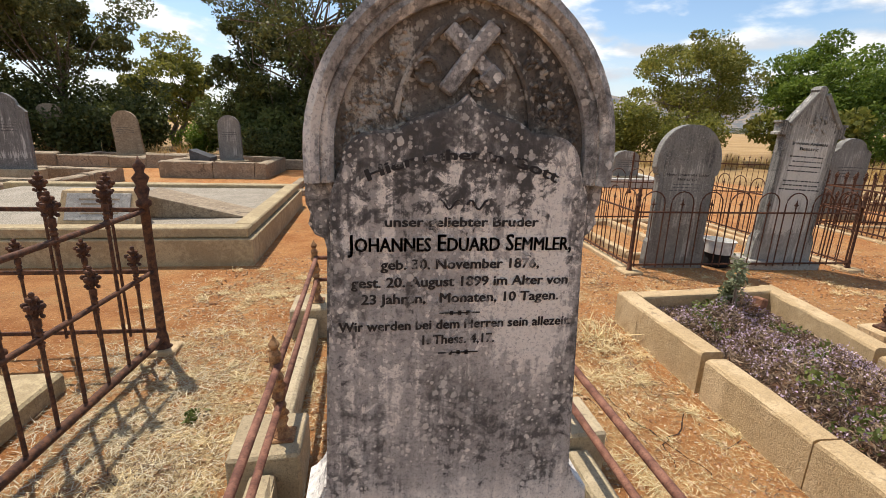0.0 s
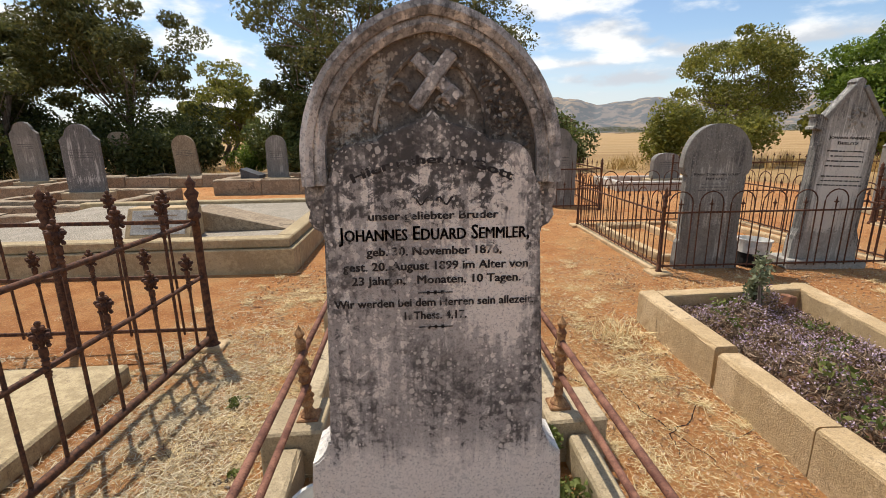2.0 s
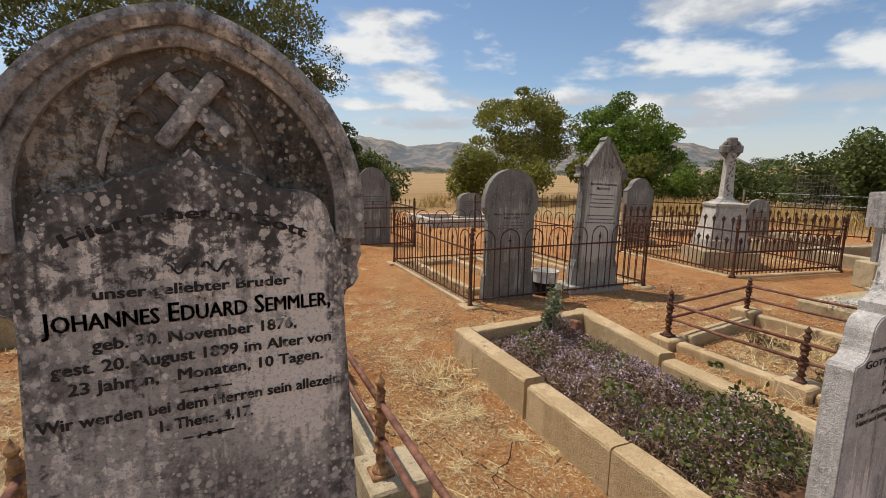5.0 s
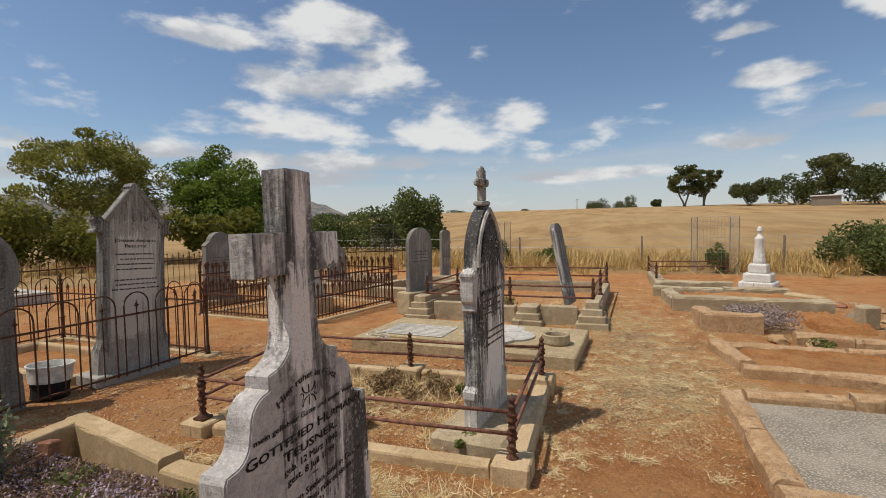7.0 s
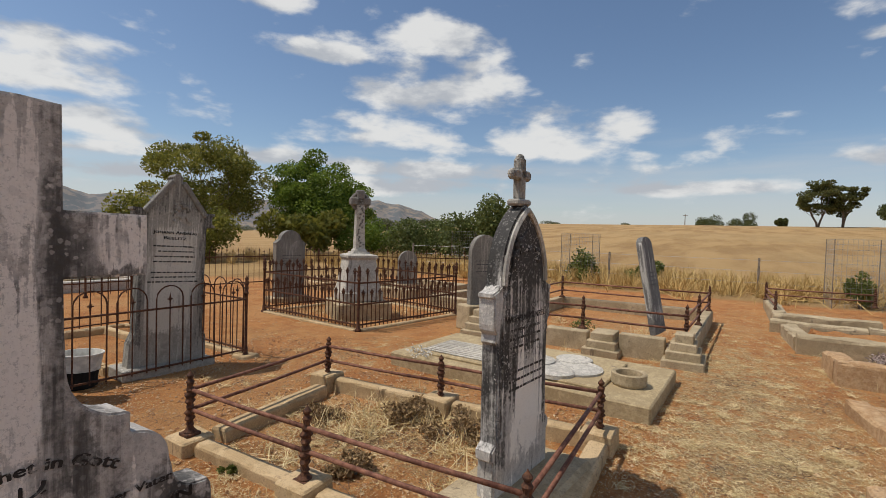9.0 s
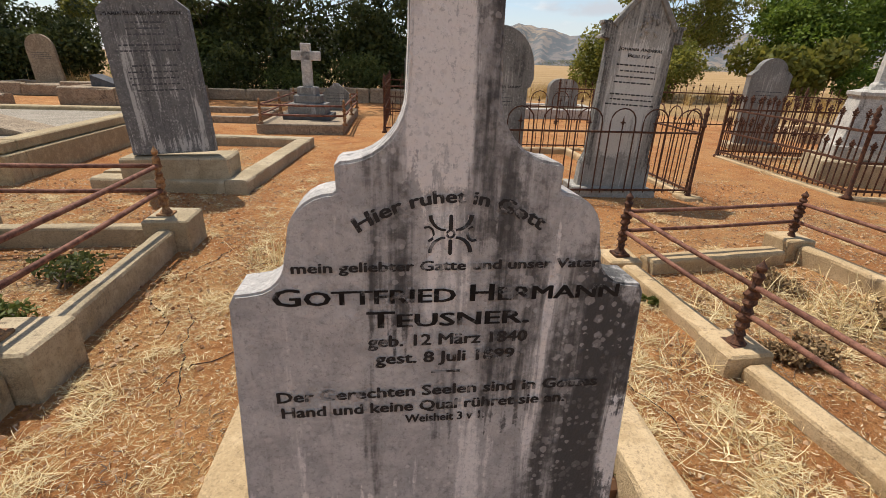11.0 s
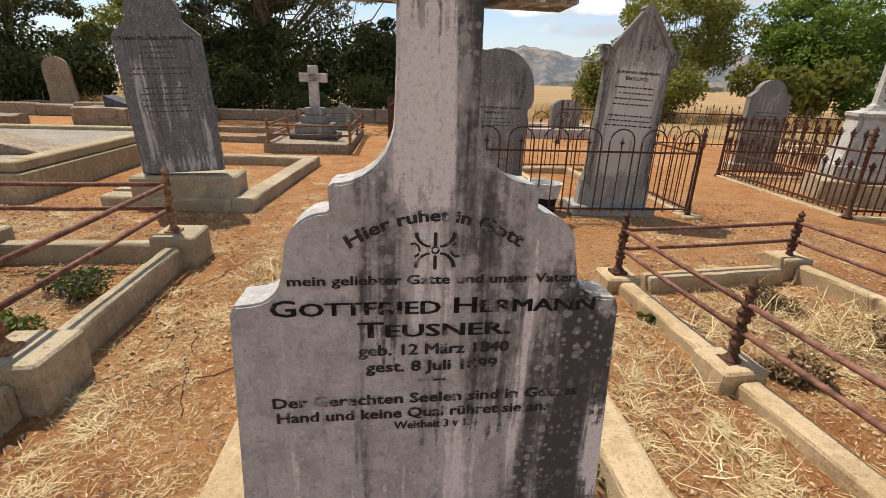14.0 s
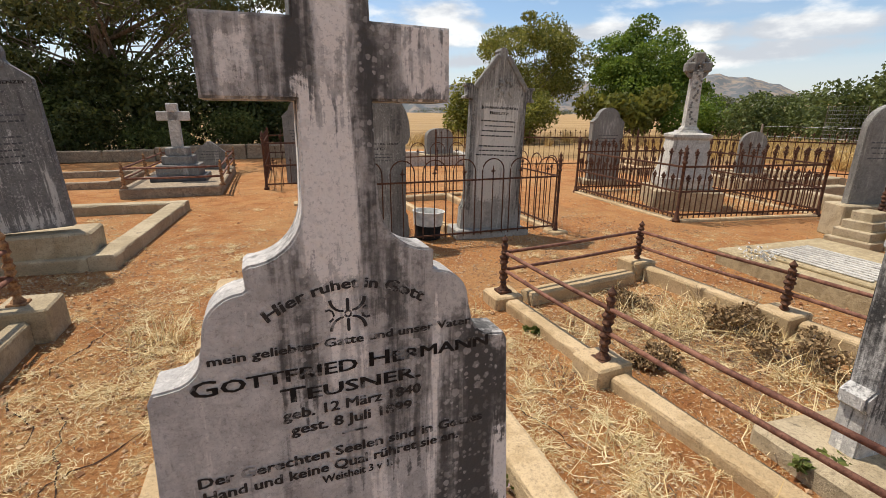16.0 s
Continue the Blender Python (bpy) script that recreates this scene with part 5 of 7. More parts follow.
def kerb(parent, a, b, width, z0, z1, material=None, name="kerb_stone", wob=0.006, bevel=0.014, tilt=0.0):
    """One long stone with worn, uneven edges, cast in sections along its length."""
    m, length = along(a, b)
    n = max(2, round(length / 0.11))
    w = width / 2
    ring = ((-w, z0), (-w, z1 - bevel * 1.6), (-w + bevel * 0.5, z1 - bevel * 0.5), (-w + bevel * 1.6, z1), (0.0, z1), (w - bevel * 1.6, z1), (w - bevel * 0.5, z1 - bevel * 0.5), (w, z1 - bevel * 1.6), (w, z0))
    bm = bmesh.new()
    s = random.uniform(0, 50)
    rows = []
    for i in range(n + 1):
        x = length * i / n
        x += 0.006 * noise.noise(Vector((s, i, 2.0))) if 0 < i < n else 0.0
        row = []
        for q, (y, z) in enumerate(ring):
            d = noise.noise(Vector((x * 7 + s, q * 0.9, s)))
            e = noise.noise(Vector((x * 3 + s, q * 0.7, s + 9)))
            top = 1.0 if z > z0 else 0.3
            chip = max(0.0, noise.noise(Vector((x * 9, s, q * 2.0))) - 0.35) * 0.05 if q in (2, 3, 5, 6) else 0.0
            inset = 0.006 if i in (0, n) and q in (2, 3, 4, 5, 6) else 0.0
            row.append(bm.verts.new((x + (inset if i == 0 else -inset), y + wob * d * top, z + wob * 0.9 * e * top - chip)))
        rows.append(row)
    for p, q in zip(rows, rows[1:]):
        for k in range(len(ring) - 1):
            bm.faces.new((p[k], p[k + 1], q[k + 1], q[k]))
    bm.faces.new(rows[0])
    bm.faces.new(rows[-1])
    bmesh.ops.recalc_face_normals(bm, faces=bm.faces[:])
    bm.transform(m @ Matrix.Rotation(tilt, 4, "X"))
    return part(name, bm, material or M_KERB, parent)


def kerb_frame(label, corners, width, h, material=None, cut=1.3, name="grave_kerb", open_end=False, rough=0.008):
    """A frame of kerb stones along the corners, split into stones with open joints."""
    t = thing(name, label, "grave kerb")
    n = len(corners)
    for i in range(n - 1 if open_end else n):
        a, b = Vector(corners[i]), Vector(corners[(i + 1) % n])
        d = (b - a)
        k = max(1, round(d.length / cut))
        for j in range(k):
            p, q = a + d * (j / k), a + d * ((j + 1) / k) - d.normalized() * 0.012
            if j == k - 1:
                q = b - d.normalized() * (width * 0.5 + 0.004)
            if j == 0:
                p = a - d.normalized() * (width * 0.5 - 0.004)
            kerb(t, p, q, width, -0.05, h + random.uniform(-1.5, 1.5) * rough, material, wob=rough, bevel=0.012 + rough * 0.5, tilt=random.uniform(-2.5, 2.5) * rough)
    return t


def bed():
    t = thing("grave_kerb", "cracked sandy cement kerb round a bed of dry lavender", "grave kerb")
    L = [((2.06, 3.62), (2.02, 2.53), 0.0), ((2.00, 2.465), (1.965, 1.72), -0.006), ((1.962, 1.712), (1.94, 1.0), 0.0)]
    for a, b, z in L:
        kerb(t, a, b, 0.15, -0.03, 0.275 + z)
    kerb(t, (2.13, 3.56), (3.42, 3.62), 0.15, -0.03, 0.27)
    kerb(t, (3.48, 3.70), (3.24, 2.475), 0.15, -0.03, 0.27)
    kerb(t, (3.19, 2.42), (3.12, 0.98), 0.15, -0.03, 0.255)
    s = thing("bed_soil", "dark crumbly soil inside the kerb", "soil")
    part("soil", box((2.05, 1.2, 0.0), (3.2, 3.52, 0.15), 0.02, 0.01), M_SOIL, s)


def semmler_grave():
    """Low cement kerb with blocks behind the tall stone, carrying the pale rusted rails."""
    t = thing("grave_kerb", "grey cement kerb with corner blocks round planted soil", "grave kerb")
    xl, xr = -0.52, 0.86
    for x in (xl, xr):
        for y in (0.45, 2.08, 3.68):
            part("corner_block", box((x - 0.15, y - 0.16, -0.03), (x + 0.15, y + 0.16, 0.235), 0.012, 0.006), M_KERB_GREY, t)
        for y0, y1 in ((0.62, 1.91), (2.25, 3.51)):
            kerb(t, (x, y0), (x, y1), 0.11, -0.03, 0.17, M_KERB_GREY)
    kerb(t, (xl + 0.16, 3.70), (xr - 0.16, 3.70), 0.11, -0.03, 0.15, M_KERB_GREY)
    posts = [(xl + 0.06, 0.45), (xl + 0.06, 2.06), (xl + 0.04, 3.68), (xr - 0.04, 3.68), (xr - 0.06, 2.06), (xr - 0.06, 0.45)]
    rail_fence("rail_fence", "pale rusted twisted posts with two iron rails round a grave", posts, [0.50] * 6, [(0, 1), (1, 2), (2, 3), (3, 4), (4, 5)], M_RUST_PALE, 0.225, (0.41, 0.585), 0.016, 0.95)


def menzel_grave():
    t = thing("grave_kerb", "sandy cement kerb with square post blocks and dry weeds", "grave kerb")
    P = [(4.02, 3.08), (5.50, 3.24), (5.60, 1.98), (5.72, 0.66), (4.10, 0.62), (4.04, 1.95)]
    for i, (x, y) in enumerate(P):
        h = (0.10, 0.16, 0.16, 0.15, 0.13, 0.12)[i]
        part("corner_block", box((x - 0.12, y - 0.12, -0.03), (x + 0.12, y + 0.12, h), 0.012, 0.006), M_KERB, t)
    kerb(t, (4.03, 2.94), (4.05, 2.08), 0.12, -0.03, 0.085)
    kerb(t, (4.05, 1.82), (4.09, 0.76), 0.12, -0.03, 0.085)
    kerb(t, (4.20, 3.02), (5.32, 3.14), 0.15, -0.03, 0.10)
    kerb(t, (5.52, 3.11), (5.59, 2.11), 0.12, -0.03, 0.13)
    kerb(t, (5.61, 1.85), (5.70, 0.79), 0.12, -0.03, 0.13)
    kerb(t, (4.23, 0.60), (5.59, 0.64), 0.14, -0.03, 0.10)
    rail_fence("rail_fence", "rusted twisted posts with two iron rails round a weedy grave", P, [0.46, 0.42, 0.42, 0.43, 0.44, 0.45], [(0, 1), (1, 2), (2, 3), (3, 4), (4, 5), (5, 0)], M_RUST, 0.10, (0.28, 0.42), 0.014, 1.0)


def gravel_tomb():
    t = thing("gravel_tomb", "long rendered tomb surround filled with grey gravel", "tomb")
    x0, x1, y0, y1 = -6.2, -1.36, 5.42, 9.3
    for lo, hi in (((x0, y0, -0.03), (x1, y0 + 0.28, 0.30)), ((x0, y1 - 0.28, -0.03), (x1, y1, 0.30)), ((x1 - 0.28, y0 + 0.284, -0.03), (x1, y1 - 0.284, 0.30)), ((x0, y0 + 0.284, -0.03), (x0 + 0.28, y1 - 0.284, 0.30))):
        part("wall", box(lo, hi, 0.01), M_RENDER, t)
    for lo, hi in (((x0, y0 + 0.05, 0.304), (x1 - 0.05, y0 + 0.26, 0.42)), ((x0, y1 - 0.26, 0.304), (x1 - 0.05, y1 - 0.05, 0.42)), ((x1 - 0.26, y0 + 0.264, 0.304), (x1 - 0.05, y1 - 0.264, 0.42))):
        part("coping", box(lo, hi, 0.015), M_RENDER, t)
    part("gravel", box((x0 + 0.29, y0 + 0.29, 0.0), (x1 - 0.29, y1 - 0.29, 0.36)), M_GRAVEL, t)
    d = thing("desk_tablet", "pale sloping tablet with a small inscription plate", "grave tablet", place(-3.1, 6.0, 0.36, 0))
    bm = bmesh.new()
    g = slab([(-0.20, 0.0), (0.20, 0.0), (0.20, 0.04), (0.02, 0.38), (-0.20, 0.38)], -0.40, 0.40, 0.01)
    merge(bm, g, Matrix.Rotation(radians(-90), 4, "Z"))
    part("body", bm, M_KERB, d)
    tilt = Matrix.Translation((0, -0.112, 0.211)) @ Matrix.Rotation(radians(62), 4, "X")
    pl = box((-0.33, -0.16, -0.004), (0.33, 0.16, 0.012), 0.004)
    pl.transform(tilt)
    part("plate", pl, M_MARBLE_PLAIN, d)
    wr = bmesh.new()
    for r in range(4):
        add_box(wr, (-0.20 + 0.03 * (r % 2), 0.075 - r * 0.055, 0.0125), (0.22 - 0.05 * (r % 3), 0.095 - r * 0.055, 0.0145))
    wr.transform(tilt)
    tagged(part("worn_writing", wr, M_OLDWALL, d), kind="stuff")
    w = thing("wedge_stone", "sloping grey cement wedge on the gravel", "grave stone", place(-2.35, 6.6, 0.36))
    part("body", slab([(-0.5, 0.0), (0.75, 0.0), (-0.5, 0.30)], -0.3, 0.3, 0.01), M_OLDWALL, w)


def slab_grave():
    t = thing("ledger_slab", "low wide cement slab with carved shield and border", "grave slab", place(6.98, 1.78, -0.05, -3))
    part("base", box((-0.52, -1.42, -0.03), (0.95, 1.45, 0.20), 0.015, 0.005), M_RENDER, t)
    part("ledger", box((-0.35, -0.95, 0.196), (0.75, 1.25, 0.235), 0.012, 0.003), M_RENDER, t)
    rel = bmesh.new()
    for step, (cx, cy, r) in enumerate(((0.1, -0.55, 0.30), (0.42, -0.45, 0.2), (-0.18, -0.45, 0.2), (0.1, -0.12, 0.22))):
        lift = step * 0.005
        g = lathe([(r, 0.225), (r, 0.254 + lift), (r - 0.03, 0.262 + lift), (r - 0.05, 0.254 + lift)], 20)
        merge(rel, g, Matrix.Translation((cx, cy, 0)))
    part("carved_shield", rel, M_MARBLE_PLAIN, t)
    for i in range(9):
        part("slat", box((-0.28 + i * 0.07, 0.25, 0.237), (-0.24 + i * 0.07, 1.15, 0.25), 0.004), M_MARBLE_PLAIN, t)
    c = thing("stone_bowl", "round rough cement bowl on the slab", "bowl", place(6.95, 0.66, 0.15))
    part("body", lathe([(0.15, 0.0), (0.165, 0.03), (0.165, 0.12), (0.15, 0.13), (0.125, 0.12), (0.12, 0.05), (0.02, 0.045)], 18), M_KERB_GREY, c)
    f = thing("faded_flowers", "bunch of faded white flowers on the slab", "flowers", place(6.6, 2.85, 0.15))
    rng = np.random.default_rng(5)
    v, fc = leaf_cards(rng.normal(size=(160, 3)) * (0.07, 0.07, 0.035) + (0, 0, 0.05), 0.022, rng, 1.2)
    v[:, 2] = np.maximum(v[:, 2], 0.003)
    tagged(cloud_mesh("petals", v, fc, M_WHITE, f), kind="stuff")


def stepped_grave():
    """Low wall with three-step piers, iron rails and a leaning stone."""
    t = thing("stepped_grave_wall", "low cement grave wall with stepped corner piers", "grave kerb")
    for y, n in ((3.15, 4), (1.28, 3), (0.30, 4)):
        for i in range(n):
            w = 0.30 - i * 0.055
            part("step", box((8.80 - w * 1.1, y - w * 0.8, i * 0.10 - 0.02), (8.80 + w, y + w * 0.8, i * 0.10 + 0.095), 0.01, 0.005), M_KERB_GREY, t)
    for y0, y1, h in ((0.52, 1.08, 0.30), (1.50, 2.10, 0.27), (2.14, 2.92, 0.30)):
        part("wall", box((8.72, y0, -0.02), (8.88, y1, h), 0.012, 0.006), M_KERB_GREY, t)
    for y in (0.28, 3.2):
        kerb(t, (9.1, y), (12.6, y - 0.15), 0.16, -0.03, 0.24, M_KERB_GREY)
    kerb(t, (12.6, 0.2), (12.6, 3.0), 0.16, -0.03, 0.24, M_KERB_GREY)
    P = [(9.05, 0.30), (10.6, 0.22), (12.5, 0.12), (12.5, 3.0), (10.6, 3.1), (9.0, 3.15), (9.05, 1.65)]
    rail_fence("rail_fence", "rusted posts and rails on the stepped grave wall", P, [0.50] * 7, [(0, 1), (1, 2), (2, 3), (3, 4), (4, 5), (5, 6), (6, 0)], M_RUST, 0.24, (0.40, 0.58), 0.016)
    plain_stone(9.70, 0.66, 0.2, 0.25, 1.45, "flat", M_DARKGREY, "dark stone with scalloped edge leaning well over", -9, 11, 0, 0, 0.09)
    plain_stone(9.25, 3.36, 0.40, 0.30, 1.18, "round", M_GREY, "grey rounded headstone on the stepped wall", -24, 0, 0, 0.4)


def broken_kerbs():
    kf = kerb_frame
    kf("broken reddish kerb of a sunken gravel grave", [(5.80, -0.95), (4.20, -0.90), (4.30, -2.6), (5.9, -2.6)], 0.16, 0.16, M_KERB_RED, 0.8, rough=0.02)
    kf("low reddish cement kerb, cracked at the corner", [(7.75, -1.2), (6.75, -1.32), (6.55, -3.6), (7.6, -3.7)], 0.17, 0.13, M_KERB_RED, 1.1, rough=0.016)
    kf("tumbled heavy kerb stones round dry lavender", [(9.5, -1.3), (8.95, -1.32), (8.95, -2.1)], 0.22, 0.26, M_KERB_RED, 1.0, "grave_kerb", True, 0.024)
    kf("long pale kerb blocks of an old grave", [(11.9, -1.1), (10.6, -1.15), (10.5, -3.5)], 0.24, 0.24, M_KERB_GREY, 1.9, "grave_kerb", True, 0.024)
    kf("far cement kerb with low rails", [(16.0, -1.1), (13.0, -1.05), (13.0, -2.6)], 0.25, 0.24, M_KERB_GREY, 2.0, "grave_kerb", True, 0.024)
    kf("far cement kerb frame beside the path", [(12.4, -0.95), (12.2, -3.4)], 0.22, 0.22, M_KERB_GREY, 1.3, "grave_kerb", True, 0.024)
    kf("low broken brick-red kerb", [(8.4, -2.3), (8.3, -3.3), (8.3, -4.6)], 0.20, 0.14, M_KERB_RED, 0.5, "grave_kerb", True, 0.024)
    kf("pale stone kerb blocks lying loose", [(8.9, -3.5), (8.8, -4.6), (8.9, -6.4)], 0.22, 0.20, M_KERB_GREY, 0.9, "grave_kerb", True, 0.024)
    kf("far kerb at the field edge", [(15.5, -6.6), (12.5, -6.2), (12.5, -8.6)], 0.22, 0.2, M_KERB_GREY, 1.5, "grave_kerb", True, 0.024)
    rail_fence("low_rail_fence", "rusted low rails at the field edge", [(15.8, -1.0), (15.9, -3.0), (13.4, -1.0)], [0.45] * 3, [(0, 1), (0, 2)], M_RUST, 0.22, (0.36, 0.5), 0.016)
    rail_fence("low_rail_fence", "rusted low rails at the field edge", [(13.0, -6.4), (15.5, -6.4), (15.6, -8.6), (13.0, -8.5)], [0.5] * 4, [(0, 1), (1, 2), (2, 3), (3, 0)], M_RUST, 0.18, (0.36, 0.56), 0.016)
    b = thing("stone_block", "loose broken block of pale stone", "stone", place(9.6, -3.45, 0.0, 20))
    part("body", box((-0.10, -0.12, 0), (0.10, 0.12, 0.33), 0.02, 0.02), M_KERB_GREY, b)
    b = thing("stone_block", "loose broken block of pale stone", "stone", place(11.5, -3.3, 0.0, 50))
    part("body", box((-0.35, -0.12, 0), (0.3, 0.12, 0.22), 0.02, 0.03), M_KERB, b)


def grave_fillings():
    g = thing("grave_gravel", "grey-brown gravel filling a sunken grave", "gravel")
    part("bed", box((4.34, -2.52, -0.02), (5.78, -1.02, 0.07), 0.01, 0.008), M_GRAVEL, g)


def filled_graves():
    for lo, hi, z, mt, lab in (((6.72, -3.55), (7.66, -1.36), 0.09, M_GROUND, "red soil and gravel filling a low kerb"), ((9.1, -3.4), (10.4, -2.7), 0.10, M_GROUND, "red soil heaped between tumbled kerbs"), ((10.7, -3.3), (12.0, -1.3), 0.17, M_GROUND, "pale stony fill of an old grave")):
        t = thing("grave_fill", lab, "soil")
        bm = bmesh.new()
        nx, ny = 18, 26
        rows = [[bm.verts.new((lo[0] + (hi[0] - lo[0]) * i / nx, lo[1] + (hi[1] - lo[1]) * j / ny, (z + 0.05 * noise.noise(Vector((i * 0.4, j * 0.4, lo[0])))) if 0 < i < nx and 0 < j < ny else -0.02)) for j in range(ny + 1)] for i in range(nx + 1)]
        for a, b in zip(rows, rows[1:]):
            for j in range(ny):
                bm.faces.new((a[j], b[j], b[j + 1], a[j + 1]))
        part("soil", bm, mt, t)


def far_graves():
    kf = kerb_frame
    kf("low kerb of a far grave by the green trees", [(11.2, 6.4), (13.4, 6.0), (13.6, 7.6), (11.4, 8.0)], 0.2, 0.22, M_KERB_GREY, 1.4)
    kf("low kerb of a far grave by the green trees", [(11.0, 9.0), (12.4, 8.8), (12.6, 10.2), (11.2, 10.4)], 0.2, 0.2, M_KERB, 1.4)
    kf("low kerb of a far grave by the stepped wall", [(10.6, 4.0), (13.2, 3.7), (13.2, 5.0), (10.8, 5.3)], 0.2, 0.25, M_KERB_GREY, 1.4)
    kf("low kerb of a grave inside the hoop fence", [(3.2, 5.45), (3.95, 5.45), (3.95, 7.5), (3.2, 7.5)], 0.1, 0.09, M_KERB, 1.0)
    kf("low kerb of a grave inside the hoop fence", [(4.45, 5.35), (5.35, 5.35), (5.35, 7.5), (4.45, 7.5)], 0.1, 0.09, M_KERB, 1.0)
    plain_stone(12.4, 7.2, 0.2, 0.28, 0.9, "round", M_GREY, "small far grey headstone by the green trees", -30, 0, 0, 0.2)
    plain_stone(13.6, 4.4, 0.0, 0.16, 1.5, "flat", M_GREY, "narrow far grey headstone at the boundary", -30, 0, 0, 0.0)


def white_statue():
    t = thing("statue", "small white marble statue on a stepped pedestal", "statue", place(14.2, -3.3, 0, -25))
    bm = bmesh.new()
    add_box(bm, (-0.46, -0.46, 0.0), (0.46, 0.46, 0.16), 0.02)
    add_box(bm, (-0.36, -0.36, 0.16), (0.36, 0.36, 0.36), 0.03)
    add_box(bm, (-0.24, -0.24, 0.36), (0.24, 0.24, 0.58), 0.03)
    merge(bm, lathe([(0.15, 0.58), (0.17, 0.64), (0.13, 0.85), (0.12, 1.05), (0.13, 1.18), (0.06, 1.26), (0.045, 1.30), (0.075, 1.36), (0.06, 1.44), (0.01, 1.47)], 10))
    bm.transform(Matrix.Diagonal((0.78, 0.78, 1.0, 1)))
    part("statue_body", bm, M_WHITE, t)


def back_left_graves():
    kf = kerb_frame
    m = kf("cement kerb round the leaning headstone's grave", [(-0.42, 5.33), (0.92, 5.16), (1.20, 7.84), (-0.3, 8.0)], 0.22, 0.14, M_KERB_GREY, 2.8)
    G = "old grey headstone among the back graves"
    plain_stone(-7.95, 11.95, 0.32, 0.43, 1.64, "shoulder", M_DARKGREY, "dark grey headstone with rounded head and band", 4, 0, 0.5, 0.3)
    # M_OLDWALL on the brown headstones puts the trees' shade into their colour
    plain_stone(-7.96, 17.3, 0.28, 0.42, 1.42, "round", M_OLDWALL, "weathered brown round-headed headstone, coloured darker for tree shade", 0, 0, -4, 0.3)
    plain_stone(-4.0, 14.4, 0.40, 0.31, 1.24, "round", M_GREY, "grey round-headed headstone on a heavy plinth", 0, 0, 0, 0.4)
    plain_stone(-11.8, 20.0, 0.3, 0.42, 1.58, "flat", M_OLDWALL, "brown weathered headstone against the shrubs, coloured darker for tree shade", 0, 0, 0, 0.3)
    plain_stone(-10.75, 14.0, 0.45, 0.37, 1.65, "shoulder", M_GREY, "grey headstone with shoulders on a plinth", 0, 0, -1, 0.45)
    plain_stone(3.28, 10.2, 0.0, 0.41, 1.70, "shoulder", M_GREY, "grey shouldered headstone inside a dark fence", -6, 0, 0, 0.0)
    plain_stone(9.1, 8.0, 0.1, 0.32, 1.46, "shoulder", M_GREY, "grey scalloped headstone behind the monument", -20, 0, 0, 0.1, 0.22)
    plain_stone(7.3, 12.9, 0.28, 0.42, 0.72, "flat", M_GREY, "squat mottled grey headstone on a low tomb", 4, 0, 0, 0.3, 0.2)
    kf("pale low tomb edge under the squat headstone", [(5.8, 12.6), (8.2, 12.4), (8.4, 14.2), (5.9, 14.4)], 0.22, 0.25, M_MARBLE_PLAIN, 2.0)
    kf("long low stone kerbs of the back graves", [(-9.4, 10.6), (-6.4, 10.4), (-6.2, 12.6), (-9.2, 12.9)], 0.26, 0.30, M_OLDWALL, 1.4, rough=0.02)
    kf("long low stone kerbs of the back graves", [(-9.2, 8.9), (-5.6, 8.8), (-5.6, 10.0), (-9.2, 10.2)], 0.26, 0.28, M_OLDWALL, 1.6, rough=0.02)
    kf("heavy stone kerb of a raised back grave", [(-5.4, 13.6), (-3.0, 13.5), (-2.9, 15.6), (-5.4, 15.8)], 0.30, 0.42, M_OLDWALL, 1.2, rough=0.02)
    kf("raised stone kerb near the shrubs", [(-9.4, 16.6), (-6.2, 16.5), (-6.2, 18.2), (-9.4, 18.3)], 0.3, 0.30, M_OLDWALL, 1.2, rough=0.02)
    kf("stone kerb of a back grave", [(-12.2, 13.2), (-9.9, 13.2), (-9.9, 15.4), (-12.2, 15.4)], 0.3, 0.40, M_OLDWALL, 1.2, rough=0.02)
    kf("low kerb of a sunken grave by the wall", [(-1.8, 10.6), (-0.2, 10.6), (-0.1, 12.4), (-1.8, 12.5)], 0.18, 0.14, M_OLDWALL, 0.7)
    # dark masonry colour here also carries the shade of the trees behind
    w = thing("low_wall", "low weathered stone wall at the back of the graves", "wall")
    x = -10.5
    while x < 5.5:
        L = random.uniform(0.8, 1.5)
        part("wall_stone", box((x, 15.9, -0.02), (x + L - 0.012, 16.2, 0.38 + random.uniform(-0.08, 0.08)), 0.03, 0.03), M_OLDWALL, w)
        x += L
    d = thing("slate_tablet", "black sloping tablet on a grave kerb", "grave tablet", place(-4.6, 14.0, 0.42))
    part("body", slab([(-0.26, 0.0), (0.26, 0.0), (0.26, 0.10), (-0.26, 0.30)], -0.30, 0.30, 0.008), M_SLATE, d)


def tin_tub():
    t = thing("enamel_tub", "white enamel tub over a foot coloured black as shade", "tub", place(4.13, 5.14, 0.0, 0, 0, 3))
    # added foot, its near-black colour stands in for the tub's shaded opening
    part("foot", lathe([(0.13, 0.0), (0.155, 0.02), (0.150, 0.10), (0.158, 0.165), (0.12, 0.17)], 18), M_TUB_SHADE, t, "foot coloured black for the tub's shaded inside")
    part("tub", lathe([(0.150, 0.165), (0.168, 0.17), (0.182, 0.315), (0.192, 0.32), (0.192, 0.332), (0.178, 0.332), (0.160, 0.19), (0.01, 0.185)], 22), M_TIN, t)


gothic_stone()
cross_stone()
round_stone_two()
gable_stone()
menzel_stone()
maria_stone()
monument()
small_cross_grave()
bed()
semmler_grave()
menzel_grave()
gravel_tomb()
slab_grave()
stepped_grave()
broken_kerbs()
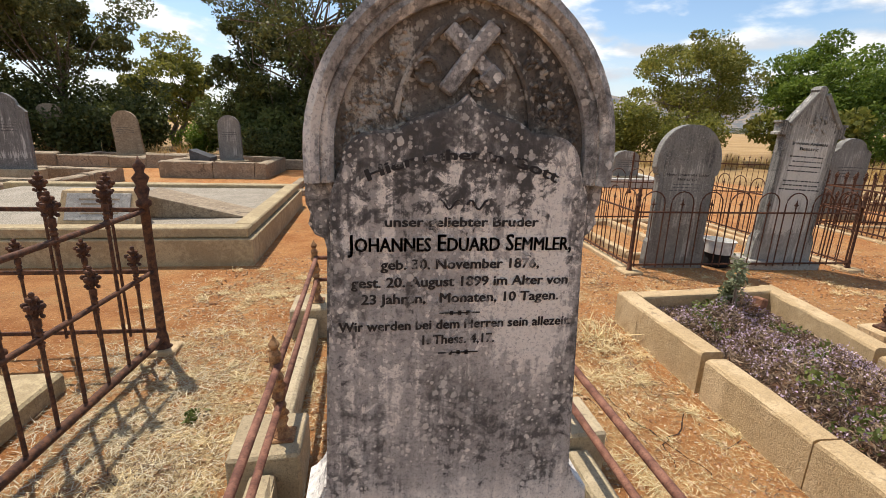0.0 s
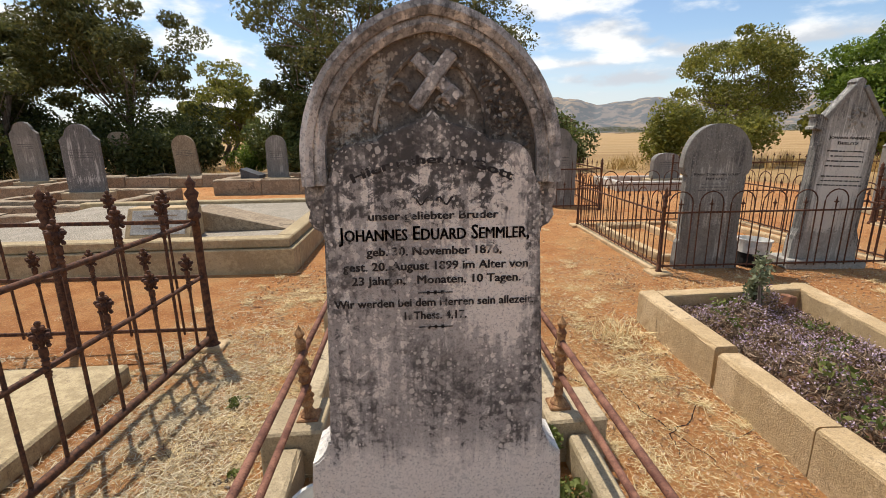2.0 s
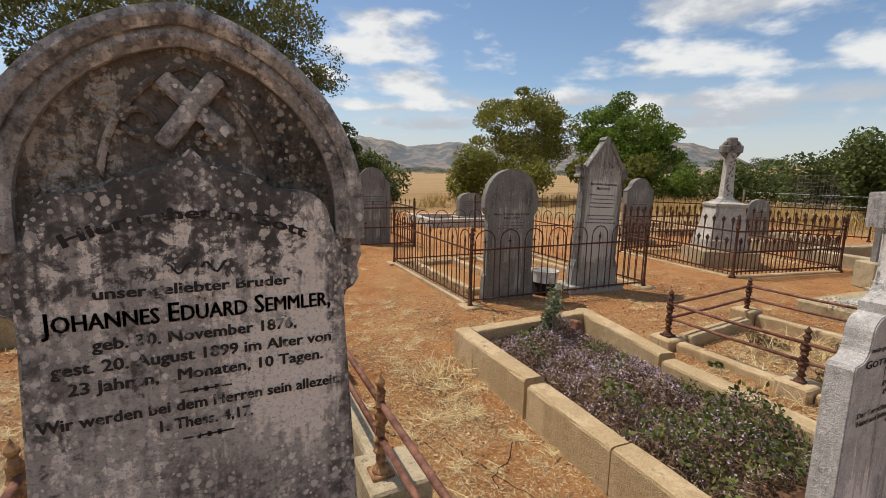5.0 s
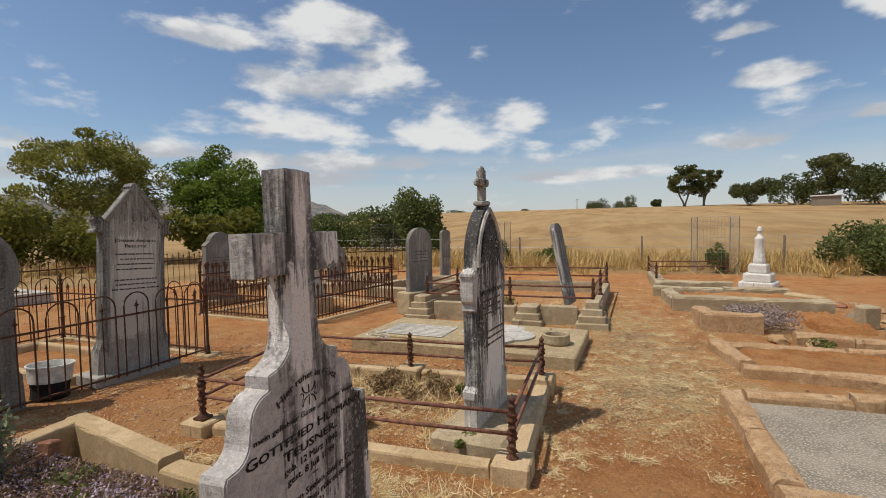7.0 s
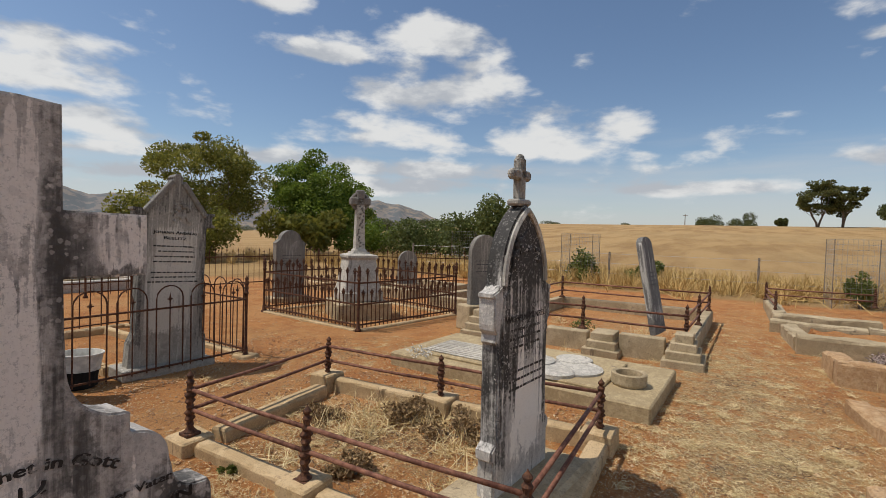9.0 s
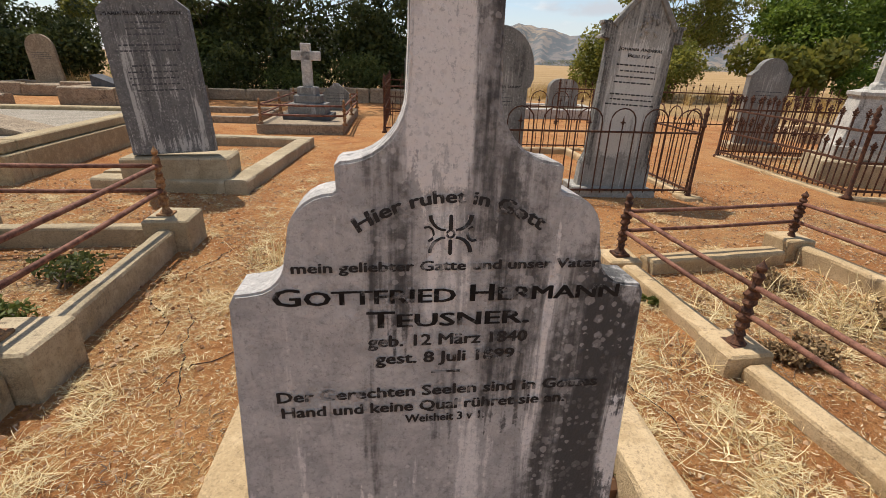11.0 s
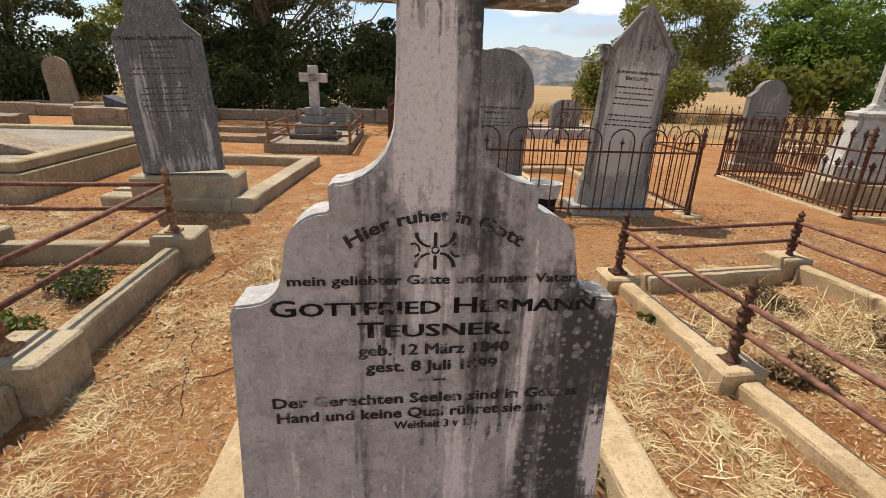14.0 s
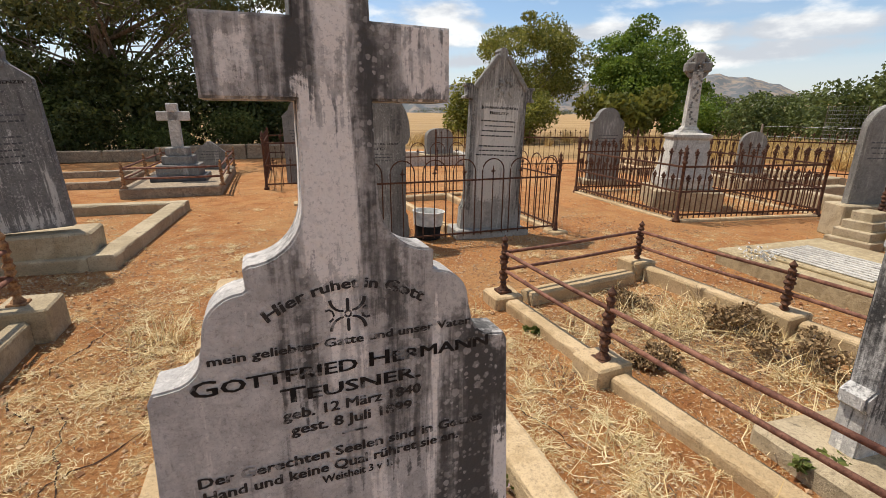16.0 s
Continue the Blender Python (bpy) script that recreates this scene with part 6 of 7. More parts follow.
grave_fillings()
filled_graves()
far_graves()
white_statue()
back_left_graves()
tin_tub()
hoop_fence()
spear_fence()
left_fence()
small_back_fence()
far_spear_fence()

# ---- trees and shrubs ----


def bush(label, x, y, w, d, h, leaf, seed, n=2500, size=0.09, name="shrub", lumps=9):
    rng = np.random.default_rng(seed)
    t = thing(name, label, "shrub", Matrix.Translation((x, y, rise(x, y))))
    cs = rng.uniform(-1, 1, size=(lumps, 3)) * (w * 0.36, d * 0.36, h * 0.28) + (0, 0, h * 0.50)
    k = rng.integers(0, lumps, n)
    u = rng.normal(size=(n, 3))
    u /= np.linalg.norm(u, axis=1)[:, None]
    r = rng.uniform(0.55, 1.08, size=(n, 1)) * rng.uniform(0.7, 1.1, size=(lumps, 1))[k]
    c = cs[k] + u * r * (w * 0.24, d * 0.24, h * 0.30)
    c = c[c[:, 2] > 0.02]
    v, f = leaf_cards(c, size, rng, 1.8, 0.0)
    tagged(cloud_mesh("foliage", v, f, leaf, t), kind="stuff")
    st = bmesh.new()
    for i in range(7):
        e = cs[i % lumps]
        merge(st, tube([(rng.uniform(-0.1, 0.1) * w, rng.uniform(-0.1, 0.1) * d, -0.05), (e[0] * 0.5, e[1] * 0.5, e[2] * 0.5), tuple(e)], 0.012 + 0.01 * h, 5, 0.006))
    part("stems", st, M_BARK, t)
    return t


def crown_tree(label, x, y, height, width, leaf, seed, size, clumps, per, base=0.25, ratio=0.16, trunks=2, hang=0.2, thick=0.17):
    """A tree whose limbs run out to rounded leaf clumps spread through an uneven crown."""
    rng = np.random.default_rng(seed)
    t = thing("tree", label, "tree", Matrix.Translation((x, y, rise(x, y))))
    u = rng.normal(size=(clumps, 3))
    u /= np.linalg.norm(u, axis=1)[:, None]
    r = rng.uniform(0.25, 1.0, clumps) ** 0.55
    mid, half_h = height * (base + 1) / 2, height * (1 - base) / 2
    rough = 1 + 0.28 * np.array([noise.noise(Vector((a[0] * 1.7 + seed, a[1] * 1.7, a[2] * 1.7))) for a in u])
    c = u * (r * rough)[:, None] * (width / 2 * 0.84, width / 2 * 0.84, half_h * 0.88)
    c[:, 2] += mid
    low = c[:, 2] < height * base
    c[low, 2] = height * base + rng.uniform(0, 0.15, low.sum()) * height
    wood = bmesh.new()
    feet = []
    for k in range(trunks):
        a = rng.uniform(0, 2 * math.pi)
        foot = Vector((0.12 * math.cos(a), 0.12 * math.sin(a), -0.1))
        pts = [tuple(foot)]
        for f in (0.25, 0.5, 0.75, 1.0):
            pts.append((width * 0.16 * f * math.cos(a) * (trunks > 1) + rng.normal(0, 0.06), width * 0.16 * f * math.sin(a) * (trunks > 1) + rng.normal(0, 0.06), height * (base + 0.18) * f))
        merge(wood, tube(pts, thick, 7, thick * 0.55))
        feet.append(pts)
    for e in c[::2]:
        pts = min(feet, key=lambda q: (q[-1][0] - e[0]) ** 2 + (q[-1][1] - e[1]) ** 2)
        s = Vector(pts[int(rng.integers(2, 5))])
        m = s.lerp(Vector(e), 0.5) + Vector(rng.normal(0, 0.05 * width, 3) * (1, 1, 0.5))
        merge(wood, tube([tuple(s), tuple(m), tuple(e)], thick * 0.22, 5, 0.010))
    part("trunk", wood, M_BARK, t, smooth=True)
    idx = np.repeat(np.arange(clumps), per)
    o = rng.normal(size=(len(idx), 3))
    o /= np.linalg.norm(o, axis=1)[:, None]
    o *= (rng.uniform(0.2, 1.0, len(idx)) ** 0.5)[:, None] * (width * ratio * rng.uniform(0.6, 1.25, clumps))[idx][:, None] * (1, 1, 0.62)
    q = c[idx] + o
    q = q[q[:, 2] > 0.1]
    v, f = leaf_cards(q, size, rng, 2.0, hang)
    tagged(cloud_mesh("crown", v, f, leaf, t), kind="stuff")


crown_tree("large gum tree with dark trunk and spreading loose crown", -1.0, 20.5, 9.2, 14.5, M_GUM, 3, 0.075, 150, 300, 0.32, 0.060, 2, 0.5, 0.2)
crown_tree("dark low-branched tree over the back wall", -3.6, 20.4, 5.6, 6.4, M_DARKLEAF, 5, 0.085, 70, 190, 0.14, 0.085, 3, 0.3)
crown_tree("dark low-branched tree over the back wall", 3.4, 20.4, 4.6, 5.5, M_DARKLEAF, 6, 0.085, 44, 220, 0.12, 0.10, 2, 0.3)
crown_tree("tall gum tree with open brownish crown", -12.6, 22.5, 8.4, 7.6, M_GUM, 7, 0.085, 64, 460, 0.30, 0.115, 1, 0.4, 0.2)
crown_tree("tall gum tree with leaning limbs", -17.8, 21.4, 7.6, 8.4, M_GUM, 9, 0.085, 66, 460, 0.26, 0.105, 2, 0.4, 0.18)
crown_tree("pale olive-leaved tree among the back shrubs", -10.2, 27.0, 5.6, 5.4, M_OLIVE, 12, 0.10, 44, 240, 0.2, 0.12, 2)
crown_tree("yellow-green spreading tree beyond the fences", 17.2, 24.4, 7.0, 8.0, M_OLIVE, 15, 0.08, 85, 300, 0.22, 0.095, 3, 0.2, 0.13)
crown_tree("dense bright green tree beyond the fences", 23.0, 21.6, 6.4, 7.0, M_GREEN, 21, 0.09, 80, 520, 0.10, 0.135, 3, 0.2, 0.15)
bush("yellow-green low shrub at the tree's foot", 19.6, 19.6, 4.4, 3.4, 3.0, M_OLIVE, 24, 3600, 0.16)
for i, (x, y, w, d, h, mt, lab) in enumerate((
        (2.6, 18.6, 5.0, 3.0, 3.4, M_DARKLEAF, "dense dark shrub under the gum tree"), (-1.6, 18.4, 4.6, 3.0, 3.2, M_DARKLEAF, "dense dark shrub under the gum tree"),
        (-4.4, 20.4, 3.6, 3.0, 2.9, M_SHRUB, "grey-green shrub behind the headstones"), (-10.4, 21.6, 4.0, 3.0, 3.0, M_DARKLEAF, "dark shrub behind the headstones"),
        (-13.4, 23.6, 5.4, 3.4, 3.2, M_DARKLEAF, "dark shrub behind the headstones"), (-18.0, 22.6, 5.6, 3.4, 3.2, M_DARKLEAF, "dark shrub behind the headstones"),
        (-7.6, 22.0, 2.8, 1.5, 1.6, M_GREEN, "bright green leafy shrub in the sun"), (-22.0, 18.0, 6.0, 4.0, 4.2, M_DARKLEAF, "dark shrub at the cemetery's edge"),
        (6.0, 20.6, 3.6, 2.6, 2.6, M_SHRUB, "grey-green shrub near the open field"), (8.4, 27.5, 2.6, 2.0, 2.6, M_TWIG, "leafless twiggy bush in the dry grass"),
        (14.5, 20.5, 3.0, 2.4, 2.6, M_OLIVE, "yellow-green bush at the field's edge"),
        (24.4, 14.6, 6.0, 3.6, 2.7, M_SHRUB, "olive-green shrub along the boundary"), (24.0, 11.2, 5.6, 3.4, 2.6, M_SHRUB, "olive-green shrub along the boundary"),
        (22.8, 17.4, 3.6, 2.8, 2.4, M_GREEN, "green shrub along the boundary"), (22.0, 8.8, 3.2, 2.4, 3.2, M_SHRUB, "tall grey-green shrub at the fence"),
        (19.2, 4.3, 1.5, 1.3, 1.3, M_HERB, "small leafy bush beside the wire guard"), (19.4, 2.4, 2.2, 1.4, 0.9, M_HERB, "low weedy bush in the dry grass"),
        (17.6, -3.1, 0.7, 0.6, 0.95, M_HERB, "young leafy plant in a wire guard"),
        (-13.6, 19.6, 5.0, 2.4, 2.5, M_DARKLEAF, "dark shrub behind the headstones"), (-18.0, 19.2, 5.4, 2.4, 2.8, M_DARKLEAF, "dark shrub behind the headstones"), (-10.0, 20.2, 3.6, 2.0, 2.3, M_DARKLEAF, "dark shrub behind the headstones"), (-5.6, 21.8, 3.0, 2.0, 2.3, M_SHRUB, "grey-green shrub behind the headstones"),
        (12.8, 22.0, 3.4, 2.6, 3.0, M_OLIVE, "yellow-green bush at the field's edge"),
        (18.2, -7.0, 3.0, 2.2, 2.0, M_SHRUB, "grey-green rounded shrub at the fence"), (18.0, -9.6, 3.4, 2.2, 1.7, M_SHRUB, "grey-green rounded shrub at the fence"),
        (0.6, 17.2, 3.6, 1.6, 1.8, M_SHRUB, "low grey-green shrub behind the wall"), (-2.8, 17.2, 3.6, 1.6, 1.7, M_DARKLEAF, "low dark shrub behind the wall"), (4.2, 17.6, 3.2, 1.8, 2.0, M_DARKLEAF, "low dark shrub behind the wall"), (-4.3, 18.9, 2.2, 1.6, 1.6, M_SHRUB, "grey-green shrub behind the headstones"), (-11.0, 21.3, 4.0, 1.6, 1.9, M_DARKLEAF, "dark shrub behind the headstones"), (-15.6, 21.6, 4.0, 1.6, 1.9, M_DARKLEAF, "dark shrub behind the headstones"), (-3.6, 18.6, 3.4, 2.4, 2.3, M_SHRUB, "grey-green shrub behind the low wall"))):
    big = h > 2.2
    bush(lab, x, y, w, d, h, mt, 40 + i, 9000 if big else (7000 if w > 2.5 else 2600), 0.09 if big else (0.055 if w > 1.2 else 0.04), lumps=14 if big else 8)
for i, (hd, dist, w, h, tall) in enumerate(((97.6, 165, 13, 15, 1), (99.4, 168, 11, 14, 1), (88.5, 300, 20, 11, 0), (91.5, 300, 20, 13, 0), (94.8, 260, 7, 7, 0), (103.5, 150, 10, 8, 0), (107, 140, 12, 10, 0), (110, 135, 13, 13, 1),
                                            (113, 130, 12, 11, 0), (116.5, 125, 12, 12, 0), (120, 125, 14, 14, 1), (124, 120, 14, 13, 0), (80, 420, 22, 9, 0), (72, 420, 26, 10, 0), (66, 380, 24, 10, 0), (61, 330, 20, 9, 0), (57, 320, 24, 9, 0), (52, 300, 22, 10, 0), (47, 480, 40, 7, 0), (42, 520, 60, 8, 0), (36, 500, 60, 7, 0), (30, 460, 50, 7, 0), (24, 430, 60, 8, 0))):
    a = radians(hd)
    x, y = dist * math.sin(a), dist * math.cos(a)
    if tall:
        crown_tree("far gum tree on the crest of the field", x, y, h * 0.9, w * 1.0, M_GUM, 70 + i, 0.27, 56, 170, 0.20, 0.105, 2, 0.2, 0.3)
    else:
        bush("far dark trees along the crest of the field", x, y, w * 1.5, w * 0.7, h * 0.78, M_DARKLEAF, 70 + i, 5200, 0.32, "distant_trees")

# ---- plants, straw and litter ----


def blades(name, label, spots, material, seed, length, width, lift, category="dry grass", z=0.004, bend=0.3, power=1.6, share=1.0):
    """Thin bent blades. spots: centre x, y, spread x, y, count, lift scale."""
    rng = np.random.default_rng(seed)
    P = []
    for cx, cy, sx, sy, n in spots:
        n = int(n * share)
        k = rng.normal(size=(n, 2)) * (sx * 0.5, sy * 0.5) + (cx, cy)
        # gather into tufts
        t = rng.normal(size=(max(2, n // 60), 2)) * (sx * 0.5, sy * 0.5) + (cx, cy)
        idx = rng.integers(0, len(t), n)
        near = t[idx] + rng.normal(size=(n, 2)) * 0.085
        pick = rng.random(n) < 0.86
        k[pick] = near[pick]
        P.append(k)
    P = np.concatenate(P)
    n = len(P)
    a = rng.uniform(0, 2 * np.pi, n)
    L = length * rng.uniform(0.4, 1.3, n)
    up = lift * rng.uniform(0.0, 1.0, n) ** power
    d = np.stack([np.cos(a) * np.cos(up), np.sin(a) * np.cos(up), np.sin(up)], 1)
    s = np.stack([-np.sin(a), np.cos(a), rng.normal(0, 0.5, n)], 1) * (width * rng.uniform(0.6, 1.3, n))[:, None] * 0.5
    base = np.concatenate([P, np.full((n, 1), z) + rng.uniform(0, 0.012, (n, 1))], 1)
    curl = np.stack([-np.sin(a), np.cos(a), np.zeros(n)], 1) * (L * rng.normal(0, bend, n))[:, None] * 0.35
    mid = base + d * L[:, None] * 0.5 + curl
    tip = base + d * L[:, None]
    tip[:, 2] -= 0.15 * L * np.sin(up)
    v = np.stack([base - s, base + s, mid + s * 0.9, mid - s * 0.9, tip], 1).reshape(-1, 3)
    i = np.arange(n)[:, None] * 5
    quads = (i + np.array([[0, 1, 2, 3]])).tolist()
    tris = (i + np.array([[3, 2, 4]])).tolist()
    ob = cloud_mesh(name, v, quads + tris, material)
    return tagged(ob, label, category, kind="stuff")


blades("straw_litter", "pale dry straw scattered over the red soil", [
    (-1.05, 2.0, 0.9, 2.6, 7000), (-1.2, 3.4, 1.2, 0.7, 1500), (-0.7, 0.9, 0.5, 1.4, 1500), (1.62, 2.6, 0.55, 1.8, 5200), (1.5, 1.4, 0.5, 0.9, 1600), (1.15, 2.6, 0.35, 2.0, 1500),
    (3.62, 2.3, 0.34, 1.7, 3000), (3.5, 1.2, 0.4, 0.9, 1600), (4.8, 2.6, 1.0, 0.8, 3200), (4.8, 1.6, 1.0, 0.7, 2200), (5.6, -0.1, 1.0, 0.8, 2600), (6.2, 0.2, 0.8, 1.0, 1500), (5.3, -0.5, 0.8, 0.5, 1600),
    (7.6, -0.3, 2.2, 0.9, 6500), (10.5, -0.2, 3.0, 1.0, 5000), (6.4, -0.9, 0.8, 0.7, 2500), (1.4, 4.2, 1.6, 1.2, 1800), (1.9, 6.5, 1.2, 2.5, 1500), (0.3, 6.6, 1.0, 1.8, 2200), (-0.6, 4.6, 1.6, 0.7, 1300), (2.5, 4.4, 1.8, 0.5, 900),
    (6.5, 3.8, 1.5, 0.8, 1000), (0.1, 2.9, 0.7, 1.0, 1300), (1.65, 0.7, 0.4, 0.8, 1200), (3.4, 0.5, 0.5, 0.5, 1000), (3.5, 4.3, 1.6, 0.6, 900), (4.3, 6.3, 1.6, 1.6, 900), (8.9, 6.0, 1.3, 1.3, 1500), (7.2, -2.2, 0.8, 1.2, 900), (10, 1.8, 2.4, 1.6, 1500)],
    M_STRAW, 11, 0.05, 0.0017, 0.7, share=0.8)
blades("straw_chaff", "short bright broken straw strewn over the paths", [
    (1.4, 2.4, 0.8, 2.6, 4200), (1.8, 4.6, 3.0, 1.4, 3600), (3.6, 2.2, 0.5, 2.4, 1800), (-0.9, 2.2, 1.2, 3.0, 4200), (6.4, 3.9, 2.4, 1.2, 2200), (8.2, -0.3, 4.2, 1.6, 9000), (5.8, -0.3, 1.4, 1.2, 3600), (4.8, 2.1, 1.2, 1.4, 3000), (2.0, 7.0, 2.0, 3.0, 2200), (0.2, 2.8, 0.8, 1.4, 1400), (12.5, -0.2, 3.0, 2.4, 3000), (10.5, -2.8, 4.2, 3.0, 7000), (13.5, -2.0, 3.0, 2.6, 4000)],
    M_STRAW, 15, 0.03, 0.0024, 0.4, "litter", share=0.8)
blades("fence_straw", "coarse greyed straw matted along the iron fence", [
    (-1.25, 2.4, 0.7, 1.6, 5200), (-1.2, 1.2, 0.6, 1.4, 3600), (-2.4, 3.1, 1.4, 0.4, 1500), (-1.72, 2.0, 0.12, 2.2, 1200)],
    M_OLDSTRAW, 16, 0.075, 0.0030, 0.5, "litter")
blades("grey_straw", "greyed trampled straw and twigs on the soil", [
    (-1.05, 1.7, 0.8, 2.6, 3500), (1.6, 2.6, 0.6, 2.0, 1200), (4.8, 2.2, 1.0, 1.4, 3200), (5.2, 1.9, 0.5, 0.6, 2500), (6.2, 3.9, 2.4, 1.2, 1800), (1.6, 4.4, 2.0, 1.6, 2200), (7.5, -0.4, 3.0, 1.2, 2600), (3.6, 2.2, 0.4, 1.8, 900), (2.0, 5.5, 3.0, 2.5, 1200), (5.6, -0.1, 1.2, 1.0, 900), (0.1, 2.8, 0.7, 1.2, 900), (0.2, 1.7, 0.6, 0.5, 700), (8.5, 0.0, 4.0, 1.4, 1200)],
    M_TWIG, 12, 0.055, 0.0035, 0.4, "litter", share=0.6)
blades("dry_weeds", "tufts of dry standing weeds among the graves", [
    (4.7, 2.55, 0.9, 0.7, 700), (5.3, 2.2, 0.4, 0.5, 500), (5.1, 1.4, 0.6, 0.4, 400), (1.72, 3.3, 0.2, 0.5, 250), (3.65, 1.2, 0.2, 0.8, 300), (9.6, -1.9, 0.6, 0.6, 900), (10.6, 1.8, 1.6, 1.4, 700), (9.0, 5.6, 1.2, 1.2, 900), (13.8, -2.0, 1.2, 1.0, 400)],
    M_STRAW, 13, 0.20, 0.0045, 1.35)


def field_edge():
    """Tall dry grass between the graves and the stubble."""
    spots = [(19.5, y, 2.6, 2.6, 1500) for y in range(-14, 18, 2)] + [(21.6, y, 2.6, 3.0, 900) for y in range(-14, 16, 3)] + [(x, 20.6, 2.4, 2.4, 420) for x in range(4, 20, 2)] + [(-9, 19.8, 8, 1.2, 900), (-18, 19, 6, 3, 700)]
    ob = blades("tall_dry_grass", "tall golden dry grass along the field's edge", spots, M_DRYGRASS, 14, 0.70, 0.016, 1.5, "grass", 0.0, 0.4, 0.45)
    me = ob.data
    for v in me.vertices:
        v.co.z += rise(v.co.x, v.co.y)


field_edge()


def lavender_bed():
    rng = np.random.default_rng(31)
    t = thing("lavender", "dry spreading lavender with faded purple heads filling the bed", "plants", Matrix.Translation((2.6, 2.3, 0.15)))
    n = 15000
    c = np.stack([rng.uniform(-0.50, 0.56, n), rng.uniform(-1.05, 1.2, n), np.zeros(n)], 1)
    bumps = rng.uniform(-1, 1, size=(20, 2)) * (0.5, 1.15)
    hgt = 0.025 + 0.19 * np.exp(-np.min(((c[:, None, :2] - bumps[None]) ** 2).sum(2), axis=1) / 0.022)
    c[:, 2] = hgt * rng.uniform(0.1, 1.0, n)
    v, f = leaf_cards(c, 0.0075, rng, 8.0)
    tagged(cloud_mesh("twig_mass", v, f, M_LAVTWIG, t), kind="stuff")
    m = 5600
    k = rng.integers(0, n, m)
    p = np.stack([c[k, 0], c[k, 1], hgt[k] * rng.uniform(0.85, 1.15, m)], 1) + rng.normal(size=(m, 3)) * 0.008
    v, f = leaf_cards(p, 0.0105, rng, 1.5)
    tagged(cloud_mesh("flower_mass", v, f, M_HEATHER, t), kind="stuff")
    g = p[(p[:, 1] < -0.45) | (np.sin(p[:, 0] * 9 + 1.0) * np.sin(p[:, 1] * 7) > 0.55)]
    v, f = leaf_cards(g + rng.normal(size=g.shape) * 0.02 + (0, 0, 0.01), 0.019, rng, 2.0)
    tagged(cloud_mesh("green_leaves", v, f, M_HERB, t), kind="stuff")


lavender_bed()
bush("upright leafy plant at the head of the bed", 2.86, 3.34, 0.30, 0.30, 0.60, M_SAGE, 90, 620, 0.024, "leafy_plant", 6).matrix_basis.translation.z += 0.12
for i, (x, y, w, h, mt) in enumerate(((0.46, 2.98, 0.50, 0.18, M_DARKLEAF), (0.40, 2.55, 0.46, 0.14, M_HERB), (0.60, 1.85, 0.34, 0.24, M_HERB), (0.64, 1.55, 0.34, 0.25, M_HERB), (0.66, 1.24, 0.28, 0.20, M_DARKLEAF), (-0.30, 1.6, 0.22, 0.16, M_HERB))):
    bush("low green cushion plant inside the railed grave", x, y, w, w, h, mt, 100 + i, 700, 0.020, "cushion_plant", 7)
for i, (x, y, w, h) in enumerate(((5.32, 1.35, 0.26, 0.12), (4.35, 0.98, 0.22, 0.13), (3.95, 2.55, 0.10, 0.06), (9.9, 2.0, 0.6, 0.25), (8.0, -2.4, 0.35, 0.14), (-1.0, 2.6, 0.16, 0.03), (-0.85, 1.9, 0.14, 0.03), (0.70, 2.3, 0.32, 0.16), (11.2, -2.0, 0.5, 0.2))):
    bush("small green weed in the dry soil", x, y, w, w, h, M_HERB, 120 + i, 320, 0.022, "weed", 5)
for i, (x, y, w, h) in enumerate(((5.30, 2.05, 0.42, 0.20), (5.28, 1.62, 0.46, 0.18), (4.9, 2.7, 0.36, 0.12), (4.4, 1.9, 0.30, 0.10))):
    bush("dead brown weed heaped in the railed grave", x, y, w, w, h, M_DEADWEED, 150 + i, 1500, 0.016, "dry_weed", 8)
bush("grey dry lavender bush between tumbled kerbs", 9.35, -2.0, 1.1, 0.9, 0.36, M_MAUVE, 140, 5200, 0.017, "dry_bush", 14)


def soil_cracks():
    bm = bmesh.new()
    rng = random.Random(8)
    for (x, y), (dx, dy), n in (((1.55, 1.75), (-0.02, 0.13), 9), ((1.38, 1.9), (0.05, 0.09), 9), ((1.10, 3.0), (0.03, 0.10), 8), ((1.25, 2.4), (-0.06, 0.10), 7), ((1.72, 2.0), (0.09, 0.05), 6), ((-0.9, 1.4), (0.05, 0.11), 6), ((3.52, 1.5), (-0.03, 0.12), 8), ((1.0, 1.1), (0.08, 0.05), 6)):
        p = Vector((x, y))
        last = None
        n = n * 2
        for i in range(n):
            w = 0.0042 * math.sin(math.pi * (i + 0.6) / n) * rng.uniform(0.5, 1.3) + 0.0006
            z = rise(p.x, p.y) + 0.004
            d = Vector((dy, -dx)).normalized() * w
            a, b = bm.verts.new((p.x - d.x, p.y - d.y, z)), bm.verts.new((p.x + d.x, p.y + d.y, z))
            if last:
                bm.faces.new((last[0], last[1], b, a))
            last = (a, b)
            p = p + Vector((dx, dy)) * rng.uniform(0.2, 0.6) + Vector((rng.uniform(-0.03, 0.03), rng.uniform(-0.02, 0.02)))
    ob = part("soil_cracks", bm, M_CRACK)
    tagged(ob, "thin dark drying cracks in the red soil", "cracks", kind="stuff")


soil_cracks()


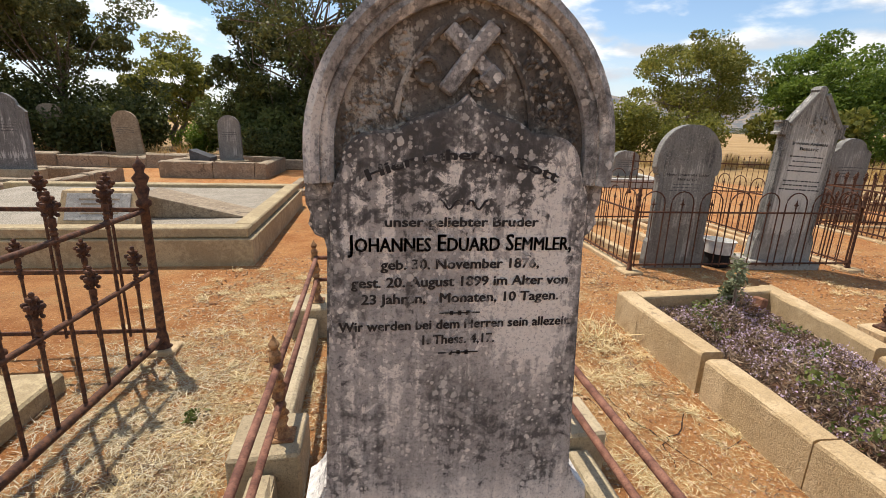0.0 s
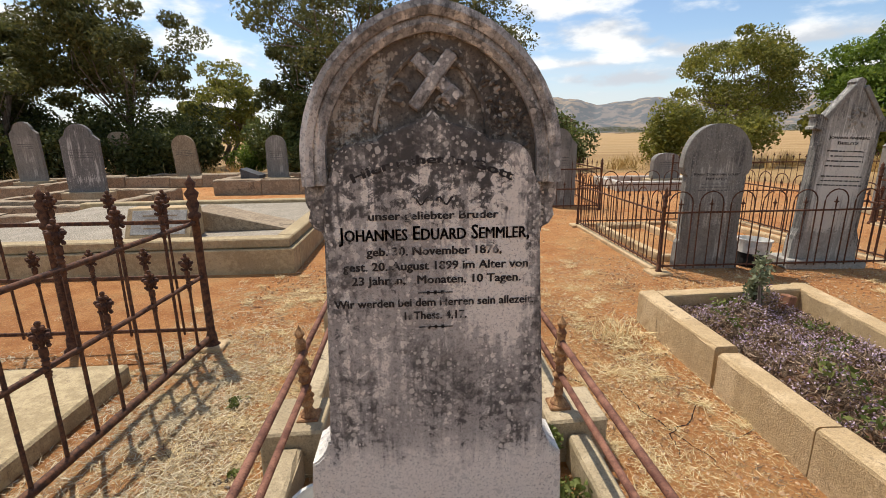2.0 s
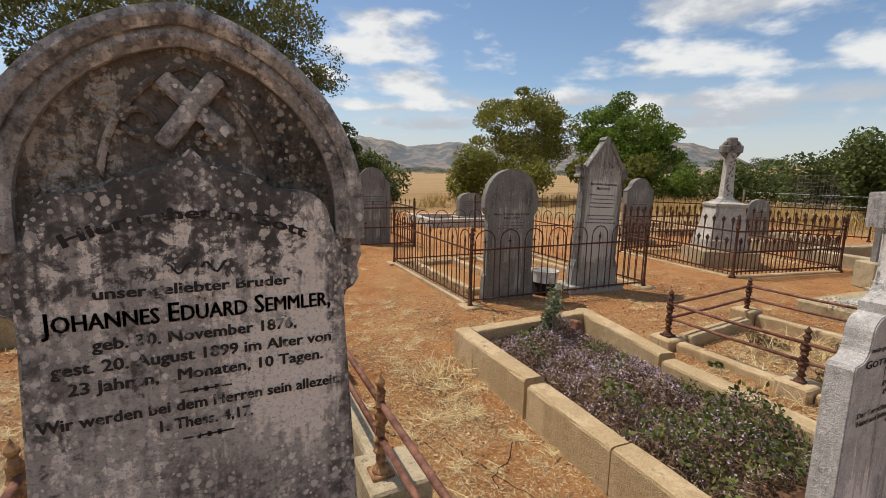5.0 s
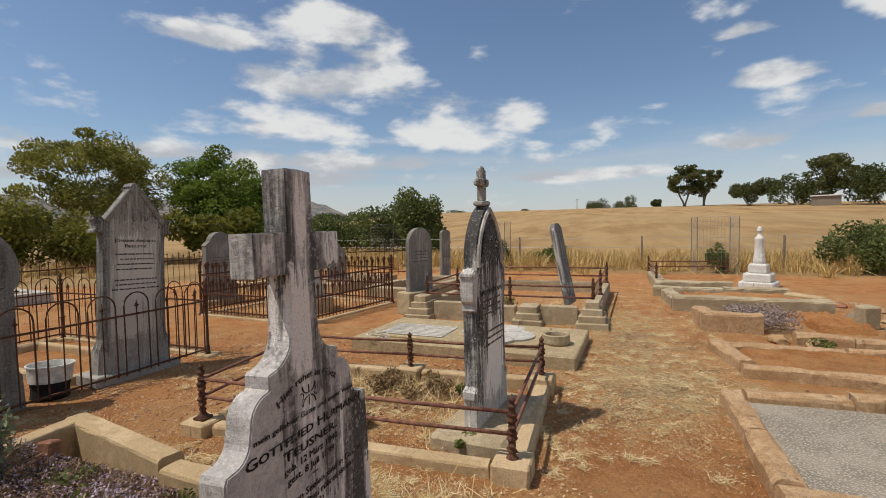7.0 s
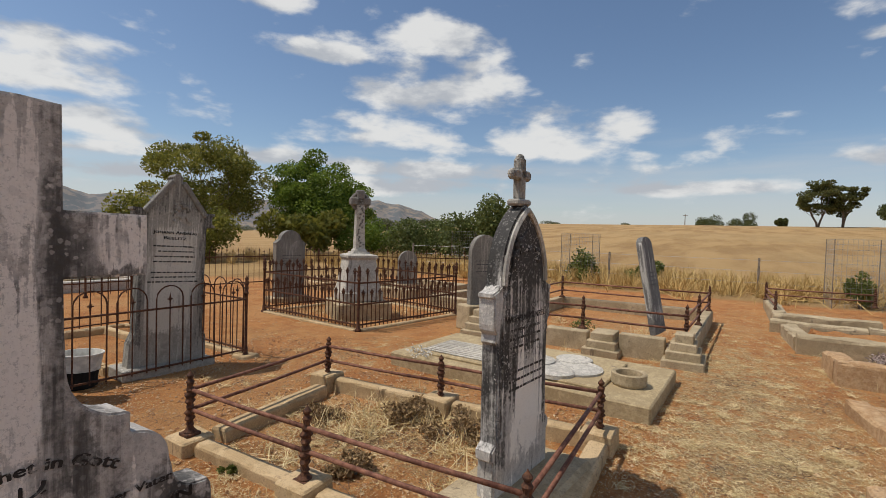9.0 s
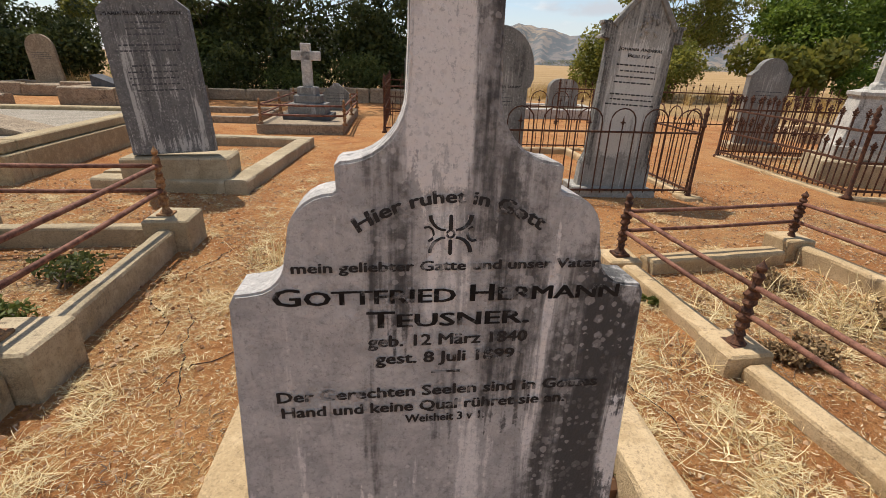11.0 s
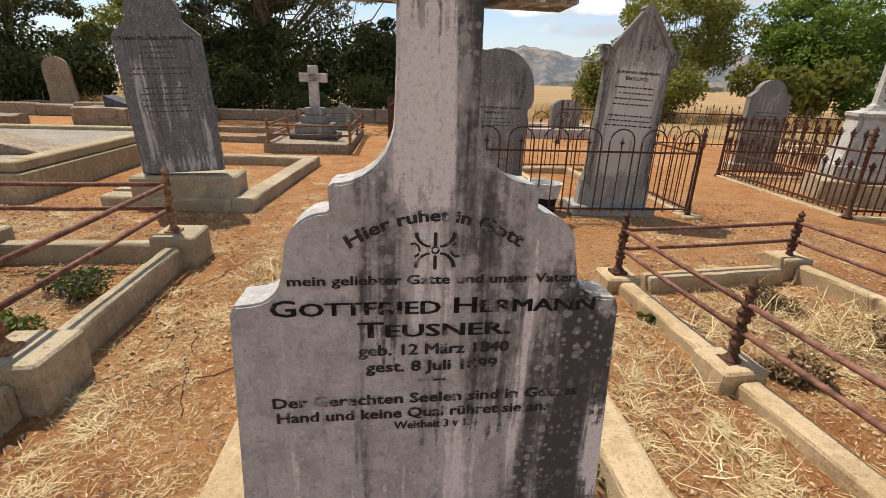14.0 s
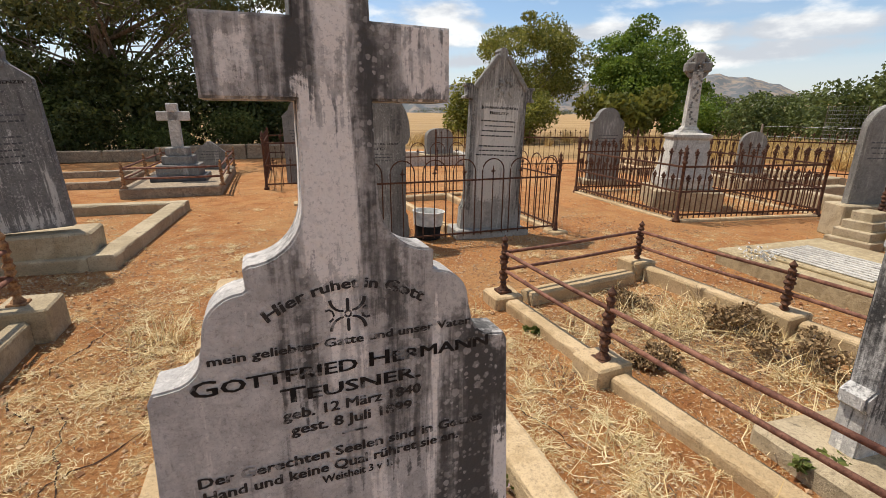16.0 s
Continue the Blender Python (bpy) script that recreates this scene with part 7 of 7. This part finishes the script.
def pebbles():
    rng = np.random.default_rng(17)
    n = 42000
    near = rng.random(n) < 0.7
    P = np.where(near[:, None], rng.uniform(0, 1, (n, 2)) * (8.5, 5.5) + (-1.6, 0.2), rng.uniform(0, 1, (n, 2)) * (16, 14) + (-2, -3))
    s = 0.0028 + 0.017 * rng.random(n) ** 4
    octa = np.array([(1, 0, 0), (0, 1, 0), (-1, 0, 0), (0, -1, 0), (0, 0, 0.7), (0, 0, -0.7)])
    v = octa[None] * s[:, None, None] * rng.uniform(0.6, 1.3, (n, 6, 1)) + np.concatenate([P, np.full((n, 1), 0.006)], 1)[:, None]
    tri = np.array([(0, 1, 4), (1, 2, 4), (2, 3, 4), (3, 0, 4), (1, 0, 5), (2, 1, 5), (3, 2, 5), (0, 3, 5)])
    f = (np.arange(n)[:, None, None] * 6 + tri[None]).reshape(-1, 3)
    ob = cloud_mesh("pebbles", v.reshape(-1, 3), f, M_PEBBLE)
    tagged(ob, "small pale and red pebbles strewn on the soil", "pebbles", kind="stuff")


def leaf_litter():
    """Flat dry scraps, husks and leaf bits lying all over the paths."""
    rng = np.random.default_rng(23)
    n = 60000
    P = np.concatenate([rng.uniform(0, 1, (n // 2, 2)) * (9.0, 6.5) + (-1.9, -0.6), rng.uniform(0, 1, (n // 4, 2)) * (9.0, 4.0) + (4.5, -2.2), rng.uniform(0, 1, (n // 4, 2)) * (20, 16) + (-5, -5)])
    drift = np.array([noise.noise(Vector((x * 1.3, y * 1.3, 5.0))) + 0.6 * noise.noise(Vector((x * 4.0, y * 4.0, 9.0))) for x, y in P])
    P = P[drift > rng.normal(0.0, 0.22, len(P))]
    n = len(P)
    a = rng.uniform(0, 2 * np.pi, n)
    L, w = rng.uniform(0.006, 0.028, n), rng.uniform(0.0025, 0.008, n)
    d, q = np.stack([np.cos(a), np.sin(a), rng.normal(0, 0.25, n)], 1), np.stack([-np.sin(a), np.cos(a), rng.normal(0, 0.4, n)], 1)
    base = np.concatenate([P, rng.uniform(0.008, 0.014, (n, 1))], 1)
    v = np.stack([base - d * L[:, None] / 2, base + q * w[:, None] / 2, base + d * L[:, None] / 2, base - q * w[:, None] / 2], 1).reshape(-1, 3)
    tagged(cloud_mesh("leaf_litter", v, np.arange(n * 4).reshape(n, 4), M_LITTER), "dry leaf scraps and husks strewn over the soil", "litter", kind="stuff")


def straw_tufts():
    """Flattened tufts of pulled grass: long pale stalks fanning out of a root."""
    rng = np.random.default_rng(29)
    roots = []
    for cx, cy, sx, sy, n in ((1.40, 2.2, 0.30, 1.0, 12), (1.74, 2.5, 0.12, 0.9, 24), (1.05, 2.2, 0.06, 0.9, 8), (1.25, 1.3, 0.25, 0.5, 5), (1.5, 3.6, 0.4, 0.4, 10), (3.62, 2.2, 0.16, 1.0, 26), (3.55, 1.2, 0.2, 0.4, 12), (4.75, 2.2, 0.42, 0.75, 30), (-1.0, 1.9, 0.32, 0.9, 34), (-0.85, 3.3, 0.5, 0.5, 14), (-0.9, 4.5, 0.7, 0.4, 26),
                              (5.6, 0.1, 0.7, 0.35, 24), (7.0, -0.4, 1.2, 0.5, 46), (9.5, -0.3, 1.8, 0.6, 46), (6.4, 0.6, 0.2, 0.8, 10), (2.4, 4.4, 1.2, 0.3, 16), (0.5, 5.1, 0.5, 0.3, 8), (1.7, 5.6, 0.5, 1.0, 10), (0.2, 6.6, 0.4, 0.8, 12), (5.9, 4.0, 0.8, 0.3, 10), (4.2, 0.35, 0.6, 0.12, 10), (6.2, -1.0, 0.5, 0.4, 14)):
        for _ in range(n):
            roots.append((rng.normal(cx, sx), rng.normal(cy, sy), rng.uniform(0.5, 1.25)))
    R = np.array(roots)
    per = 64
    idx = np.repeat(np.arange(len(R)), per)
    n = len(idx)
    lean = rng.uniform(0, 2 * np.pi, len(R))
    a = lean[idx] + rng.normal(0, 1.15, n)
    L = rng.uniform(0.03, 0.14, n) * R[idx, 2]
    up = np.abs(rng.normal(0, 0.22, n))
    d = np.stack([np.cos(a) * np.cos(up), np.sin(a) * np.cos(up), np.sin(up)], 1)
    side = np.stack([-np.sin(a), np.cos(a), rng.normal(0, 0.4, n)], 1)
    base = np.concatenate([R[idx, :2] + rng.normal(0, 0.028, (n, 2)), rng.uniform(0.004, 0.02, (n, 1))], 1)
    mid = base + d * L[:, None] * 0.5 + side * (L * rng.normal(0, 0.09, n))[:, None]
    tip = base + d * L[:, None]
    tip[:, 2] = np.maximum(0.006, tip[:, 2] - 0.4 * L * np.sin(up))
    mid[:, 2] = np.maximum(0.008, mid[:, 2])
    s = side * (rng.uniform(0.0006, 0.0015, n))[:, None]
    v = np.stack([base - s, base + s, mid + s, mid - s, tip], 1).reshape(-1, 3)
    i = np.arange(n)[:, None] * 5
    f = (i + np.array([[0, 1, 2, 3]])).tolist() + (i + np.array([[3, 2, 4]])).tolist()
    tagged(cloud_mesh("straw_tufts", v, f, M_STRAW), "flattened tufts of pale dry grass on the soil", "dry grass", kind="stuff")


def rubble():
    """Broken stones lying between the ruined kerbs."""
    rng = random.Random(41)
    for k in range(34):
        x, y = rng.uniform(7.9, 12.0), rng.uniform(-5.4, -1.7)
        if 8.6 < x < 10.2 and y > -2.6:
            continue
        r = rng.uniform(0.05, 0.16)
        bm = bmesh.new()
        bmesh.ops.create_icosphere(bm, subdivisions=2, radius=r)
        for v in bm.verts:
            n = noise.noise(v.co * (2.2 / r) * 0.6 + Vector((k, 0, 0)))
            v.co *= 1 + 0.45 * n
            v.co.z = max(v.co.z * 0.62, -0.25 * r)
        t = thing("rubble_stone", "broken rough stone lying among ruined kerbs", "stone", place(x, y, 0.2 * r, rng.uniform(0, 360)), "rubble")
        part("body", bm, rng.choice((M_KERB_RED, M_KERB_RED, M_OLDWALL, M_BRICK)), t)


M_LITTER = make_straw("dry_leaf_scraps", (0.20, 0.11, 0.05), (0.80, 0.66, 0.42))
leaf_litter()
straw_tufts()
rubble()
M_PEBBLE = make_straw("mixed_pebbles", (0.24, 0.10, 0.04), (0.62, 0.42, 0.24))
pebbles()

# ---- boundary and far things ----


def wire_fence():
    f = thing("wire_fence", "thin post and wire fence along the stubble field", "fence")
    ys = [-14, -9.9, -5.2, -1.0, 3.3, 7.4, 11.6]
    for y in ys:
        z = rise(18.9, y)
        part("post", box((18.88, y - 0.03, z - 0.05), (18.94, y + 0.03, z + 1.15), 0.006), M_TIMBER, f)
    for h in (0.4, 0.75, 1.08):
        part("wire", tube([(18.91, y, rise(18.9, y) + h) for y in ys], 0.004, 4), M_WIRE, f)


def wire_guard(x, y, w, h):
    g = thing("tree_guard", "square wire mesh guard round a young plant", "tree guard", Matrix.Translation((x, y, rise(x, y))), "tree guards")
    for sx, sy in ((-1, -1), (1, -1), (1, 1), (-1, 1)):
        part("stake", tube([(sx * w, sy * w, -0.05), (sx * w, sy * w, h)], 0.012, 5), M_TIMBER, g)
    bm = bmesh.new()
    for k in range(1, 14):
        z = h * k / 13
        for a, b in (((-w, -w), (w, -w)), ((w, -w), (w, w)), ((w, w), (-w, w)), ((-w, w), (-w, -w))):
            merge(bm, tube([(*a, z), (*b, z)], 0.0022, 3))
    for k in range(-5, 6):
        u = w * k / 5.5
        for x0, y0 in ((u, -w), (u, w), (-w, u), (w, u)):
            merge(bm, tube([(x0, y0, 0), (x0, y0, h)], 0.0022, 3))
    tagged(part("mesh", bm, M_WIRE, g), kind="stuff")


wire_fence()
wire_guard(19.3, 4.4, 0.55, 1.75)
wire_guard(17.7, -3.0, 0.55, 1.75)
wire_guard(21.5, 10.2, 0.6, 1.75)


def shed():
    a, d = radians(109.5), 128.0
    x, y = d * math.sin(a), d * math.cos(a)
    t = thing("shed", "far low shed with a pale iron roof", "shed", Matrix.Translation((x, y, rise(x, y))) @ Matrix.Rotation(radians(-20), 4, "Z"))
    part("wall", box((-2, -2.4, -0.3), (2, 2.4, 1.9)), M_TIMBER, t)
    part("roof", box((-2.3, -2.7, 1.9), (2.3, 2.7, 2.15), 0.05), M_TIN, t)


def power_pole():
    a, d = radians(86.3), 290.0
    x, y = d * math.sin(a), d * math.cos(a)
    t = thing("power_pole", "lone far timber power pole on the field", "pole", Matrix.Translation((x, y, rise(x, y))))
    part("pole", tube([(0, 0, -0.5), (0, 0, 8.5)], 0.25, 6, 0.18), M_TIMBER, t)
    part("crossarm", box((-0.12, -1.2, 7.7), (0.12, 1.2, 7.95)), M_TIMBER, t)


def far_track():
    bm = bmesh.new()
    last = None
    for i in range(40):
        hd = radians(101 + i * 1.0)
        d = 150 - i * 1.1
        row = []
        for w in (-2.2, 2.2):
            x, y = (d + w) * math.sin(hd), (d + w) * math.cos(hd)
            row.append(bm.verts.new((x, y, rise(x, y) + 0.5)))
        if last:
            bm.faces.new((last[0], last[1], row[1], row[0]))
        last = row
    bmesh.ops.recalc_face_normals(bm, faces=bm.faces[:])
    tagged(part("road", bm, M_RENDER), "pale dirt track across the far slope", "road", kind="structure")


shed()
power_pole()
far_track()


def white_pot():
    t = thing("plant_pot", "white plastic pot standing behind the tall headstone", "pot", place(-0.30, 1.50, 0.0))
    part("pot", lathe([(0.085, 0.0), (0.115, 0.20), (0.125, 0.205), (0.125, 0.22), (0.11, 0.22), (0.10, 0.03), (0.01, 0.025)], 18), M_TIN, t)


white_pot()


def brick_bit():
    t = thing("broken_brick", "broken reddish brick lying in the lavender bed", "brick", place(3.10, 3.36, 0.14, 25, 0, 14))
    part("body", box((-0.05, -0.04, 0.0), (0.05, 0.04, 0.14), 0.01, 0.008), M_BRICK, t)


brick_bit()
